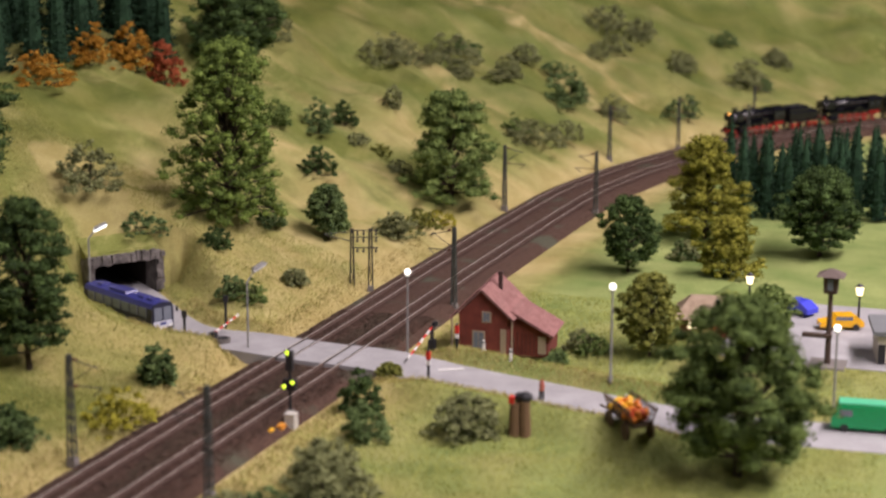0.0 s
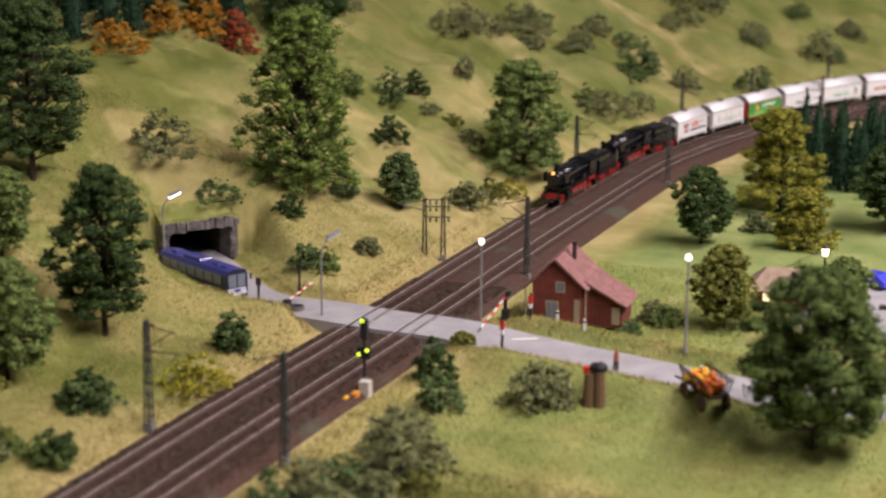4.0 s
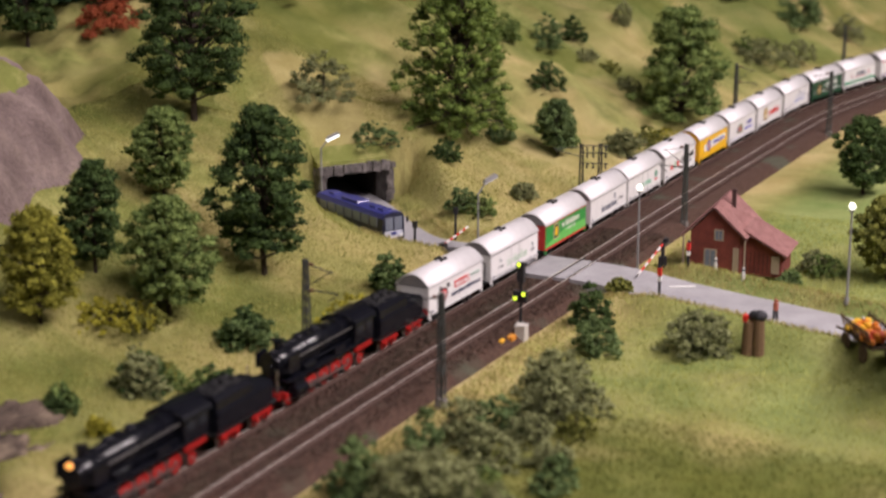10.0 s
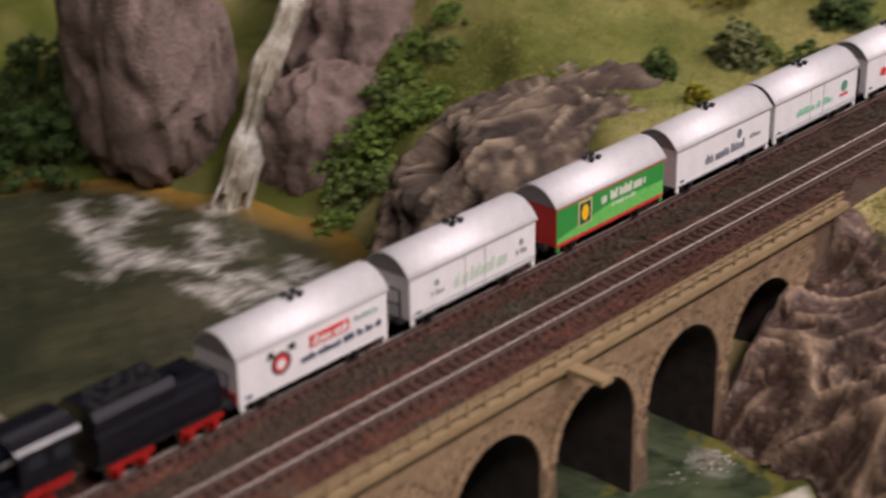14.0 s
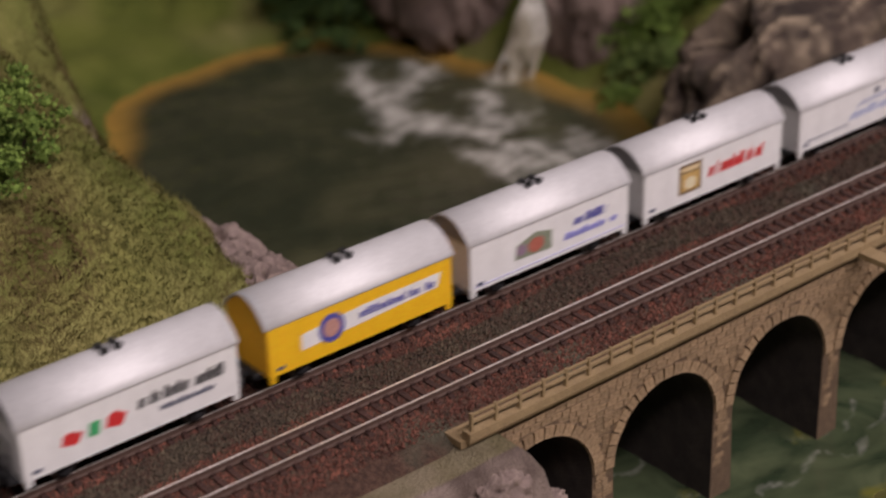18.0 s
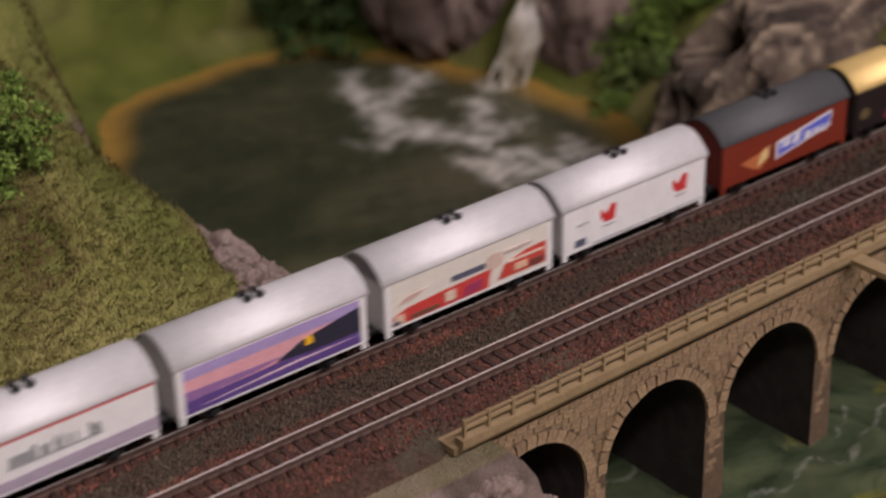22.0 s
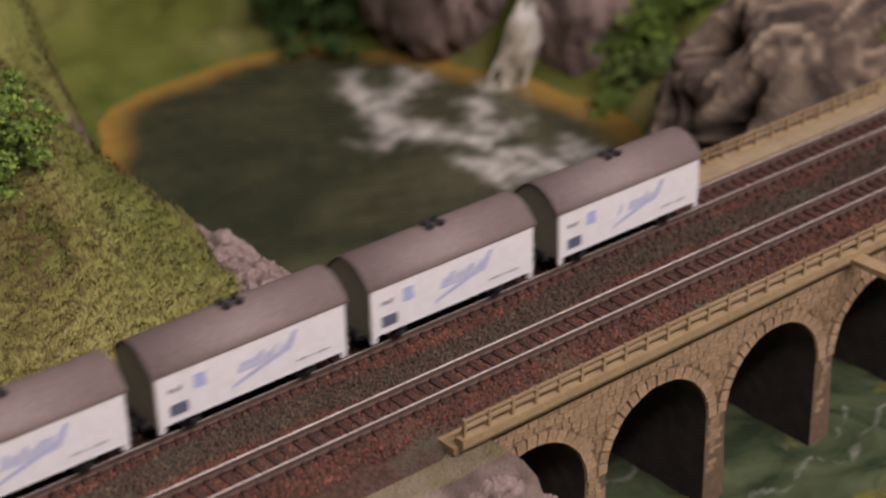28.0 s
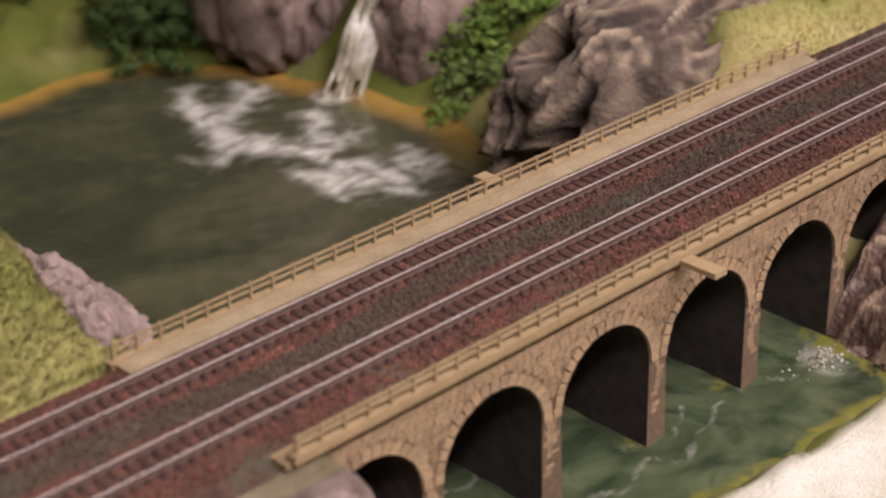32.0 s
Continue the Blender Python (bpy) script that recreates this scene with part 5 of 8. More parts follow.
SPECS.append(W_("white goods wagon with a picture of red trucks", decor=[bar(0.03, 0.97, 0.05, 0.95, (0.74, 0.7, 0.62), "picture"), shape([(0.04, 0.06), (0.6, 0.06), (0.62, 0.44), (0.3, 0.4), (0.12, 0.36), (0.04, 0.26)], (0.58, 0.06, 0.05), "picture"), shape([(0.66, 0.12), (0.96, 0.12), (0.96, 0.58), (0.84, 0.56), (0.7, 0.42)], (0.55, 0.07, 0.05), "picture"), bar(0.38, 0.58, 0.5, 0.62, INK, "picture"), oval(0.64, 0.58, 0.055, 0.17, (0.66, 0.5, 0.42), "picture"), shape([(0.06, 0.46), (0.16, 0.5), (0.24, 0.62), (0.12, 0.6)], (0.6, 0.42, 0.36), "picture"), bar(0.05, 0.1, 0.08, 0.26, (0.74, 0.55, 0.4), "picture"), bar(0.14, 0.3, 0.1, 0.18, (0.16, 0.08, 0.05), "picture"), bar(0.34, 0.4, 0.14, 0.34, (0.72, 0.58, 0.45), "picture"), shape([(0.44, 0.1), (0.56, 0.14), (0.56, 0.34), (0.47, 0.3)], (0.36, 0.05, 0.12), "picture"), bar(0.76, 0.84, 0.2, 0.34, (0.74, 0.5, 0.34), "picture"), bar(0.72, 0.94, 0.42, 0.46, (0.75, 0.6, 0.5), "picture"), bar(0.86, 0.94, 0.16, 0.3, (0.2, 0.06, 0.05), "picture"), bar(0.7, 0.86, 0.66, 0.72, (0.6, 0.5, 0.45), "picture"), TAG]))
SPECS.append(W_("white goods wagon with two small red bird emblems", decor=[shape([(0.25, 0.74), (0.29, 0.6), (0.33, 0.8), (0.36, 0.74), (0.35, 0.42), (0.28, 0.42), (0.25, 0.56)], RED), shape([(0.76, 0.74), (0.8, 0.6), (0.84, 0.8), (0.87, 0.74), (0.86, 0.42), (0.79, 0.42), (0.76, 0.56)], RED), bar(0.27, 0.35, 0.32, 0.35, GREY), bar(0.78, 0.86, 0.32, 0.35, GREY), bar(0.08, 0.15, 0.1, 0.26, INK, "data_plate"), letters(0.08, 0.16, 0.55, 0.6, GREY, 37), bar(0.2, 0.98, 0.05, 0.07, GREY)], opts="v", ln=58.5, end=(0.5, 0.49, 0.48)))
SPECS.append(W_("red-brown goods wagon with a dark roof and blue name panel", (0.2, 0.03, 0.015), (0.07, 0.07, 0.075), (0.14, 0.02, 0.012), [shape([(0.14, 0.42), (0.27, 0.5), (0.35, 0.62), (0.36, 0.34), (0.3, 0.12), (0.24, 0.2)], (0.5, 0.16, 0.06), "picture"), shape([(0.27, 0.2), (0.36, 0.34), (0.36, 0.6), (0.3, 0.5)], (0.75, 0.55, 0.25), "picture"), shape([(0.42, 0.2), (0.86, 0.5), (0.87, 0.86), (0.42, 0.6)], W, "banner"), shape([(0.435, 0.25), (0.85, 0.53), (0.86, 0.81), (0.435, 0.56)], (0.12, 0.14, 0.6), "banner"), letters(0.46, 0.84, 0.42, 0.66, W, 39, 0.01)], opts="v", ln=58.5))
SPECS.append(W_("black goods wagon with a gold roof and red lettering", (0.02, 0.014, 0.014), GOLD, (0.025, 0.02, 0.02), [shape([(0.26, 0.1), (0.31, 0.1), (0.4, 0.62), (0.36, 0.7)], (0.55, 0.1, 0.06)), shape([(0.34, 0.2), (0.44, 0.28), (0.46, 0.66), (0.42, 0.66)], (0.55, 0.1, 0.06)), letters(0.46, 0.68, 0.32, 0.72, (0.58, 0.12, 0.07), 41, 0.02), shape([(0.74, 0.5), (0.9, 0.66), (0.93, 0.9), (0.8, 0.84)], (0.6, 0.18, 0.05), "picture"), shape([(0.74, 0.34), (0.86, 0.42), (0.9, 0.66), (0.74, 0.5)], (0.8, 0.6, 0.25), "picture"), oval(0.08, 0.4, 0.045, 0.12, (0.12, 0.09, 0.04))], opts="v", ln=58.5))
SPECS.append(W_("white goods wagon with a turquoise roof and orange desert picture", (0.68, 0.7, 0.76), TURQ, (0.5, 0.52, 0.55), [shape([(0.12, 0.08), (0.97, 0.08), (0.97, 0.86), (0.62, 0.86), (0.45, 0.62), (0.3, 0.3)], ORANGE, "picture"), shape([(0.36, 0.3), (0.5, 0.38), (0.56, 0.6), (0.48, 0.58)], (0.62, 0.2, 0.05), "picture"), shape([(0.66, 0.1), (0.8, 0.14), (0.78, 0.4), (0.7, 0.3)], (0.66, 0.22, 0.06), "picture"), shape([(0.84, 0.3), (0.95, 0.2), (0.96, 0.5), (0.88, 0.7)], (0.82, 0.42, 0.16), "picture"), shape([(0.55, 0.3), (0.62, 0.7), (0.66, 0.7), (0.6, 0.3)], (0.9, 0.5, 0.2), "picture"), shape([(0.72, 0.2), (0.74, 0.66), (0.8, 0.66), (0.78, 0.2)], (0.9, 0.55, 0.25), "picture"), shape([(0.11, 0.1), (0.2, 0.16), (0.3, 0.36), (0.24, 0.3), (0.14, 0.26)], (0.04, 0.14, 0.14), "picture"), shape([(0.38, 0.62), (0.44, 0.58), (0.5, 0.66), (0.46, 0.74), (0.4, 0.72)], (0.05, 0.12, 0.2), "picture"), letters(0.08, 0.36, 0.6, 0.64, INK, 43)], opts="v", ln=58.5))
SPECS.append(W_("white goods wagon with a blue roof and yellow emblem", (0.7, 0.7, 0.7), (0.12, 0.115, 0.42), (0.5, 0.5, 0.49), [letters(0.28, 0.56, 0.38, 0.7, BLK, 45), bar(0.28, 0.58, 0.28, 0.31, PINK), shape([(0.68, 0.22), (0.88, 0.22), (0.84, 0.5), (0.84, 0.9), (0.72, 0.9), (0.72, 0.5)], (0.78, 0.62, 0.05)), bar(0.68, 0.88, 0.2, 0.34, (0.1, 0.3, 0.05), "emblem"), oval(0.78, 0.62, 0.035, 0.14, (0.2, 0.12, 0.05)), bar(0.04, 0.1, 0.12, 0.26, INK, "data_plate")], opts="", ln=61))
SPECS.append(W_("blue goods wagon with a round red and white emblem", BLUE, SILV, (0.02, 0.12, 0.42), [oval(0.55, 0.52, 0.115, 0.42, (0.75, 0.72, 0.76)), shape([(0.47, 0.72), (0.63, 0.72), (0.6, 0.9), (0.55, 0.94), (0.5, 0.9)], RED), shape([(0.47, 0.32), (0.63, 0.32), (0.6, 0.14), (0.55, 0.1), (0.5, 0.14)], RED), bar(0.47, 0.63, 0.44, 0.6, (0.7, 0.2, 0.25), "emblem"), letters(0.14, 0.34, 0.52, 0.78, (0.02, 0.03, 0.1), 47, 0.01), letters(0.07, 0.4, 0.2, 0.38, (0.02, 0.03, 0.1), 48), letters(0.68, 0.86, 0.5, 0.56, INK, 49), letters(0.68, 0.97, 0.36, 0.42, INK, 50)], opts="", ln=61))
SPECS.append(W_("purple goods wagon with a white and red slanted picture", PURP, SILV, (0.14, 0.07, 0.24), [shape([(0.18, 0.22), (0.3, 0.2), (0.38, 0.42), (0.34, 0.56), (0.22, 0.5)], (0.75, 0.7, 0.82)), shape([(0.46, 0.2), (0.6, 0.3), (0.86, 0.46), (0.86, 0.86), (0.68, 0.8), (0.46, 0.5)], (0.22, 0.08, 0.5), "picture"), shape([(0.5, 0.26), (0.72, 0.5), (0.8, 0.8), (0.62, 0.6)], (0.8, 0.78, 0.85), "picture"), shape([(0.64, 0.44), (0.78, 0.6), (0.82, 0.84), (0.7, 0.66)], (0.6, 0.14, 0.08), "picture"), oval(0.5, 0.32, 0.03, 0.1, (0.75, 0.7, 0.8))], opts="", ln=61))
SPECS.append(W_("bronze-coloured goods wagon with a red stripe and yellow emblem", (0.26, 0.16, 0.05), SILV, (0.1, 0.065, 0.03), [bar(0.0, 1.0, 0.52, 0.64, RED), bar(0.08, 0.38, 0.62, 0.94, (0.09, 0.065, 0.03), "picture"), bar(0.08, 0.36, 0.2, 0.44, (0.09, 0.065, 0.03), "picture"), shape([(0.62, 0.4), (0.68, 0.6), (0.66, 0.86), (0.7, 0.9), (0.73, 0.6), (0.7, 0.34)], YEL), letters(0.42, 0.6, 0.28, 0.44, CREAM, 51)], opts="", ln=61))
for k in range(4):
    SPECS.append(W_("white goods wagon with a weathered grey-brown roof and blue-grey lettering", (0.7, 0.69, 0.69), GREYBROWN, (0.2, 0.19, 0.15),
                    [shape([(0.37, 0.18), (0.7, 0.52), (0.74, 0.86), (0.71, 0.84), (0.66, 0.58), (0.4, 0.28)], (0.4, 0.42, 0.56)), letters(0.41, 0.69, 0.44, 0.72, (0.42, 0.44, 0.58), 60 + k, 0.02), bar(0.19, 0.25, 0.5, 0.78, (0.36, 0.4, 0.6), "emblem"), bar(0.06, 0.15, 0.14, 0.36, INK, "data_plate"), letters(0.06, 0.14, 0.6, 0.7, GREY, 66), letters(0.72, 0.9, 0.2, 0.24, GREY, 67)], "v", 57.5))
FRONTS = [282.5, 353, 424.5, 493, 557, 625.5, 695, 762, 829, 898, 965, 1033, 1103, 1169, 1234, 1298.5, 1365, 1428.5, 1494.5, 1560, 1633, 1704.5, 1777, 1846, 1912, 1978, 2045.5]


def make_loco():
    w = thing("steam_locomotive", at(0, 0), "black steam locomotive with red wheels and frame", "locomotive", "locomotives")
    Geo().box(1, 0, 7.4, 78, 8.0, 3.0).object("frame", FRAME_MAT, w)
    rb = Geo().box(2, 0, 12.2, 74, 17.0, 0.8)
    rb.object("running_board", LOCO_BLACK, w)
    for sy in (-1, 1):
        Geo().box(0, sy * 8.5, 11.6, 70, 0.4, 0.5).object("running_board_edge", LOCO_BLACK, w)
    boiler = Geo().tube((-20, 0, 18.9), (28, 0, 18.9), 6.3, n=28).object("boiler", LOCO_BLACK, w, "glossy black boiler")
    boiler.data.polygons.foreach_set("use_smooth", [True] * len(boiler.data.polygons))
    for x in (-14, -4, 6, 16, 26):
        Geo().tube((x, 0, 18.9), (x + 0.9, 0, 18.9), 6.55, n=28).object("boiler_band", LOCO_BLACK, boiler)
    sb = Geo().tube((28, 0, 18.7), (39, 0, 18.7), 6.2, n=28).tube((39, 0, 18.4), (40.2, 0, 18.4), 5.6, 4.4, n=20).tube((40.2, 0, 18.4), (40.8, 0, 18.4), 1.1, 0.6, n=8)
    smoke = sb.object("smokebox", LOCO_BLACK, w)
    smoke.data.polygons.foreach_set("use_smooth", [len(p.vertices) == 4 for p in smoke.data.polygons])
    Geo().tube((33.5, 0, 24.6), (33.5, 0, 28.2), 2.1, 2.4, n=14).tube((33.5, 0, 28.2), (33.5, 0, 28.8), 2.8, n=14).object("chimney", LOCO_BLACK, w)
    for x in (17, 3):
        Geo().ball((x, 0, 24.6), 3.1, n=14, squash=0.85).object("dome", LOCO_BLACK, w)
    Geo().box(10, 0, 25.0, 5.5, 5.2, 2.2, taper=0.8).object("sand_box", LOCO_BLACK, w)
    for x in (-11, -2):
        Geo().tube((x, 2.4, 24.4), (x, 2.4, 26.4), 0.8, 0.6, n=8).object("safety_valve", LOCO_BLACK, w)
    for sy in (-1, 1):
        Geo().box(-29, sy * 7.6, 9.6, 15, 1.0, 3.4).object("cab_valance", LOCO_RED, w)
        Geo().tube((16, sy * 6.6, 5.1), (27, sy * 7.4, 6.4), 0.5, n=6).object("piston_rod", STEEL, w)
    for sy in (-1, 1):
        Geo().box(34, sy * 8.4, 19.5, 9, 0.5, 7.0).object("smoke_deflector", LOCO_BLACK, w)
        Geo().tube((27, sy * 6.9, 20.5), (-20, sy * 6.9, 20.5), 0.35, n=6).object("hand_rail", STEEL, boiler)
        Geo().tube((24, sy * 6.0, 14.0), (15, sy * 6.0, 14.0), 2.1, n=12).object("pump", LOCO_BLACK, w)
        cyl = Geo().tube((25, sy * 7.6, 6.4), (35, sy * 7.6, 6.4), 2.9, n=14).box(30, sy * 7.2, 9.0, 9, 3.6, 3.0)
        cyl.object("cylinder", LOCO_BLACK, w)
        Geo().box(8, sy * 7.9, 4.6, 44, 0.5, 1.0).box(18, sy * 8.1, 6.2, 16, 0.5, 0.8).object("coupling_rod", STEEL, w)
    for sy in (-1, 1):
        Geo().tube((22, sy * 7.2, 16.4), (-18, sy * 7.2, 15.2), 0.5, n=6).tube((6, sy * 7.1, 15.6), (6, sy * 7.0, 22.5), 0.4, n=6).object("feed_pipe", LOCO_BLACK, boiler)
        Geo().box(-6, sy * 7.6, 14.2, 9, 2.2, 3.4).object("air_tank", LOCO_BLACK, w)
    cab = Geo()
    cab.box(-29, 0, 16.2, 17, 17, 10.4)
    cab.object("cab", LOCO_BLACK, w)
    arc = [(-9.6 * math.cos(math.pi * k / 12), 21.2 + 4.6 * math.sin(math.pi * k / 12)) for k in range(13)]
    Geo().loft(arc, -39.5, -19.5).object("cab_roof", LOCO_BLACK, w)
    for sy in (-1, 1):
        for x in (-33.5, -25.5):
            Geo().box(x, sy * 8.55, 18.6, 5.0, 0.3, 4.2).object("cab_window", PANE, w)
    for x in (-17, -6, 5, 16):
        wheel_set(w, x, 5.1, LOCO_RED, 4.2, "driving_wheel")
    wheel_set(w, 35.5, 2.9, LOCO_RED, 4.2, "leading_wheel")
    wheel_set(w, -29, 3.2, LOCO_RED, 4.2, "trailing_wheel")
    Geo().box(41.5, 0, 6.6, 1.4, 17.5, 3.4).object("buffer_beam", LOCO_RED, w)
    for sy in (-1, 1):
        Geo().tube((42, sy * 5.6, 6.6), (44.4, sy * 5.6, 6.6), 0.7, n=8).tube((44.4, sy * 5.6, 6.6), (44.9, sy * 5.6, 6.6), 1.6, n=12).object("buffer", FRAME_MAT, w)
        Geo().tube((41.0, sy * 4.8, 9.6), (42.8, sy * 4.8, 9.6), 1.25, n=12).object("headlamp", LOCO_BLACK, w)
    Geo().box(43, 0, 3.2, 4, 3, 1.4).object("coupling", FRAME_MAT, w)
    top = Geo().tube((39.2, 0, 23.6), (41.0, 0, 23.6), 1.5, n=12)
    top.object("headlamp", LOCO_BLACK, w)
    return w


def make_tender():
    w = thing("tender", at(0, 0), "black tender with coal and red bogies", "tender", "tenders")
    prof = [(-7.4, 7.5), (-8.8, 9.0), (-8.9, 16.2), (-7.6, 18.4), (7.6, 18.4), (8.9, 16.2), (8.8, 9.0), (7.4, 7.5)]
    Geo().loft(prof, -19, 24).object("tank", LOCO_BLACK, w)
    hump = [(-8.2, 17.6), (-8.0, 21.0), (-6.4, 23.2), (6.4, 23.2), (8.0, 21.0), (8.2, 17.6)]
    Geo().loft(hump, -4, 23.5).object("coal_bunker", LOCO_BLACK, w)
    coal = Geo()
    r = random.Random(5)
    for k in range(60):
        coal.ball((r.uniform(-2, 21), r.uniform(-5.2, 5.2), 23.2 + r.uniform(-0.2, 0.4)), r.uniform(0.7, 1.3), n=5, m=4)
    tagged(coal.object("coal", COAL, w), kind="stuff")
    Geo().box(-11, 0, 18.8, 12, 12, 1.0, taper=0.9).tube((-11, 0, 19), (-11, 0, 20.6), 2.2, n=12).object("water_hatch", LOCO_BLACK, w)
    Geo().box(0, 0, 7.2, 48, 15, 1.2).object("frame", FRAME_MAT, w)
    for x in (-17, -8, 8, 17):
        wheel_set(w, x, 2.9, LOCO_RED)
    for x in (-12.5, 12.5):
        for sy in (-1, 1):
            Geo().box(x, sy * 7.0, 4.9, 15.5, 0.9, 1.5).box(x - 4.5, sy * 7.4, 3.4, 2.2, 1.0, 2.2).box(x + 4.5, sy * 7.4, 3.4, 2.2, 1.0, 2.2).object("bogie_frame", LOCO_RED, w)
    for sy in (-1, 1):
        Geo().tube((-24, sy * 5.6, 6.6), (-26.6, sy * 5.6, 6.6), 0.7, n=8).tube((-26.6, sy * 5.6, 6.6), (-27.1, sy * 5.6, 6.6), 1.6, n=12).object("buffer", FRAME_MAT, w)
        Geo().tube((-25, sy * 7.4, 8), (-25, sy * 7.4, 20), 0.35, n=6).object("hand_rail", STEEL, w)
    Geo().box(-24.6, 0, 8.0, 1.2, 17, 3.2).object("buffer_beam", LOCO_RED, w)
    return w


train = []
for k in range(2):
    lo = make_loco()
    if k == 0:
        Geo().tube((41.0, 0, 23.6), (41.4, 0, 23.6), 1.3, n=12).object("lamp_glass", LAMP_ON, lo, "lit warm headlamp")
    train.append((lo, 45 + 140.5 * k))
    train.append((make_tender(), 113.5 + 140.5 * k))
for spec, front in zip(SPECS, FRONTS):
    train.append((make_wagon(spec), front - 3.5 + spec["len"] / 2))
# where the first buffer stands along the line, second by second
RUN = [(0, 1552), (1, 1403), (2, 1274), (3, 1147), (4, 1024), (7, 659), (8, 534), (9, 408), (13, -89), (14.5, -278.5), (32, -2462.5)]


def motions():
    for ob, back in train:
        rows = []
        for n in range(65):
            t = n / 2
            s = float(np.interp(t, [r[0] for r in RUN], [r[1] for r in RUN])) + back
            x, y, h = on_track(s, FAR_OFF)
            rows.append((t, at(x, y, 0, math.degrees(h) + 180)))
        walk(ob, rows)

# ---- trees and bushes: kind, colour, place, width and height ----
TREES = [
    ("tree", "dark", 700, 246, 74, 107), ("tree", "dark", 590, 133, 58, 91), ("column", "olivegreen", 872, 150, 82, 121), ("tree", "mid", 597, 200, 38, 50),
    ("tree", "dark", 508, 182, 35, 57), ("tree", "mid", 507, 138, 47, 60), ("tree", "yellowgreen", 443, 167, 41, 55), ("tree", "dark", 768, 421, 51, 81),
    ("tier", "mid", 1103, 70, 74, 88), ("tree", "blue", 921, 98, 29, 38), ("tree", "dark", 1158, 277, 90, 68), ("tree", "dark", 979, -99, 47, 52),
    ("tier", "yellowgreen", 1102, -129, 64, 76), ("tier", "yellowgreen", 988, -167, 43, 42), ("tree", "olive", 780, -157, 39, 49), ("tree", "forest", 583, -240, 79, 84),
    ("tree", "mid", 813, -220, 32, 32), ("tree", "dark", 1073, -217, 62, 64),
]
POND_BUSHES = [
    ("bright", -37, 141, 42, 52), ("dark", 216, 447, 23, 27), ("dark", 239, 390, 48, 44), ("dark", 240, 361, 53, 51), ("dark", 268, 373, 34, 41), ("dark", 277, 417, 44, 36),
    ("bright", 285, 212, 23, 13), ("mid", 298, 216, 25, 18), ("mid", 301, 200, 20, 15), ("mid", 303, -89, 22, 14), ("grey", 311, -74, 36, 27), ("bright", 312, 217, 28, 18),
    ("bright", 325, 210, 28, 18), ("bright", 334, 199, 28, 16), ("grey", 339, -71, 27, 17), ("grey", 354, -73, 42, 39), ("yellow", 356, -110, 19, 13), ("blue", 361, -46, 26, 36),
    ("blue", 364, -43, 18, 14),
]
MEADOW_BUSHES = [
    ("grey", 366, -96, 26, 22), ("grey", 367, -78, 37, 33), ("yellow", 375, 86, 12, 11), ("blue", 377, -31, 20, 14), ("dark", 387, 114, 15, 12), ("mid", 390, 117, 15, 13),
    ("blue", 408, -107, 21, 17), ("blue", 414, -45, 19, 29), ("grey", 424, 98, 21, 24), ("grey", 429, 102, 23, 24), ("dark", 430, 102, 24, 21), ("mid", 436, 72, 21, 17),
    ("dark", 440, 70, 23, 19), ("olive", 440, 95, 10, 13), ("mid", 440, 94, 15, 11), ("grey", 441, -51, 27, 23), ("grey", 456, -76, 22, 16), ("yellow", 477, 153, 42, 14),
    ("grey", 480, -78, 32, 38),
]
FIELD_BUSHES = [
    ("yellow", 483, 149, 41, 13), ("olive", 489, 143, 25, 14), ("blue", 503, 90, 30, 20), ("dark", 504, 93, 25, 18), ("dark", 509, 95, 21, 17), ("grey", 510, -62, 31, 29),
    ("dark", 512, 98, 26, 19), ("yellow", 557, 62, 37, 22), ("blue", 581, -58, 24, 23), ("grey", 607, -103, 36, 26), ("grey", 608, -102, 32, 24), ("blue", 618, 74, 20, 25),
    ("dark", 620, 73, 19, 24), ("dark", 621, -41, 23, 27), ("olive", 672, -38, 14, 8), ("olive", 673, -37, 14, 8), ("blue", 745, -111, 16, 10), ("mid", 756, -108, 13, 8),
    ("blue", 767, 98, 21, 16),
]
SLOPE_BUSHES = [
    ("mid", 768, 87, 21, 16), ("mid", 773, -123, 23, 14), ("grey", 776, -118, 23, 14), ("red", 813, 384, 37, 32), ("blue", 814, 184, 34, 17), ("grey", 820, 80, 19, 13),
    ("grey", 823, 82, 18, 11), ("grey", 824, 227, 41, 35), ("dark", 826, 137, 22, 17), ("blue", 901, 130, 20, 20), ("orange", 938, 328, 39, 22), ("grey", 982, 68, 32, 23),
    ("orange", 1012, 330, 27, 30), ("dark", 1028, 150, 30, 23), ("blue", 1043, -125, 20, 17), ("grey", 1043, -127, 24, 17), ("orange", 1047, 314, 30, 32), ("red", 1065, 294, 27, 31),
    ("mid", 1072, 205, 35, 23),
]
HILL_BUSHES = [
    ("blue", 1110, 183, 26, 31), ("dark", 1147, 176, 22, 24), ("grey", 1222, 160, 20, 23), ("grey", 1255, 286, 45, 31), ("grey", 1333, 72, 56, 27), ("grey", 1352, 215, 57, 33),
    ("grey", 1426, 166, 17, 14), ("grey", 1446, 184, 60, 35), ("grey", 1449, 128, 34, 27), ("blue", 1476, 75, 44, 44), ("grey", 1504, 37, 33, 26), ("grey", 1528, 132, 34, 25),
    ("blue", 1581, -20, 40, 27), ("grey", 1711, 12, 37, 25), ("grey", 1718, 96, 56, 32), ("grey", 1721, -59, 43, 38), ("grey", 1729, 59, 37, 29), ("grey", 1803, -79, 32, 26),
]


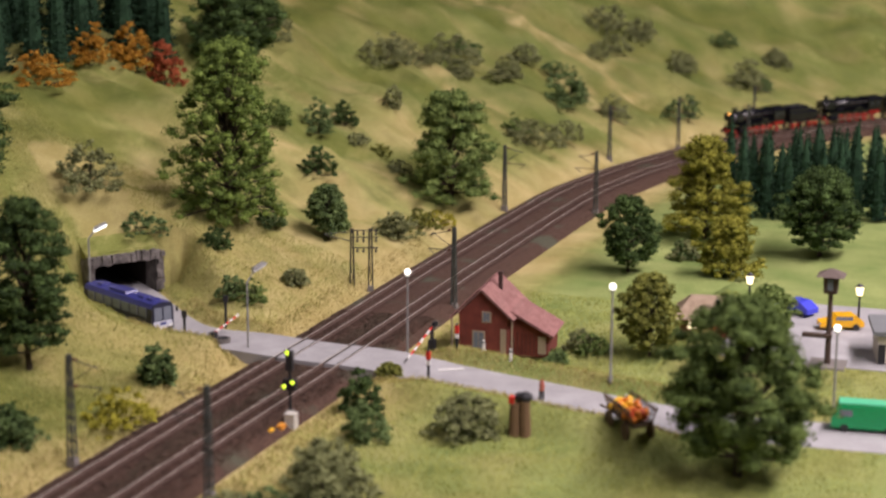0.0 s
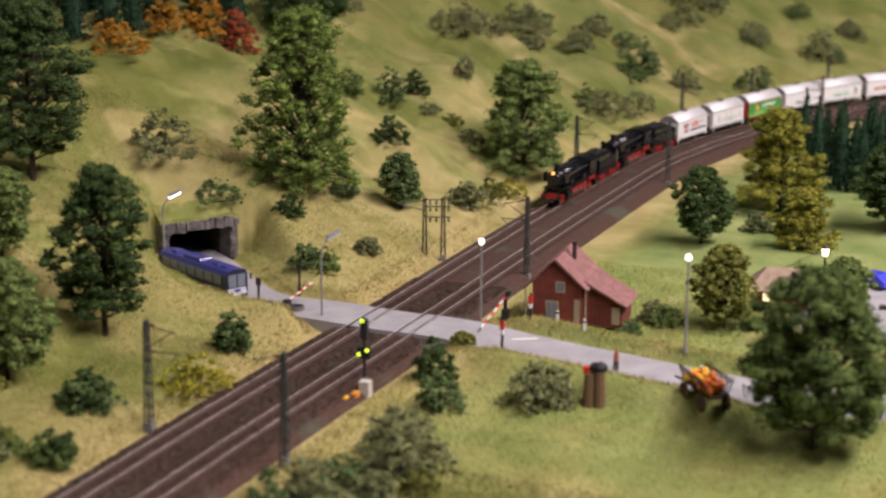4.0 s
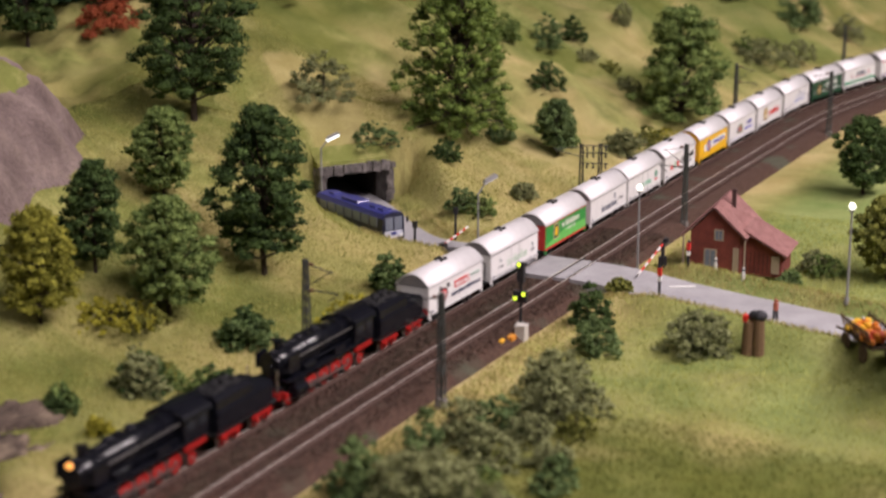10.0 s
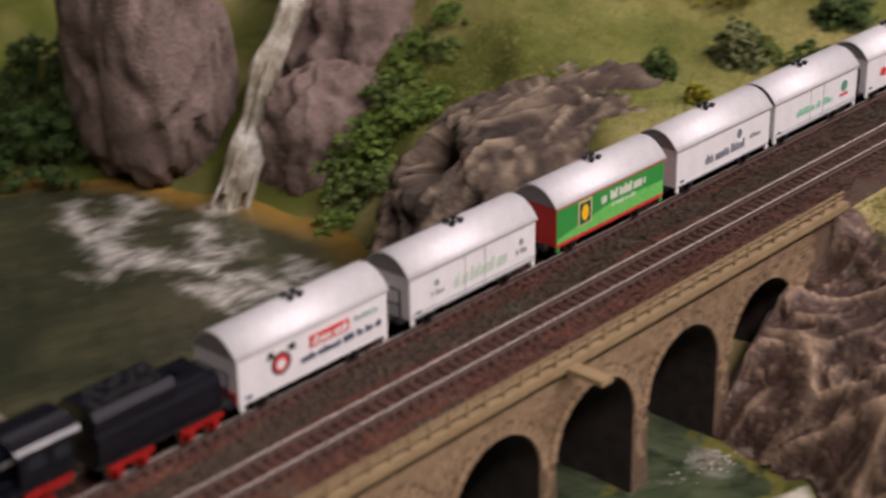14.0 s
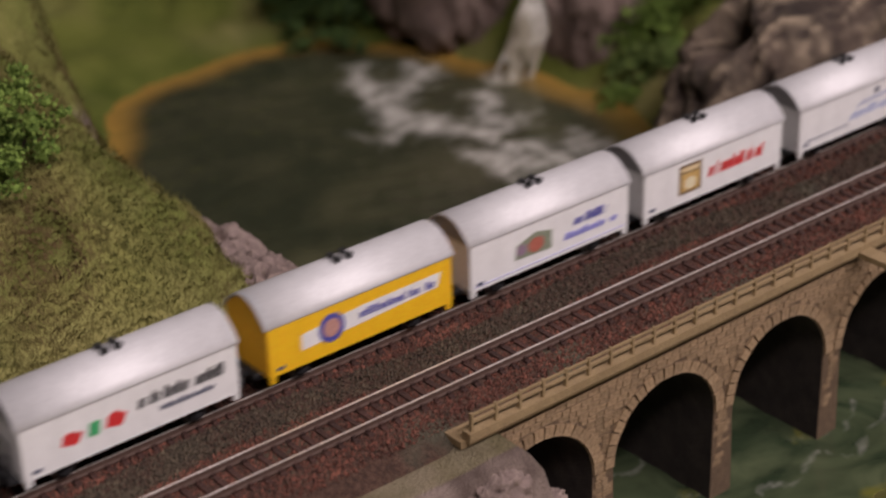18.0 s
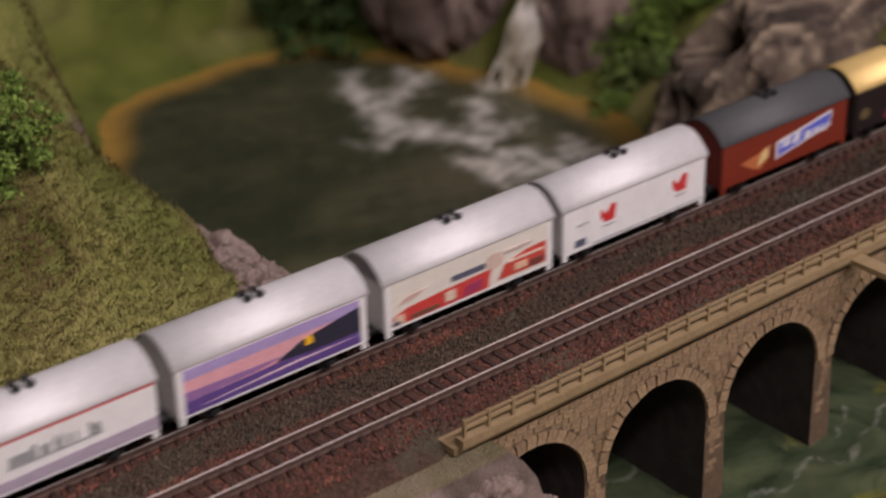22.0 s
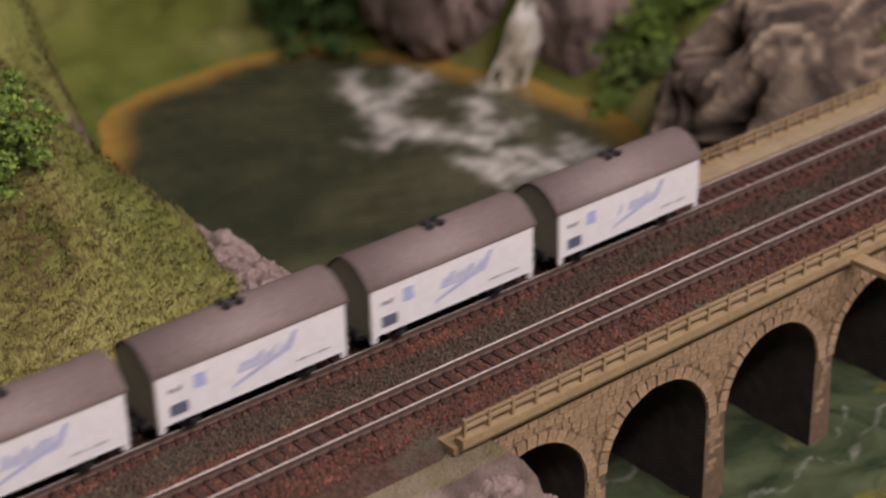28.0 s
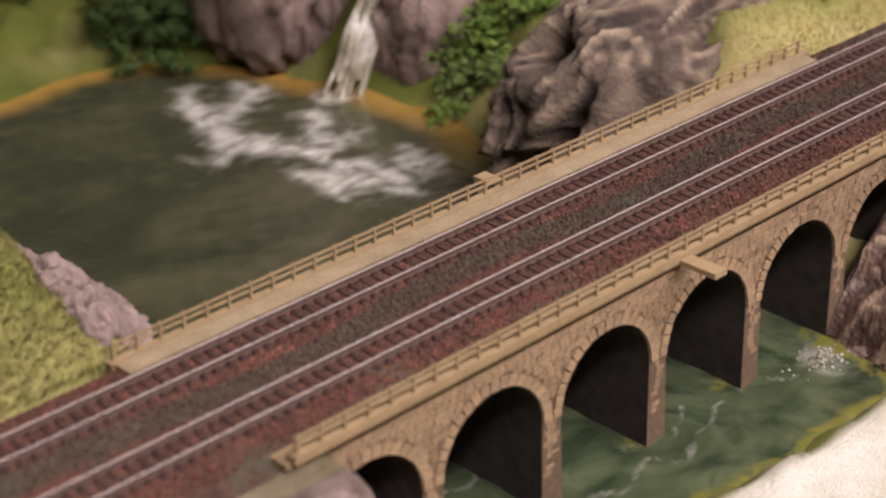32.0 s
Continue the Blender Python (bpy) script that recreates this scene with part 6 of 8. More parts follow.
RIDGE_BUSHES = [
    ("grey", 1382, 214, 40, 18), ("blue", 1490, 182, 34, 20), ("grey", 1449, 130, 36, 18), ("grey", 1430, 169, 30, 16), ("blue", 1542, 104, 40, 20), ("grey", 1507, 71, 28, 16),
    ("grey", 1670, 77, 44, 22), ("grey", 1696, 9, 34, 18), ("blue", 1732, -75, 30, 18), ("grey", 1385, 51, 38, 20), ("mid", 1341, 86, 30, 22), ("grey", 1126, 156, 22, 10), ("olive", 1135, 140, 24, 11),
    ("grey", 1109, 116, 24, 12), ("grey", 1636, 87, 30, 16), ("grey", 1391, 190, 30, 18), ("grey", 1815, -74, 30, 18), ("blue", 1799, -20, 34, 20), ("mid", 1082, 205, 26, 18), ("mid", 967, 121, 26, 26),
    ("mid", 947, 104, 22, 16), ("grey", 985, 76, 26, 18), ("olive", 1022, 67, 30, 16), ("yellow", 1045, 62, 30, 13),
]
SCRUB = [
    ("grey", 369, -44, 22, 14), ("blue", 340, -62, 20, 15), ("grey", 325, -78, 24, 16), ("grey", 395, -58, 26, 18), ("mid", 388, -84, 22, 15), ("grey", 425, -70, 26, 20), ("grey", 431, -96, 20, 13),
    ("blue", 462, -58, 24, 18), ("grey", 500, -84, 24, 18), ("olive", 470, -92, 20, 12), ("grey", 530, -64, 24, 20), ("grey", 306, -92, 20, 12), ("olive", 345, -100, 18, 11), ("bright", 360, 232, 24, 12),
    ("bright", 346, 226, 26, 14), ("mid", 330, 224, 24, 15), ("bright", 316, 228, 26, 14), ("bright", 372, 222, 20, 10), ("mid", 356, 212, 22, 11), ("bright", 304, 232, 22, 12),
]


def leaves(rng, centres, radii, count, size):
    """Small leaf flakes scattered over the surface of many lumps; returns vertices and faces."""
    area = radii[:, 0] * radii[:, 2] + 0.01
    pick = rng.choice(len(centres), count, p=area / area.sum())
    d = rng.normal(size=(count, 3))
    d /= np.linalg.norm(d, axis=1)[:, None]
    d[:, 2] = np.where(d[:, 2] < -0.5, -d[:, 2], d[:, 2])
    p = centres[pick] + d * radii[pick] * rng.uniform(0.52, 1.14, (count, 1))
    a = rng.normal(size=(count, 3)) + d * 0.3
    a /= np.linalg.norm(a, axis=1)[:, None]
    b = np.cross(a, d + rng.normal(size=(count, 3)) * 0.5)
    b /= np.linalg.norm(b, axis=1)[:, None] + 1e-9
    s = size * rng.uniform(0.55, 1.25, (count, 1))
    a, b = a * s, b * s * rng.uniform(0.5, 0.95, (count, 1))
    v = np.stack([p - a, p - b * 0.8, p + a, p + b], 1).reshape(-1, 3)
    f = np.arange(count * 4).reshape(-1, 4)
    return v, f


def crown_object(name, v, f, core, mat, parent):
    g = core
    n = len(g.v)
    g.v += [tuple(p) for p in v.tolist()]
    g.f += [tuple(q) for q in (f + n).tolist()]
    g.i += [0] * len(f)
    return g.object(name, mat, parent)


COLOUR_WORDS = {"dark": "dark green", "blue": "blue-green", "mid": "green", "olive": "olive green", "yellow": "yellow", "orange": "orange autumn", "red": "red autumn", "grey": "grey-green", "fir": "dark green", "yellowgreen": "yellow-green", "olivegreen": "deep olive", "bright": "bright green", "forest": "deep green"}


LABELS = {"fir": "slender dark green model fir tree on the hillside", "tier": "leafy model tree in stacked tiers on the grass", "column": "tall bulky conical model tree on the slope", "tree": "leafy model tree with a dark trunk on the grass"}


def make_tree(kind, colour, x, y, w, h, seed):
    rng = np.random.RandomState(seed)
    z = float(land(x, y))
    t = thing("fir_tree" if kind == "fir" else "tree", at(x, y, z, rng.uniform(0, 360)), LABELS[kind] if kind == "fir" else COLOUR_WORDS[colour] + " " + LABELS[kind],
              "tree", "firs of the wood" if kind == "fir" else "trees on the hillside")
    trunk = Geo()
    r0 = max(0.9, w * 0.03)
    pts = [Vector((0, 0, -3))]
    for k in range(1, 5):
        pts.append(Vector((rng.uniform(-1, 1) * w * 0.02, rng.uniform(-1, 1) * w * 0.02, h * 0.8 * k / 4)))
    for k in range(4):
        trunk.tube(pts[k], pts[k + 1], r0 * (1 - 0.2 * k), r0 * (1 - 0.2 * (k + 1)), n=7, caps=k == 0)
    cs, rs = [], []
    core = Geo()
    if kind == "fir":
        n = 13
        for k in range(n):
            f = k / (n - 1)
            zz, rr = h * (0.07 + 0.88 * f), w * 0.5 * (1.02 - f) ** 0.6 * rng.uniform(0.75, 1.1) + 0.5
            m = max(3, int(10 * (1 - f)) + 3)
            for j in range(m):
                a = 2 * math.pi * (j + rng.uniform(0, 0.8)) / m
                q = rng.uniform(0.5, 0.8)
                cs.append((rr * q * math.cos(a), rr * q * math.sin(a), zz - rr * 0.22))
                rs.append((rr * 0.4, rr * 0.4, h * 0.035))
        core.tube((0, 0, h * 0.06), (0, 0, h * 0.6), w * 0.3, w * 0.2, n=8, mat=0).tube((0, 0, h * 0.6), (0, 0, h * 0.97), w * 0.2, 0.2, n=8, mat=0)
        count, size = 1500, 1.15
    else:
        clear = {"tree": 0.14, "column": 0.03, "tier": 0.06}[kind]
        n = 420 if kind == "column" else 210
        lean = rng.uniform(0, 2 * math.pi)
        for k in range(n):
            f = (k + rng.uniform(0, 1)) / n
            zz = h * (clear + (0.98 - clear) * f)
            if kind == "tree":
                env = 0.5 * w * max(0.16, math.sin(math.pi * min(0.96, 0.17 + 0.79 * f))) ** 0.62
            elif kind == "column":
                env = 0.5 * w * (1.0 - 0.5 * f ** 1.6) * (1 if f < 0.9 else 0.75)
            else:
                u = (f * 3) % 1
                env = 0.5 * w * (1.0, 0.84, 0.6)[min(2, int(f * 3))] * (0.72 + 0.5 * math.sin(math.pi * min(1, u + 0.15)))
            a = 2.39996 * k * 1.7 + rng.uniform(-0.5, 0.5)
            env *= 1 + 0.24 * math.sin(2 * a + lean + 5 * f) * math.sin(3 * a - lean * 2)
            rr = w * (rng.uniform(0.04, 0.085) if kind == "column" else rng.uniform(0.052, 0.112)) * (1.1 if kind == "tier" else 1)
            q = math.sqrt(rng.uniform(0.12, 1)) * max(0.0, env - rr * 0.6)
            c = (q * math.cos(a), q * math.sin(a), min(zz, h - rr * 0.5))
            cs.append(c)
            rs.append((rr, rr, rr * (rng.uniform(0.8, 1.05) if kind == "column" else rng.uniform(0.55, 0.85))))
            core.ball(c, rr * 0.6, n=6, m=4, squash=0.6)
            if k % 5 == 0:
                base = Vector((0, 0, max(h * 0.1, c[2] * 0.66)))
                trunk.tube(base, Vector(c), r0 * 0.42, r0 * 0.15, n=5, caps=False)
        count, size = int(min(26000, 4600 + w * h * 3.2)), 0.92 * max(1.0, w / 95)
    trunk.object("trunk", BARK, t)
    v, f = leaves(rng, np.array(cs), np.array(rs), count, size)
    crown_object("crown", v, f, core, LEAF[colour], t)
    return t


def make_bush(colour, x, y, w, h, seed):
    rng = np.random.RandomState(seed)
    z = float(land(x, y))
    w, h = min(w, 66), min(h, 60)
    t = thing("bush", at(x, y, z), COLOUR_WORDS[colour] + " lichen bush on the grassy slope", "bush", "bushes")
    cs, rs = [], []
    core = Geo()
    if colour in ("orange", "red"):
        w, h = w * 1.2, h * 1.3
    n = 110
    for k in range(n):
        a, q = rng.uniform(0, 2 * math.pi), math.sqrt(rng.uniform(0, 1)) * w * 0.46
        q *= 1 + 0.4 * math.sin(2 * a + seed) * math.sin(3 * a - seed)
        zz = h * rng.uniform(0.05, 0.9) * (1 - (q / (w * 0.62)) ** 2)
        rr = max(1.0, min(w, h) * rng.uniform(0.045, 0.125))
        cs.append((q * math.cos(a), q * math.sin(a), max(rr * 0.3, zz - rr * 0.3)))
        rs.append((rr, rr, rr * 0.75))
        core.ball(cs[-1], rr * 0.5, n=5, m=4, squash=0.7)
    v, f = leaves(rng, np.array(cs), np.array(rs), int(min(6000, 900 + w * h * 2.6)), 0.85)
    crown_object("foliage", v, f, core, LEAF[colour], t)
    stem = Geo()
    for k in range(5):
        stem.tube((0, 0, -1.5), cs[k], 0.5, 0.2, n=5, caps=False)
    stem.object("stem", BARK, t)
    return t


for k, (kind, colour, x, y, w, h) in enumerate(TREES):
    make_tree(kind, colour, x, y, w, h, 100 + k)
for k, (colour, x, y, w, h) in enumerate(POND_BUSHES + MEADOW_BUSHES + FIELD_BUSHES + SLOPE_BUSHES + HILL_BUSHES + SCRUB + RIDGE_BUSHES):
    make_bush(colour, x, y, w, h, 400 + k)


def fir_woods():
    r = random.Random(41)
    # the wood along the top of the hill
    for row in range(-1, 4):
        for k in range(18):
            u = k / 17
            if row < 0 and u > 0.62:
                continue
            x = float(np.interp(u, [0, 0.35, 0.6, 0.75, 1], [848, 862, 890, 945, 1095])) + 27 * row + r.uniform(-8, 8)
            y = float(np.interp(u, [0, 0.35, 0.6, 0.75, 1], [497, 432, 376, 352, 318])) + 16 * row + r.uniform(-6, 6)
            make_tree("fir", "fir", x, y, r.uniform(24, 29), r.uniform(68, 92), 600 + 20 * row + k)
    # the clump inside the curve
    for row in range(3):
        for k in range(11):
            make_tree("fir", "fir", 1196 + 66 * row + 3 * k + r.uniform(-14, 14), -131 - 14 * k + r.uniform(-4, 4), r.uniform(19, 23), (73, 63, 55)[row] * r.uniform(0.85, 1.14), 700 + 20 * row + k)


fir_woods()


# ---- static grass ----
MOUND_GRASS = leaf_material("olive_brown_grass_fibres", (0.085, 0.085, 0.022), (0.2, 0.19, 0.058), (0.15, 0.105, 0.045))
GRASS = leaf_material("static_grass_fibres", (0.19, 0.21, 0.05), (0.44, 0.43, 0.14))
FIELD_GRASS = leaf_material("green_field_fibres", (0.075, 0.095, 0.018), (0.22, 0.235, 0.055))
LAWN_GRASS = leaf_material("fresh_lawn_fibres", (0.22, 0.26, 0.06), (0.5, 0.52, 0.16))
VERGE_GRASS = leaf_material("straw_verge_fibres", (0.2, 0.17, 0.05), (0.52, 0.44, 0.19))


def grass(x0, x1, y0, y1, count, height, seed, label, keep, mat=None, flop=0.0):
    """Thin blades; flop: how far they lie over, in tufts that share a direction."""
    rng = np.random.RandomState(seed)
    x, y = rng.uniform(x0, x1, count), rng.uniform(y0, y1, count)
    ok = keep(x, y)
    x, y = x[ok], y[ok]
    z = land(x, y)
    n = len(x)
    a = rng.uniform(0, 2 * math.pi, n)
    lean = rng.uniform(0.1, 0.8, n) * height
    if flop:
        a = 0.5 * a + 4.0 * (wavy(x, y, 14, seed) + wavy(x, y, 37, seed + 1))
        lean = rng.uniform(0.3, 1.0, n) * flop
    hh = height * rng.uniform(0.6, 1.3, n)
    w = 0.22
    p0 = np.stack([x - w * np.sin(a), y + w * np.cos(a), z - 0.3], 1)
    p1 = np.stack([x + w * np.sin(a), y - w * np.cos(a), z - 0.3], 1)
    p2 = np.stack([x + lean * np.cos(a + 0.6), y + lean * np.sin(a + 0.6), z + hh], 1)
    v = np.stack([p0, p1, p2], 1).reshape(-1, 3)
    me = mesh_data("grass", v.tolist(), np.arange(3 * n).reshape(-1, 3).tolist(), [mat or GRASS])
    return tagged(new("grass", me), label, "grass", kind="stuff")


def off_road(x, y):
    return (np.abs(track_side(x, y)) > 38) & (road_gap(x, y) > 3) & (beyond_water(x, y) > 14)


grass(-120, 40, 54, 330, 120000, 1.7, 901, "olive static grass on the mound", off_road, MOUND_GRASS, 2.8)
grass(240, 500, -300, -18, 70000, 1.6, 902, "short green static grass on the field", off_road, FIELD_GRASS)
grass(500, 900, -300, -18, 80000, 1.5, 906, "short pale green static grass round the house", off_road, LAWN_GRASS)
grass(320, 900, 56, 330, 120000, 1.5, 903, "short yellow-green static grass on the slope", off_road)

grass(600, 800, -230, 130, 60000, 2.6, 904, "straw-coloured grass along the road's edge", lambda x, y: (np.abs(track_side(x, y)) > 40) & (road_gap(x, y) > 1) & (road_gap(x, y) < 13), VERGE_GRASS)
grass(330, 1000, -60, 100, 70000, 2.0, 905, "dry straw-coloured grass along the ballast", lambda x, y: (np.abs(np.abs(track_side(x, y)) - 45) < 8) & (road_gap(x, y) > 2) & ((track_side(x, y) > 0) | (x < 700)), VERGE_GRASS)

# ---- road, crossing, tunnel ----
def make_road():
    g = Geo()
    vs, fs = [], []
    line = ROAD_LINE
    tan = np.gradient(line, axis=0)
    tan /= np.linalg.norm(tan, axis=1)[:, None]
    for p, t in zip(line, tan):
        nx, ny = -t[1], t[0]
        d = abs(float(track_side(p[0], p[1])))
        z = -0.45 if d < 46 else -0.45 - min(1.4, (d - 46) * 0.05)
        for o, dz in ((-ROAD_HALF, -7), (-ROAD_HALF, 0), (0, 0.15), (ROAD_HALF, 0), (ROAD_HALF, -7)):
            vs.append((p[0] + nx * o, p[1] + ny * o, z + dz))
    for k in range(len(line) - 1):
        for j in range(4):
            a = 5 * k + j
            fs.append((a, a + 5, a + 6, a + 1))
    g.add(vs, fs)
    tagged(g.object("road", ROAD), "pale grey country road across the railway", "road", kind="structure")
    lot = Geo().box(LOT[0], LOT[1], -4.4, 2 * LOT[2], 2 * LOT[3], 5.2)
    tagged(lot.object("car_park", ROAD), "pale grey paved car park", "car park", kind="structure")


make_road()
for cx, cy, rz, lx, ly in ((692, -66, 30, 2.4, 14),):
    tagged(Geo().box(0, 0, 0, lx, ly, 0.3).object("road_marking", FADED), "worn white road marking", "road marking", "road markings").matrix_world = at(cx, cy, -1.35 if cy < -40 else -0.3, rz)
# flangeway gaps in the crossing
GAP = plain("dark_gap", (0.03, 0.028, 0.027), 0.9)
for off in (NEAR_OFF - 4.8, NEAR_OFF + 4.8, FAR_OFF - 4.8, FAR_OFF + 4.8):
    inner = 1 if off in (NEAR_OFF - 4.8, FAR_OFF - 4.8) else -1
    g = ribbon([(off + inner * 0.5, -0.6), (off + inner * 0.5, -0.22), (off + inner * 1.5, -0.22), (off + inner * 1.5, -0.6)], 678, 722, 5, None, "")
    tagged(g.object("flangeway", GAP), "dark groove beside the rail in the road", "flangeway", "flangeways")

PORTAL_STONE = surface("dark_tunnel_stone", [(0.05, 0.045, 0.045), (0.14, 0.125, 0.12), (0.22, 0.2, 0.19)], 160, 0.95, 0, 1.0, fine=900)


def make_portal():
    rz = math.degrees(math.atan2(PORTAL_IN[1], PORTAL_IN[0])) - 90
    t = thing("road_tunnel", at(PORTAL[0], PORTAL[1], 0, rz), "rough dark stone road tunnel mouth in the hillside", "tunnel")
    for sx in (-1, 1):
        Geo().box(sx * 23.4, 2, 8, 5, 15, 22, taper=0.96).object("side_wall", PORTAL_STONE, t)
    Geo().box(0, 2, 21.4, 52, 17, 5.2, taper=0.95).object("lintel", PORTAL_STONE, t)
    Geo().loft([(-2, 23.0), (-1, 26.2), (4, 28.4), (14, 35.0), (20, 36.0), (20, 22.0)], -25, 25).object("earth_cover", MEADOW, t, "grassy earth above the lintel")
    r = random.Random(3)
    for k in range(16):
        Geo().box(-25 + 3.35 * k, -6.6 + r.uniform(-0.5, 0.7), 21.8 + r.uniform(-0.9, 0.9), 3.3, 2.4, 5.0 + r.uniform(-1.4, 1.6), rz=r.uniform(-0.25, 0.25), taper=r.uniform(0.7, 0.95)).object("stone", PORTAL_STONE, t)
    for sx in (-1, 1):
        for k in range(5):
            Geo().box(sx * (23.4 + r.uniform(-0.9, 0.9)), -5.9 + r.uniform(-0.6, 0.6), 0.5 + 4.2 * k, 5.0 + r.uniform(-1.2, 1.2), 2.2, 4.1, rz=r.uniform(-0.2, 0.2), taper=r.uniform(0.75, 0.95)).object("stone", PORTAL_STONE, t)
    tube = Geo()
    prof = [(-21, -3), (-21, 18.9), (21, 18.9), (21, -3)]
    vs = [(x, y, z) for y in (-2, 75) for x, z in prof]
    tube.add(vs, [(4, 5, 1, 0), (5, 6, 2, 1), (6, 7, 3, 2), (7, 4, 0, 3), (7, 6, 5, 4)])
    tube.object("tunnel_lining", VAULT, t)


make_portal()

# ---- street lamps ----
POLE = plain("grey_lamp_pole", (0.3, 0.3, 0.3), 0.5, 0.3)
DARK_IRON = plain("dark_iron", (0.03, 0.03, 0.035), 0.5, 0.3)
LAMP_WHITE = glow("lit_white_globe", (1.0, 0.95, 0.86), 2.5)
LAMP_WARM = glow("lit_warm_lantern", (1.0, 0.8, 0.5), 3.0)
LAMP_COLD = glow("lit_tube_lamp", (0.9, 0.95, 1.0), 3.0)
LAMP_OFF = plain("pale_lamp_glass", (0.55, 0.56, 0.55), 0.3)


def globe_lamp(x, y, h):
    z = float(land(x, y))
    t = thing("street_lamp", at(x, y, z), "grey street lamp with a lit white globe", "street lamp", "street lamps")
    Geo().tube((0, 0, -1), (0, 0, 3), 1.3, 1.1, n=10).object("base", POLE, t)
    Geo().tube((0, 0, 3), (0, 0, h - 2), 0.7, 0.5, n=8).object("pole", POLE, t)
    Geo().ball((0, 0, h), 1.8, n=14, m=8).object("globe", LAMP_WHITE, t, "lit white globe")
    Geo().tube((0, 0, h - 2.9), (0, 0, h - 1.9), 1.0, 1.5, n=10).object("collar", POLE, t)


globe_lamp(725, -29, 49)
globe_lamp(685, -156, 51)
globe_lamp(687, -271, 45)


def arm_lamp(x, y, h, rz, lit, label):
    t = thing("street_lamp", at(x, y, float(land(x, y)), rz), label, "street lamp", "street lamps")
    Geo().tube((0, 0, -1), (0, 0, h * 0.83), 0.75, 0.5, n=8).object("pole", POLE, t)
    Geo().tube((0, 0, h * 0.83), (4, 0, h * 0.94), 0.45, n=7).object("arm", POLE, t)
    Geo().box(0, 0, 0, 9.5, 3.0, 1.6, taper=0.75).object("housing", POLE, t).matrix_basis = at(7.5, 0, h, 0, 0, -24)
    Geo().box(0, 0, 0, 8.6, 2.5, 1.4).object("lamp_glass", lit, t).matrix_basis = at(7.5, 0, h - 1.1, 0, 0, -24)


arm_lamp(766, 196, 46, -50, LAMP_COLD, "curved street lamp with a lit white tube beside the tunnel")
arm_lamp(693, 55, 52, -40, LAMP_OFF, "unlit curved street lamp beside the road")


def lantern(x, y, h):
    t = thing("lantern", at(x, y, float(land(x, y))), "black lantern post with a warm lit glass", "lantern", "lanterns")
    Geo().tube((0, 0, -1), (0, 0, h - 3), 0.9, 0.6, n=8).object("post", DARK_IRON, t)
    Geo().tube((0, 0, h - 3), (0, 0, h + 2), 1.7, 2.7, n=6).object("glass", LAMP_WARM, t, "lit warm glass")
    Geo().tube((0, 0, h + 2), (0, 0, h + 4), 3.0, 0.5, n=6).object("cap", DARK_IRON, t)


lantern(896, -195, 16)
lantern(855, -266, 24)


# ---- catenary masts ----
MAST = plain("grey_green_mast", (0.06, 0.065, 0.06), 0.6, 0.2)
CONCRETE = plain("grey_mast_foot", (0.16, 0.145, 0.135), 0.9)


def mast(x, y, h, toward, lattice, lean=0.0):
    z = max(-6.0, float(land(x, y)))
    t = thing("catenary_mast", at(x, y, z, 0, lean), ("lattice" if lattice else "solid grey-green") + " catenary mast with a bracket beside the track", "catenary mast", "catenary masts")
    Geo().box(0, 0, 0.5, 5.2, 5.2, 5.5, taper=0.8).object("foot", CONCRETE, t)
    if lattice:
        for sx in (-1, 1):
            for sy in (-1, 1):
                Geo().tube((sx * 1.9, sy * 1.3, 3), (sx * 0.9, sy * 0.7, h), 0.5, n=5).object("leg", MAST, t)
        n = 9
        for k in range(n):
            a, b = 3 + (h - 3) * k / n, 3 + (h - 3) * (k + 1) / n
            wa, wb = 1.9 - 1.1 * k / n, 1.9 - 1.1 * (k + 1) / n
            s = 1 if k % 2 else -1
            Geo().tube((s * wa, -wa * 0.7, a), (-s * wb, -wb * 0.7, b), 0.32, n=4).tube((s * wa, wa * 0.7, a), (-s * wb, wb * 0.7, b), 0.32, n=4).object("lattice_bar", MAST, t)
    else:
        Geo().box(0, 0, h / 2 + 1, 2.4, 2.4, h - 2, taper=0.7).object("post", MAST, t)
    s = toward
    Geo().tube((0, 0, h * 0.72), (0, s * 17, h * 0.72), 0.28, n=6).tube((0, 0, h * 0.96), (0, s * 15, h * 0.9), 0.28, n=6).tube((0, 0, h * 0.74), (0, s * 14, h * 0.92), 0.24, n=6).tube((0, s * 17, h * 0.72), (0, s * 12, h * 0.64), 0.24, n=6).object("bracket", MAST, t)
    for yy, zz in ((2.2, 0.72), (2.2, 0.96)):
        Geo().tube((0, s * yy, h * zz), (0, s * (yy + 2), h * zz), 0.75, n=8).object("insulator", plain_cache("brown_insulator", (0.12, 0.05, 0.03)), t)


CACHE = {}


def plain_cache(name, rgb, rough=0.5):
    if name not in CACHE:
        CACHE[name] = plain(name, rgb, rough)
    return CACHE[name]


mast(478, -24, 52, 1, True)
mast(499, 56, 53, -1, True)
mast(837, -20, 52, 1, True)


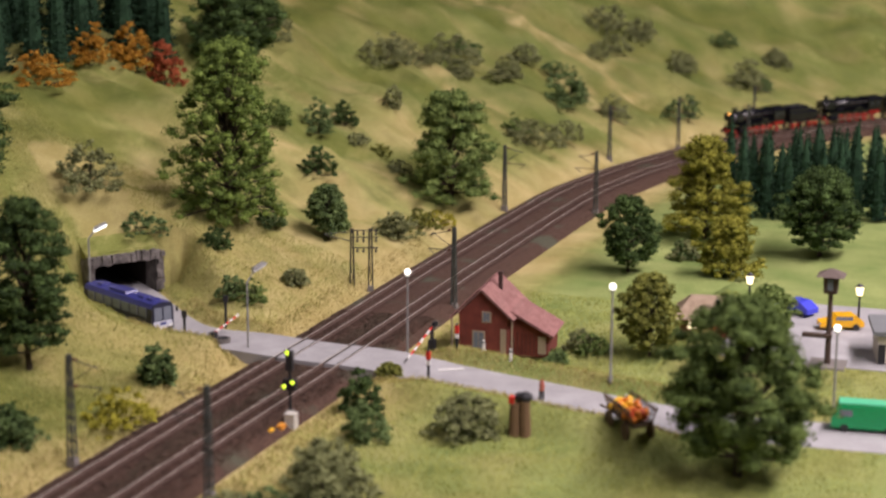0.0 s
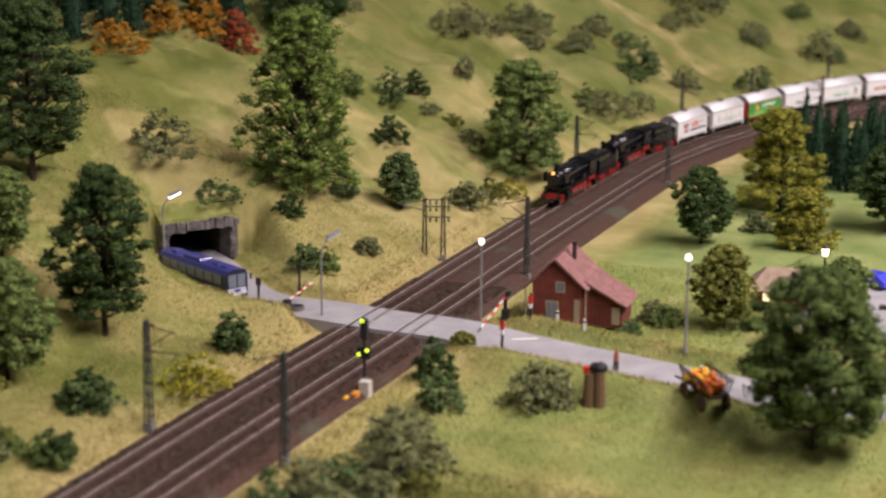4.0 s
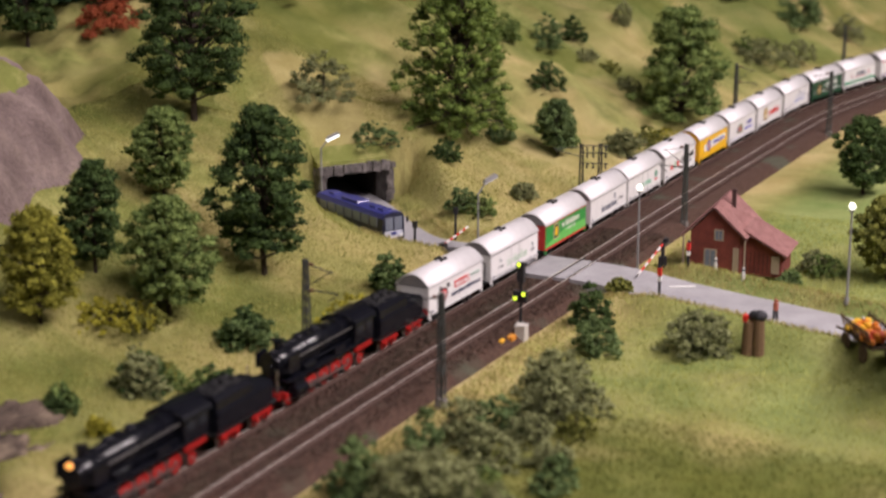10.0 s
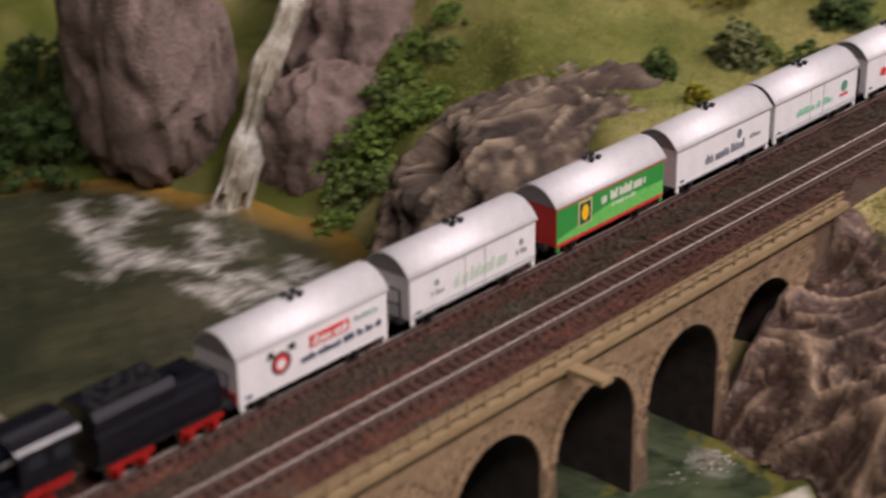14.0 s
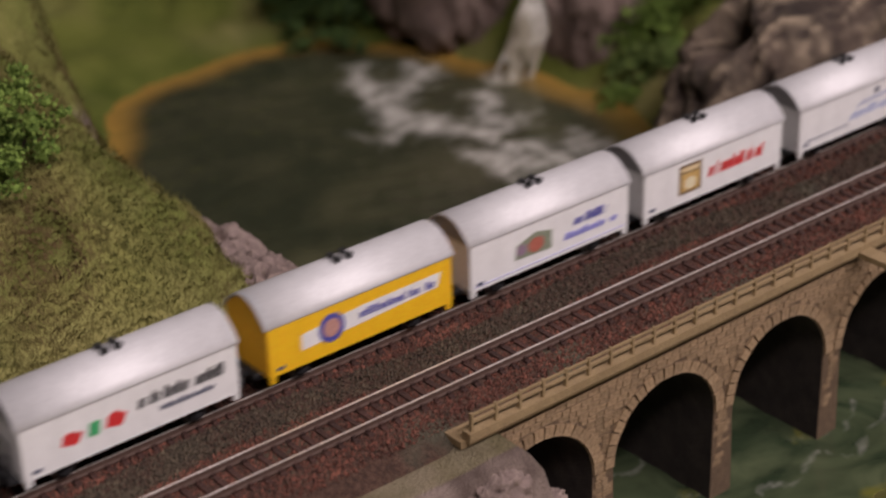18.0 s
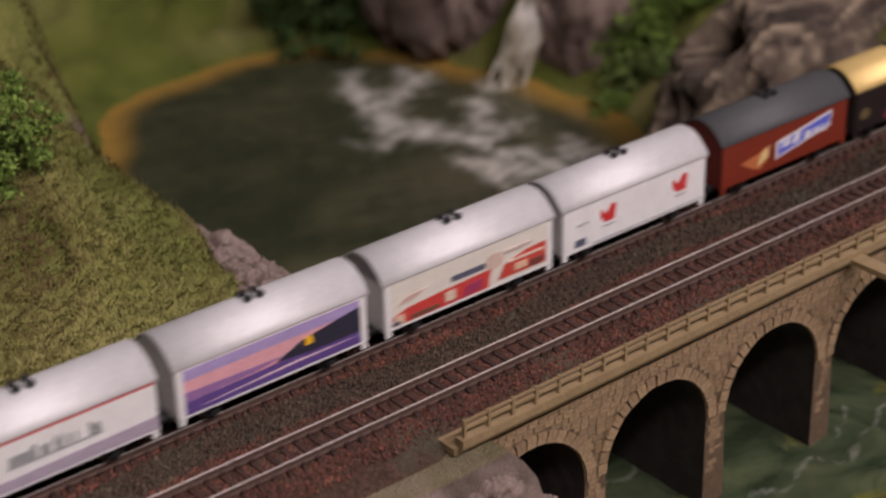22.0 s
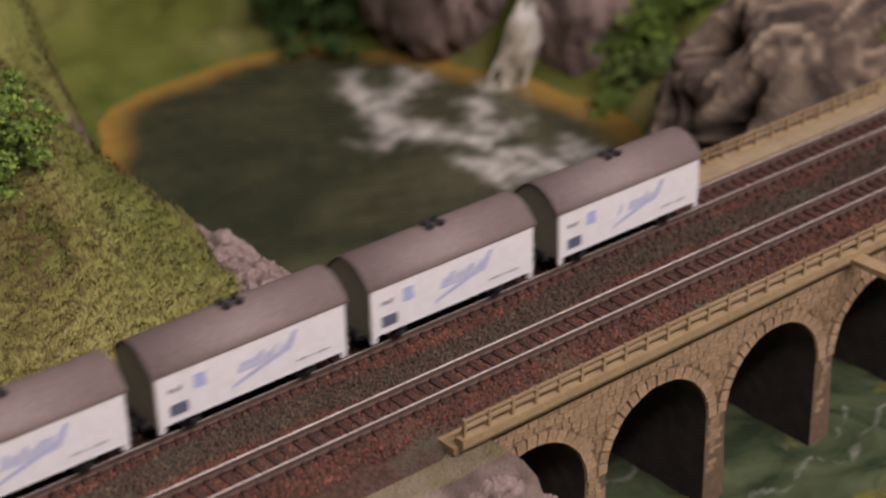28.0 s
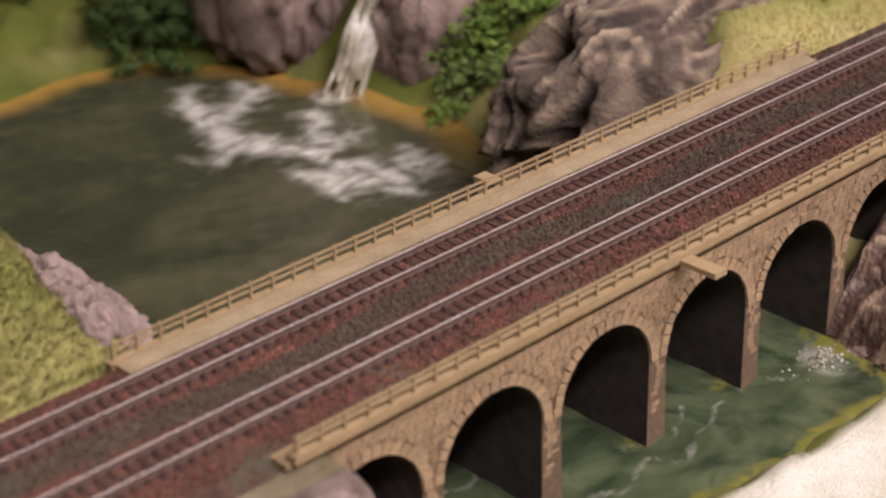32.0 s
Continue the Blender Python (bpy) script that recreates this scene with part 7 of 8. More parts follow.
def lattice_tower(x, y, h):
    t = thing("catenary_mast", at(x, y, float(land(x, y)), -70), "wide dark lattice catenary mast beside the track", "catenary mast", "catenary masts")
    for sx in (-1, 1):
        Geo().box(sx * 6.0, 0, 0.3, 4.5, 4.5, 4.5, taper=0.8).object("foot", CONCRETE, t)
        for e in (-1.4, 1.4):
            Geo().tube((sx * 6.0 + e, 0, 2), (sx * 6.0 + e * 0.55, 0, h), 0.55, n=6).object("leg", FRAME_MAT, t)
        for k in range(8):
            a, b = 4 + (h - 5) * k / 8, 4 + (h - 5) * (k + 1) / 8
            Geo().tube((sx * 6.0 - 1.2, 0, b), (sx * 6.0 + 1.2, 0, b), 0.3, n=5).object("rung", FRAME_MAT, t)
            Geo().tube((sx * 6.0 + (1.2 if k % 2 else -1.2), 0, a), (sx * 6.0 - (1.0 if k % 2 else -1.0), 0, b), 0.25, n=5).object("lattice_bar", FRAME_MAT, t)
    for z in (h - 1.5, h - 6, h - 13):
        Geo().tube((-7.5, 0, z), (11, 0, z), 0.4, n=6).object("crossbeam", FRAME_MAT, t)
        for x in (-2.5, 1.5, 9.5):
            Geo().tube((x, 0, z), (x, 0, z - 2.6), 0.45, n=6).ball((x, 0, z - 2.4), 0.9, n=8, m=6).object("insulator", FRAME_MAT, t)
    Geo().tube((-5, 0, h - 2), (-24, 0, h - 4), 0.3, n=6).tube((-5, 0, h - 9), (-24, 0, h - 4), 0.3, n=6).object("bracket", MAST, t)


lattice_tower(866, 53, 41)
mast(1156, 42, 52, -1, True)
mast(1163, -31, 50, 1, True)
mast(1400, 14, 50, -1, True)
mast(1480, -100, 50, 1, True)
mast(1500, -30, 50, -1, True)
mast(1616, -84, 50, -1, True)

# ---- signal ----
SIGNAL_LIGHT = glow("lit_yellow_green_lens", (0.75, 1.0, 0.05), 1.6)


def light_signal():
    t = thing("light_signal", at(599, -11, -5), "black colour-light signal with lit yellow-green lamps", "signal")
    Geo().box(0, 0, 1, 4, 4, 3).object("foot", CONCRETE, t)
    Geo().tube((0, 0, 2), (0, 0, 26), 0.8, n=8).object("mast", DARK_IRON, t)
    Geo().box(0, 0, 28.5, 3.0, 3.6, 10, taper=0.96).object("main_head", DARK_IRON, t)
    Geo().box(0, 0, 16, 3.2, 6.8, 5.5).object("distant_head", DARK_IRON, t)
    for y, z in ((0.3, 33.0), (-2.4, 17.8), (2.2, 15.2)):
        Geo().tube((-1.6, y, z), (-2.6, y, z), 1.5, 1.6, n=12).object("hood", DARK_IRON, t)
        Geo().ball((-2.3, y, z), 1.15, n=12, m=6).object("lens", SIGNAL_LIGHT, t, "lit yellow-green lens")


light_signal()
for x, y, sx, sy, sz, name, mat, label in (
        (569, -13, 4.5, 3, 3.4, "switch_box", plain_cache("yellow_box", (0.75, 0.42, 0.03)), "small yellow trackside box"),
        (578, -15, 6, 3, 3.2, "switch_box", plain_cache("orange_box", (0.6, 0.25, 0.03)), "small orange trackside box"),
        (586, -17, 5.5, 5.5, 7, "cable_cabinet", plain_cache("grey_box", (0.5, 0.48, 0.44)), "pale grey trackside cable cabinet")):
    b = thing(name, at(x, y, float(land(x, y)) + 1.5), label, "trackside box", "trackside boxes")
    Geo().box(0, 0, sz / 2 - 1.5, sx, sy, sz + 1, taper=0.92).object("housing", mat, b)
    Geo().box(0, 0, sz - 0.8, sx * 1.05, sy * 1.08, 0.7, taper=0.9).object("lid", mat, b)

# ---- crossing barriers and signs ----
RED_PAINT, WHITE_PAINT = plain("red_barrier_paint", (0.6, 0.03, 0.02), 0.5), plain("white_barrier_paint", (0.75, 0.74, 0.72), 0.5)


def barrier(x, y, rz, lift, length):
    t = thing("level_crossing_barrier", at(x, y, -2.5, rz), "red and white level crossing barrier, half lowered", "barrier", "barriers")
    Geo().box(0, 0, 3, 4.4, 4.0, 8, taper=0.85).object("drive_box", DARK_IRON, t)
    up = 6 if lift > 0 else 14
    Geo().box(0, 0, up / 2 + 1, 1.6, 1.6, up).object("stand", DARK_IRON, t)
    c, s = math.cos(math.radians(lift)), math.sin(math.radians(lift))
    for k in range(8):
        a, b = length * k / 8, length * (k + 1) / 8
        Geo().tube((a * c, 0, up + a * s), (b * c, 0, up + b * s), 0.55, n=8).object("arm_section", WHITE_PAINT if k % 2 else RED_PAINT, t)
    Geo().box(-4 * c, 0, up - 4 * s, 4, 2.0, 2.6).object("counterweight", DARK_IRON, t)


barrier(727, -43, 176, -15, 36)
barrier(700, 80, -12, 14, 25)


def warning_post(x, y, h, top):
    t = thing("crossing_sign", at(x, y, -3), "red and white level crossing sign post", "sign post", "crossing signs")
    Geo().tube((0, 0, -1), (0, 0, h), 0.8, n=8).object("post", DARK_IRON, t)
    if top:
        Geo().box(0, 0, h - 2.5, 1.8, 2.2, 4.2).object("red_plate", RED_PAINT, t)
        Geo().box(0, 0, h - 6.4, 1.7, 1.8, 2.4).object("white_band", WHITE_PAINT, t)
        Geo().tube((0, 0, h), (0, 0, h + 1.2), 0.9, 0.3, n=8).object("cap", DARK_IRON, t)
    else:
        Geo().box(0, 0, h, 1.6, 2.6, 4).object("lamp_box", DARK_IRON, t)


warning_post(671, -60, 17, 1)
warning_post(717, -61, 20, 1)
warning_post(732, 87, 19, 0)
warning_post(702, 99, 16, 0)
for x, y in ((704, -96), (719, -76), (661, -170)):
    t = thing("marker_post", at(x, y, float(land(x, y))), "short white roadside marker post", "marker post", "marker posts")
    Geo().box(0, 0, 2.5, 1.5, 1.5, 7, taper=0.85).object("post", WHITE_PAINT, t)
    Geo().box(0, 0, 4.8, 1.6, 1.6, 1.1).object("black_band", DARK_IRON, t)
t = thing("trough", at(700, 74, -2.4, 20), "small grey round trough beside the barrier", "trough")
Geo().tube((0, 0, 0), (0, 0, 4), 4.2, 4.6, n=16).object("tub", CONCRETE, t)
Geo().tube((0, 0, 4), (0, 0, 4.3), 3.6, n=16).object("soil", DARK_IRON, t)

# ---- coach ----
COACH_BLUE = plain("blue_coach_paint", (0.03, 0.035, 0.19), 0.42, 0, 300, 0.2, 0.1)
COACH_DARK = plain("dark_coach_side", (0.02, 0.022, 0.045), 0.4)
COACH_PANE = plain("coach_window", (0.16, 0.18, 0.22), 0.1)


def coach():
    t = thing("coach", at(722, 146, -1.6, math.degrees(math.atan2(-57, -31))), "dark blue touring coach on the road at the tunnel", "bus")
    ln, wd = 72, 15.6
    prof = [(-wd / 2, 3.2), (-wd / 2, 9.5), (-wd / 2 + 0.2, 16.5), (-wd / 2 + 1.6, 19.0), (0, 19.8), (wd / 2 - 1.6, 19.0), (wd / 2 - 0.2, 16.5), (wd / 2, 9.5), (wd / 2, 3.2)]
    g = Geo().loft(prof, -ln / 2, ln / 2)
    g.i = [0 if 1 < k < 7 else 1 for k in range(len(g.f))]
    g.object("body", [COACH_BLUE, COACH_DARK], t)
    for sy in (-1, 1):
        for k in range(7):
            Geo().box(-ln / 2 + 8.6 + 9.1 * k, sy * (wd / 2 + 0.02), 13.6, 7.2, 0.5, 5.6).object("side_window", COACH_PANE, t)
        Geo().box(0, sy * (wd / 2 + 0.05), 6.0, 30, 0.3, 1.4).object("stripe", WHITE_PAINT, t)
        for x in (-20, 21):
            Geo().tube((x, sy * 5.6, 3.2), (x, sy * 7.9, 3.2), 3.2, n=16).tube((x, sy * 7.9, 3.2), (x, sy * 8.05, 3.2), 1.7, n=10).object("wheel", FRAME_MAT, t)
        Geo().box(ln / 2 + 0.3, sy * 5.2, 5.6, 0.6, 2.6, 1.6).object("headlight", plain_cache("pale_headlight", (0.7, 0.7, 0.68), 0.2), t)
        Geo().box(ln / 2 + 2, sy * 8.6, 15, 0.6, 1.2, 3.2).object("mirror", FRAME_MAT, t)
    Geo().box(ln / 2 + 0.2, 0, 13.0, 0.6, 13.4, 7.6).object("windscreen", COACH_PANE, t)
    for y in (-6.4, 0, 6.4):
        Geo().box(ln / 2 + 0.5, y, 13.0, 0.5, 0.8, 7.8).object("pillar", COACH_DARK, t)
    Geo().box(ln / 2 + 0.2, 0, 6.8, 0.5, 12.6, 3.6).object("front_panel", plain_cache("pale_front_panel", (0.5, 0.52, 0.6), 0.4), t)
    Geo().box(ln / 2 + 0.45, 0, 4.4, 0.4, 4.5, 1.1).object("number_plate", WHITE_PAINT, t)
    Geo().box(ln / 2 + 0.5, 0, 7.2, 0.3, 4.0, 1.6).object("badge", COACH_BLUE, t)
    Geo().box(-4, 0, 20.2, 18, 9, 1.2, taper=0.9).object("roof_unit", COACH_BLUE, t)
    for x in (-26, 18, 27):
        Geo().box(x, 0, 20.1, 6, 6, 0.8, taper=0.9).object("roof_hatch", COACH_BLUE, t)


coach()

# ---- crossing keeper's house ----
BRICK = surface("red_plank_wall", [(0.12, 0.025, 0.017), (0.2, 0.045, 0.03)], 180, 0.85, 0, 0.4, fine=1400)
ROOF_TILE = surface("faded_red_roof", [(0.2, 0.085, 0.08), (0.32, 0.165, 0.15)], 200, 0.8, 0, 0.4, per_piece=0.1)
TRIM = plain("dull_trim", (0.32, 0.25, 0.18), 0.7)


def keepers_house():
    t = thing("house", at(736, -56, -3.0, 4), "small dark red wooden crossing keeper's house with a faded red roof", "house")
    dep, wid, eave, ridge_y, ridge = 40, 28, 22, -13, 36
    g = Geo()
    g.add([(0, 0, -3), (0, -wid, -3), (dep, -wid, -3), (dep, 0, -3), (0, 0, eave), (0, -wid, eave), (dep, -wid, eave), (dep, 0, eave), (0, ridge_y, ridge - 1), (dep, ridge_y, ridge - 1)],
          [(0, 4, 8, 5, 1), (3, 2, 6, 9, 7), (1, 5, 6, 2), (0, 3, 7, 4), (4, 7, 9, 8), (5, 8, 9, 6)])
    g.object("wall", BRICK, t)
    # annex
    a = Geo()
    a.add([(8, -wid, -3), (8, -wid - 22, -3), (dep - 4, -wid - 22, -3), (dep - 4, -wid, -3), (8, -wid, 20.5), (8, -wid - 22, 10), (dep - 4, -wid - 22, 10), (dep - 4, -wid, 20.5)],
          [(0, 4, 5, 1), (1, 5, 6, 2), (2, 6, 7, 3), (4, 7, 6, 5)])
    a.object("annex_wall", BRICK, t)

    def roof_plane(p0, p1, q1, q0, th=0.9):
        v = [Vector(p) for p in (p0, p1, q1, q0)]
        n = (v[1] - v[0]).cross(v[3] - v[0]).normalized() * th
        if n.z < 0:
            n = -n
        return Geo().add([*v, *(p + n for p in v)], [(3, 2, 1, 0), (4, 5, 6, 7), (0, 1, 5, 4), (1, 2, 6, 5), (2, 3, 7, 6), (3, 0, 4, 7)])

    planes = [((-3, ridge_y, ridge), (dep + 3, ridge_y, ridge), (dep + 3, 4, eave - 3.6), (-3, 4, eave - 3.6)),
              ((-3, ridge_y, ridge), (dep + 3, ridge_y, ridge), (dep + 3, -wid - 3.5, eave - 2.8), (-3, -wid - 3.5, eave - 2.8)),
              ((4.5, -wid + 1, eave + 1.2), (dep - 1, -wid + 1, eave + 1.2), (dep - 1, -wid - 25, 9.2), (4.5, -wid - 25, 9.2))]
    for p in planes:
        r = roof_plane(*p).object("roof", ROOF_TILE, t)
        # tile courses on the slope
        a0, a1, b1, b0 = (Vector(q) for q in p)
        rows = 9
        n = (a1 - a0).cross(b0 - a0).normalized()
        n = -n if n.z < 0 else n
        for k in range(rows):
            f0, f1 = k / rows, (k + 1.12) / rows
            q = [a0.lerp(b0, f0), a1.lerp(b1, f0), a1.lerp(b1, min(1, f1)), a0.lerp(b0, min(1, f1))]
            c = Geo()
            top = [q[0] + n * 1.0, q[1] + n * 1.0, q[2] + n * 1.45, q[3] + n * 1.45]
            c.add([*q, *top], [(4, 5, 6, 7), (2, 3, 7, 6), (0, 1, 5, 4), (1, 2, 6, 5), (3, 0, 4, 7)])
            c.object("tile_course", ROOF_TILE, r)
    Geo().box(22, ridge_y - 6, ridge + 0.5, 2.2, 2.2, 10).box(22, ridge_y - 6, ridge + 5.6, 3.0, 3.0, 1).object("chimney", plain_cache("sooty_brick", (0.06, 0.03, 0.028), 0.9), t)

    def window(y, z, w, h, x=0.0):
        o = Geo().box(x - 0.25, y, z, 0.5, w + 1.4, h + 1.4).object("window", TRIM, t)
        for k in (-1, 1):
            Geo().box(x - 0.55, y + k * w / 4, z, 0.3, w / 2 - 0.4, h).object("pane", COACH_PANE, o)

    window(-16, 20.5, 4.0, 5.0)
    window(-11.5, 7, 6.0, 9.0)
    Geo().box(-0.3, -wid + 2.2, 6, 0.6, 3.2, 16).object("door", TRIM, t, "pale wooden door")
    for k in range(8):
        Geo().box(7.8, -wid - 2 - 2.4 * k, 4.5, 0.4, 0.25, 12).object("plank_joint", plain_cache("dark_joint", (0.05, 0.015, 0.01), 0.9), t)
    Geo().box(7.6, -wid - 18.5, 4, 0.5, 4.5, 10).object("annex_door", TRIM, t)
    for y in (3.4, -wid - 3.2):
        Geo().tube((-2.6, y, eave - 3), (-2.6, y, -2), 0.5, n=6).object("downpipe", TRIM, t)


keepers_house()


def hut():
    t = thing("hut", at(822, -184, -3, 8), "small wooden hut with a pale brown hipped roof", "hut")
    Geo().box(0, 0, 6, 30, 34, 14).object("wall", plain_cache("brown_plank", (0.16, 0.055, 0.025), 0.8), t)
    v = [(-19, -21, 12), (19, -21, 12), (19, 21, 12), (-19, 21, 12), (-3, -12, 22), (3, -12, 22), (3, 12, 22), (-3, 12, 22)]
    Geo().add(v, [(3, 2, 1, 0), (4, 5, 6, 7), (0, 1, 5, 4), (1, 2, 6, 5), (2, 3, 7, 6), (3, 0, 4, 7)]).object("roof", surface("pale_brown_shingle", [(0.26, 0.19, 0.13), (0.38, 0.29, 0.21)], 200, 0.9, 0, 0.5), t)
    Geo().box(-8, -4, 19, 2, 2, 6).object("chimney", DARK_IRON, t)
    Geo().box(-15.2, 0, 6, 0.5, 6, 11).object("door", plain_cache("orange_door", (0.5, 0.16, 0.03)), t)
    for y in (-10, 10):
        Geo().box(-15.2, y, 8, 0.5, 5, 4.5).object("window", LAMP_WARM if y > 0 else COACH_PANE, t)


hut()


def tower_sign():
    t = thing("lantern_house", at(771, -258, -3), "brown wooden lantern house on a tall post", "lantern house")
    Geo().box(0, 0, 0.5, 22, 22, 3, taper=0.9).object("round_kerb", CONCRETE, t)
    Geo().tube((0, 0, 1), (0, 0, 42), 1.8, 1.3, n=10).object("post", plain_cache("brown_post", (0.07, 0.045, 0.035), 0.8), t)
    Geo().box(0, 0, 47, 7, 7, 10, taper=1.15).object("body", plain_cache("brown_post", (0.07, 0.045, 0.035), 0.8), t)
    Geo().box(-3.8, 0, 47, 0.5, 3, 6).object("window", COACH_PANE, t)
    Geo().box(0, 0, 53.6, 15, 15, 3.6, taper=0.15).object("roof", plain_cache("grey_brown_roof", (0.12, 0.09, 0.08), 0.8), t)
    Geo().box(-2, 6, 18, 4, 16, 2).object("shelf", plain_cache("brown_post", (0.07, 0.045, 0.035), 0.8), t)


tower_sign()


def kiosk():
    t = thing("kiosk", at(800, -296, -2, 10), "small pale kiosk with a flat grey roof", "kiosk")
    Geo().box(0, 0, 8, 34, 30, 18).object("wall", plain_cache("cream_wall", (0.62, 0.57, 0.5), 0.8), t)
    Geo().box(0, 0, 18, 40, 36, 2.6).object("roof", plain_cache("grey_flat_roof", (0.16, 0.17, 0.18), 0.8), t)
    for y in (-7, 6):
        Geo().box(-17.2, y, 9, 0.5, 6, 5).object("window", COACH_PANE, t)
    Geo().box(-17.2, 13, 6, 0.5, 4, 11).object("door", DARK_IRON, t)


kiosk()


def car(x, y, rz, rgb, label, van=False):
    t = thing("van" if van else "car", at(x, y, -1.7, rz), label, "van" if van else "car")
    p = plain_cache("car_%d" % int(x), rgb, 0.25)
    ln, wd = (34, 12.5) if van else (26, 10.8)
    if van:
        prof = [(ln / 2, 2), (ln / 2, 6), (ln / 2 - 3, 13), (-ln / 2, 13.5), (-ln / 2, 2)]
    else:
        prof = [(ln / 2, 2), (ln / 2, 4.6), (ln / 2 - 6, 5.8), (ln / 2 - 10, 9.0), (-ln / 2 + 6, 9.0), (-ln / 2 + 1, 5.8), (-ln / 2, 5), (-ln / 2, 2)]
    n = len(prof)
    g = Geo()
    g.add([(a, -wd / 2, b) for a, b in prof] + [(a, wd / 2, b) for a, b in prof], [tuple(range(n)), tuple(reversed(range(n, 2 * n)))] + [(k, n + k, n + (k + 1) % n, (k + 1) % n) for k in range(n)])
    g.object("body", p, t)
    for sx in (-1, 1):
        for sy in (-1, 1):
            Geo().tube((sx * ln * 0.31, sy * (wd / 2 - 1.6), 2), (sx * ln * 0.31, sy * (wd / 2 + 0.15), 2), 2.0, n=14).object("wheel", FRAME_MAT, t)
    for sy in (-1, 1):
        if van:
            Geo().box(ln / 2 - 7, sy * (wd / 2 + 0.05), 9.6, 6, 0.3, 3.2).object("side_window", COACH_PANE, t)
        else:
            Geo().box(-1, sy * (wd / 2 + 0.02), 7.3, 10, 0.3, 2.0).object("side_window", COACH_PANE, t)
        Geo().box(ln / 2 + 0.1, sy * wd * 0.34, 3.9, 0.4, 1.6, 1.2).object("headlight", plain_cache("pale_headlight", (0.7, 0.7, 0.68), 0.2), t)
    if van:
        Geo().box(0, 0, 14.0, ln * 0.8, wd * 0.8, 0.5).object("roof", plain_cache("pale_green_roof", (0.1, 0.5, 0.28), 0.4), t)


car(660, -290, 95, (0.01, 0.3, 0.1), "green delivery van parked on the road", True)
car(640, -325, 95, (0.5, 0.02, 0.03), "red car on the road")
car(880, -226, 60, (0.05, 0.06, 0.6), "blue car parked on the car park")
car(852, -256, 110, (0.85, 0.45, 0.02), "yellow car parked on the car park")


# ---- field things ----
WOOD = surface("weathered_wood", [(0.06, 0.035, 0.02), (0.15, 0.095, 0.055)], 400, 0.9, 0, 0.6)


def wood_post():
    x, y = 612, -128
    t = thing("wooden_stack", at(x, y, float(land(x, y))), "brown upright wooden stack with black and red top on the field", "wooden stack")
    for k, (dx, dy, h) in enumerate(((-1.5, 2.5, 16), (1.5, 0, 17), (-1, -2.8, 17.5), (1.8, 3.6, 15))):
        Geo().tube((dx, dy, -2), (dx * 0.9, dy * 0.9, h), 3.1, 2.6, n=9).object("log", plain_cache("pale_log", (0.15, 0.09, 0.045), 0.9), t)
    Geo().ball((0, -2.6, 19.2), 3.6, n=10, m=7, squash=0.8).ball((1, 0.6, 18.6), 2.8, n=9, m=6).object("black_sack", plain_cache("black_sack", (0.02, 0.02, 0.025), 0.7), t)
    Geo().box(-1, 4.2, 17.6, 3, 2.4, 3.4).object("red_box", RED_PAINT, t)


wood_post()


def cart():
    x, y = 610, -183
    t = thing("hay_cart", at(x, y, float(land(x, y)), 36), "wooden ladder cart heaped with orange and yellow pumpkins", "cart")
    Geo().box(0, 0, 6.0, 30, 9, 1.2).object("bed", WOOD, t)
    for sy in (-1, 1):
        for z in (7.5, 13.5):
            Geo().tube((-16, sy * (4.6 + (z - 7) * 0.35), z), (16, sy * (4.6 + (z - 7) * 0.35), z), 0.5, n=6).object("rail", WOOD, t)
        for k in range(9):
            xx = -15 + 3.75 * k
            Geo().tube((xx, sy * 4.4, 6), (xx, sy * 7.4, 15), 0.45, n=5).object("stake", WOOD, t)
        for xx in (-10, 10):
            r = 4.4
            Geo().tube((xx, sy * 6.0, 2.6), (xx, sy * 7.0, 2.6), r, n=16).object("wheel", WOOD, t)
    Geo().tube((15, 0, 4), (36, 0, 1.5), 0.6, n=6).object("drawbar", WOOD, t)
    fruit = [plain_cache("orange_fruit", (0.75, 0.22, 0.02)), plain_cache("yellow_fruit", (0.85, 0.5, 0.03)), plain_cache("red_fruit", (0.62, 0.07, 0.02))]
    r = random.Random(9)
    for k in range(46):
        xx = r.uniform(-13, 13)
        m = fruit[1] if (xx > 2 and r.random() < 0.6) else fruit[2] if (xx < -5 and r.random() < 0.5) else fruit[0]
        Geo().ball((xx, r.uniform(-4.6, 4.6), r.uniform(8.5, 13.5)), r.uniform(1.6, 2.4), n=8, m=6, squash=0.85).object("pumpkin", m, t)


cart()


def figurine(x, y, h, low, high, label):
    """A plain toy figure in one mesh."""
    g = Geo()
    g.tube((0, -0.9, 0), (0, -0.6, h * 0.48), 0.7, 0.8, n=6, mat=0).tube((0, 0.9, 0), (0, 0.6, h * 0.48), 0.7, 0.8, n=6, mat=0)
    g.tube((0, 0, h * 0.46), (0, 0, h * 0.82), 1.4, 1.5, n=8, mat=1).ball((0, 0, h * 0.92), 1.1, n=8, m=6, mat=1)
    ob = g.object("figurine", [plain_cache("toy_%s" % low[0], low[1]), plain_cache("toy_%s" % high[0], high[1])])
    ob.matrix_world = at(x, y, float(land(x, y)) + 0.8)
    tagged(ob, label, "figurine", "figurines")


figurine(655, -127, 10.5, ("grey", (0.06, 0.06, 0.07)), ("rust", (0.4, 0.12, 0.08)), "tiny plain toy figure in rust red on the road")
figurine(742, -57, 10.5, ("grey", (0.06, 0.06, 0.07)), ("navy", (0.05, 0.08, 0.3)), "tiny plain toy figure in blue beside the house")


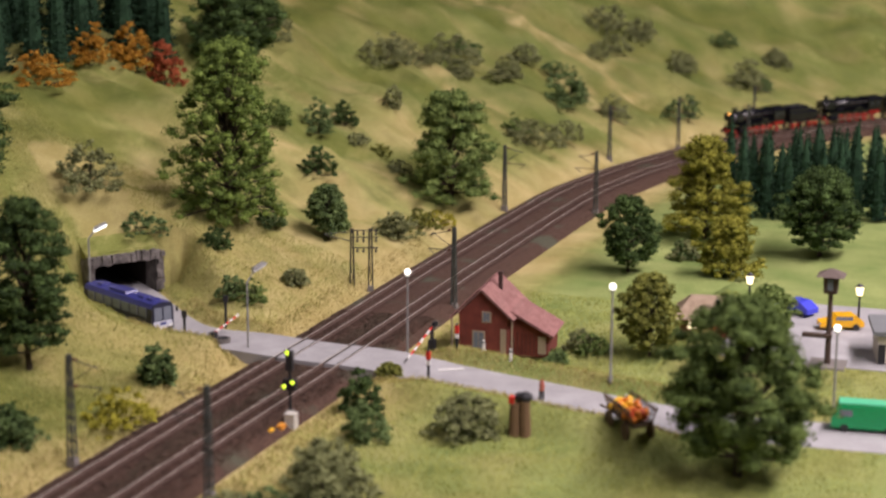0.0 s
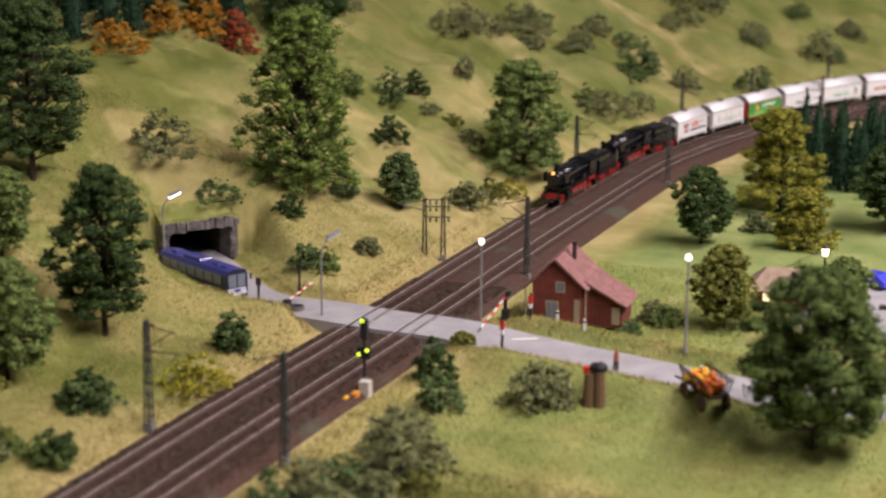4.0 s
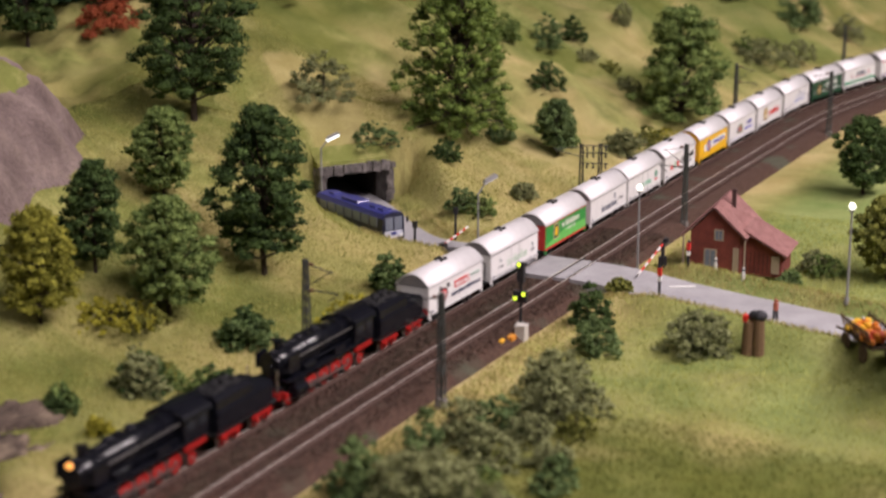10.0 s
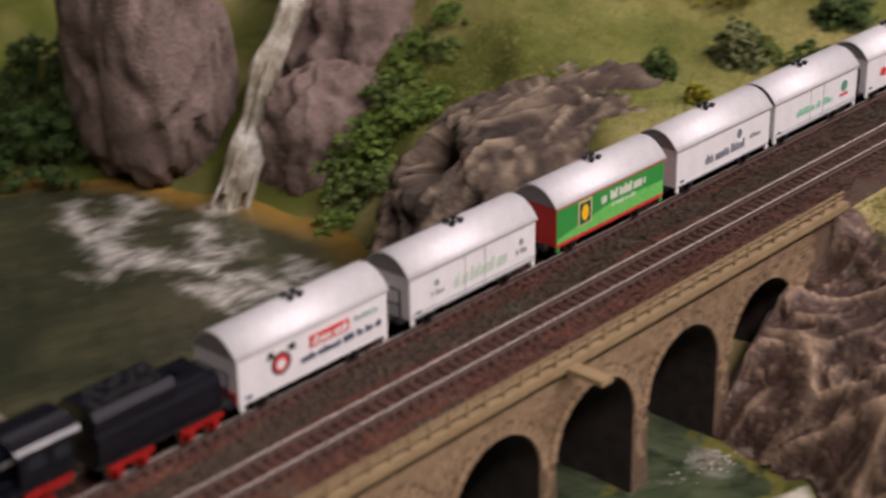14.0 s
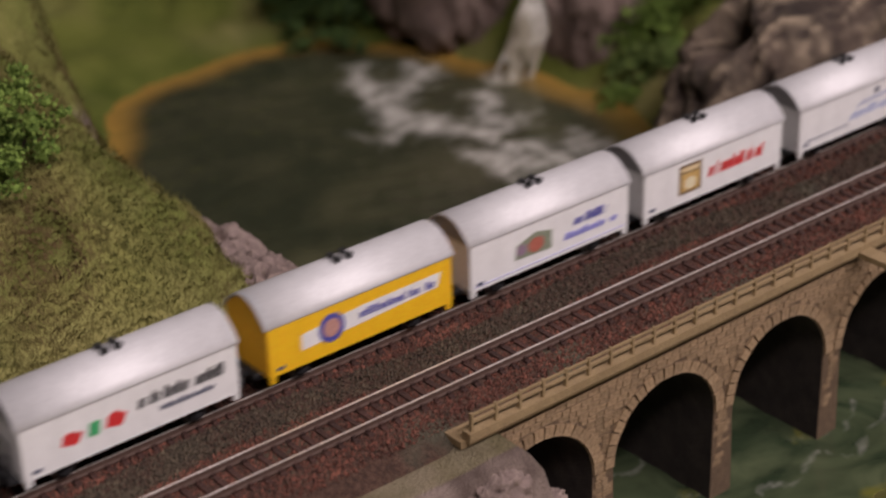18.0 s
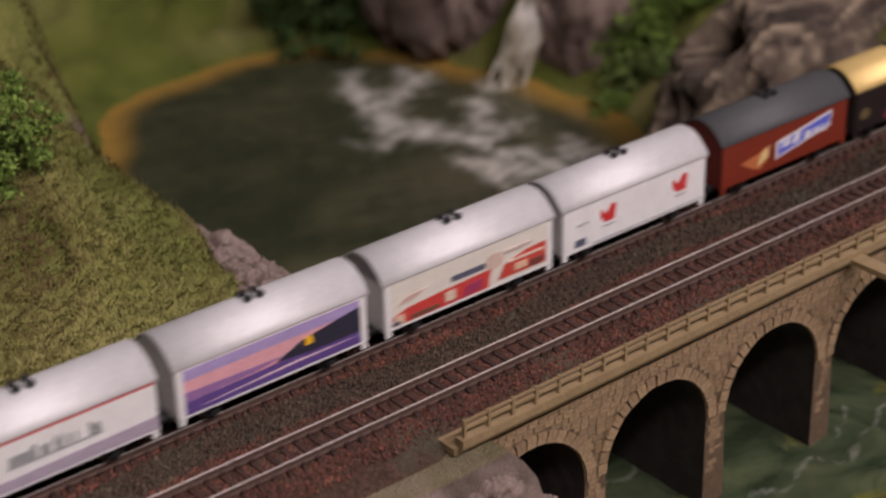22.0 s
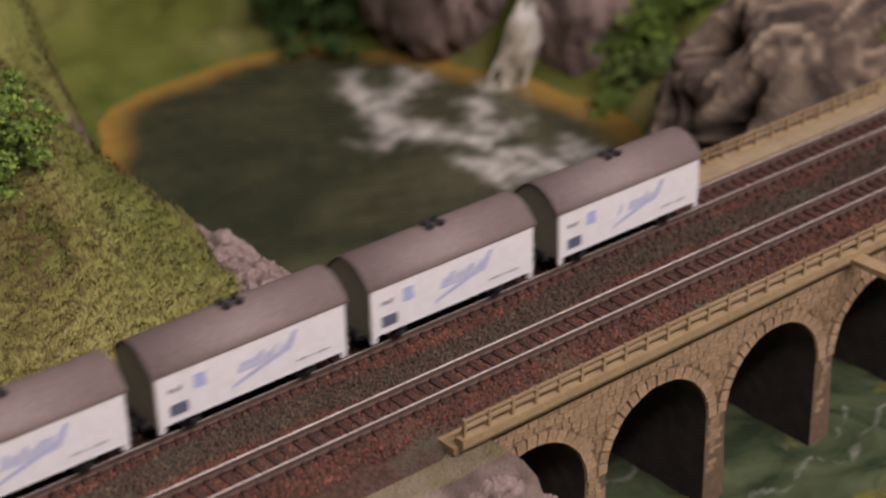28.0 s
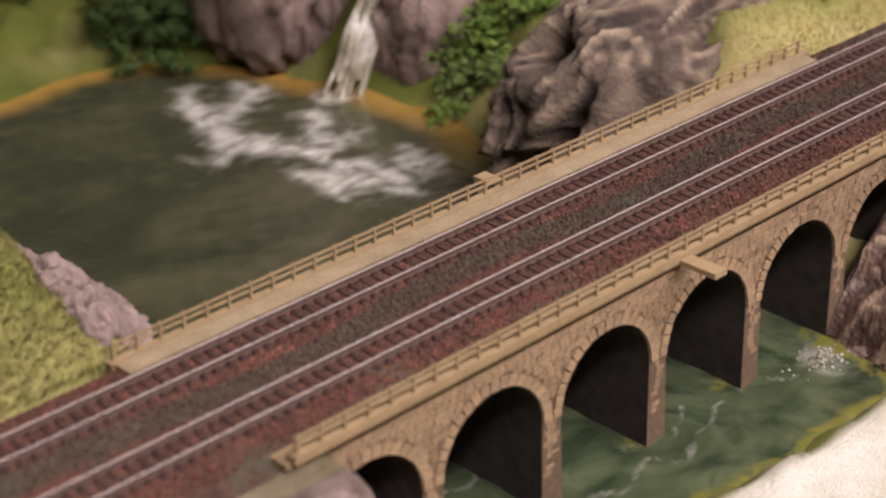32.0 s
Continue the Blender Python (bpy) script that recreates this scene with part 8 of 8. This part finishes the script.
# ---- stones of the viaduct's face ----
def stones():
    block = Geo().box(0, 0, 0, 1, 1, 1, taper=1.0)
    data = mesh_data("stone", [(x * 1000 * 0.001, y, z) for x, y, z in block.v], block.f, [STONE])
    r = random.Random(12)
    rest = Geo()
    count = 0
    x_end = FIRST_A + 5.5 * PITCH_A + 6

    def put(x, z, w, h, rz=0.0, extra=0.0):
        nonlocal count
        proud = r.uniform(0.25, 0.5) + extra * 0.6
        if count < 300 and 4 < x < 215:
            ob = new("stone", data)
            ob.parent = viaduct
            ob.matrix_basis = pose(x * MM, (FACE_Y - proud / 2 + 0.1) * MM, z * MM, 0, rz, 0) @ Matrix.Diagonal((w, proud, h, 1))
            count += 1
        else:
            q = Geo().box(0, 0, 0, w, proud, h)
            c, s = math.cos(math.radians(rz)), math.sin(math.radians(rz))
            rest.add([(x + a * c + b * s, FACE_Y - proud / 2 + 0.1 + y, z - a * s + b * c) for a, y, b in q.v], q.f)

    # rings of wedge stones round the arches
    for k in range(6):
        cx = FIRST_A + k * PITCH_A
        n = 19
        for j in range(n):
            a = math.pi * (j + 0.5) / n
            rr = HALF_A + 2.0
            put(cx - rr * math.cos(a), SPRING_Z + rr * math.sin(a), 3.15, 3.4, math.degrees(a) - 90, 0.9)
    # courses between and above
    z, row = -9.0, 0
    while z > -70:
        x = 2 - (row % 2) * 2.6
        while x < x_end:
            w = r.uniform(2.2, 4.4)
            c = x + w / 2
            k = round((c - FIRST_A) / PITCH_A)
            dx = c - (FIRST_A + k * PITCH_A)
            inside = (z > SPRING_Z and math.hypot(abs(dx) + w * 0.3, z - SPRING_Z) < HALF_A + 4.4) or (z <= SPRING_Z and abs(dx) + w / 2 > 0 and abs(dx) - w / 2 < HALF_A - 0.4 and k in range(6))
            if z <= SPRING_Z and k in range(6):
                inside = abs(dx) < HALF_A + 1.6
            if not inside:
                if z <= SPRING_Z:
                    w = min(w, 3.8)
                put(c, z + r.uniform(-0.1, 0.1), w - 0.32, 1.75)
            x += w
        z -= 2.05
        row += 1
    tagged(rest.object("stonework", STONE, viaduct), kind="stuff")


stones()

# ---- the hall round the layout ----
PLASTER = surface("grey_hall_plaster", [(0.12, 0.115, 0.11), (0.16, 0.155, 0.15)], 3, 0.9, 0, 0.1, fine=200)
CEILING = surface("grey_hall_ceiling", [(0.14, 0.135, 0.13), (0.18, 0.175, 0.17)], 3, 0.9, 0, 0.1, fine=200)
CARPET = surface("grey_hall_floor", [(0.05, 0.047, 0.043), (0.075, 0.07, 0.065)], 5, 0.9, 0, 0.2, fine=300)
BOARD = surface("brown_layout_board", [(0.2, 0.13, 0.08), (0.28, 0.19, 0.12)], 20, 0.6, 0, 0.2, fine=200)
X0, X1, Y0, Y1, Z0, Z1 = -4200, 4200, -3600, 2600, -950, 2100
for name, c, s, mat, label in (("floor", ((X0 + X1) / 2, (Y0 + Y1) / 2, Z0 - 50), (X1 - X0, Y1 - Y0, 100), CARPET, "grey hall floor"),
                               ("ceiling", ((X0 + X1) / 2, (Y0 + Y1) / 2, Z1 + 50), (X1 - X0, Y1 - Y0, 100), CEILING, "dark grey hall ceiling"),
                               ("wall_west", (X0 - 60, (Y0 + Y1) / 2, (Z0 + Z1) / 2), (120, Y1 - Y0, Z1 - Z0), PLASTER, "dim grey hall wall"),
                               ("wall_east", (X1 + 60, (Y0 + Y1) / 2, (Z0 + Z1) / 2), (120, Y1 - Y0, Z1 - Z0), PLASTER, "dim grey hall wall"),
                               ("wall_south", ((X0 + X1) / 2, Y0 - 60, (Z0 + Z1) / 2), (X1 - X0 + 240, 120, Z1 - Z0), PLASTER, "dim grey hall wall"),
                               ("wall_north", ((X0 + X1) / 2, Y1 + 60, (Z0 + Z1) / 2), (X1 - X0 + 240, 120, Z1 - Z0), PLASTER, "dim grey hall wall")):
    tagged(Geo().box(*c, *s).object(name, mat), label, name.split("_")[0], kind="structure")
# housings for the main lamp and the added fill, both out of view
for x, y, z, watts in KEY_AND_FILL:
    t = thing("key_or_fill_lamp", at(x * 1000, y * 1000, z * 1000), "long grey key or added fill lamp above the layout, unseen", "ceiling lamp", "ceiling lamps")
    Geo().box(0, 0, 45, 2800, 260, 60, taper=0.9).object("housing", CEILING, t)
    for k in (-1, 1):
        Geo().tube((k * 1000, 0, 70), (k * 1000, 0, 2100 - z * 1000), 8, n=8).object("hanger_rod", BOARD, t)
        Geo().box(0, k * 118, 2, 2780, 10, 30).object("rim", CEILING, t)
# skirts and legs of the layout table
for x0, x1, y0, y1 in ((-420, 2300, -420, 960), (1500, 2300, -2960, -420), (-3460, -420, -300, 300)):
    t = thing("layout_table", at(0, 0), "brown wooden table that carries the model landscape", "table", "layout tables")
    Geo().box((x0 + x1) / 2, (y0 + y1) / 2, -115, x1 - x0, y1 - y0, 20).object("board", BOARD, t)
    for sx in (x0 + 60, x1 - 60):
        for sy in (y0 + 60, y1 - 60):
            Geo().box(sx, sy, (-125 + Z0) / 2, 60, 60, -125 - Z0).object("leg", BOARD, t)
    for (ax, ay), (bx, by) in (((x0, y0), (x1, y0)), ((x1, y0), (x1, y1)), ((x1, y1), (x0, y1)), ((x0, y1), (x0, y0))):
        n = 80
        px, py = np.linspace(ax, bx, n), np.linspace(ay, by, n)
        pz = land(px, py) - 2
        Geo().add([(x, y, z) for x, y, z in zip(px, py, pz)] + [(x, y, -125) for x, y in zip(px, py)], [(k, k + 1, n + k + 1, n + k) for k in range(n - 1)]).object("fascia", BOARD, t)


motions()
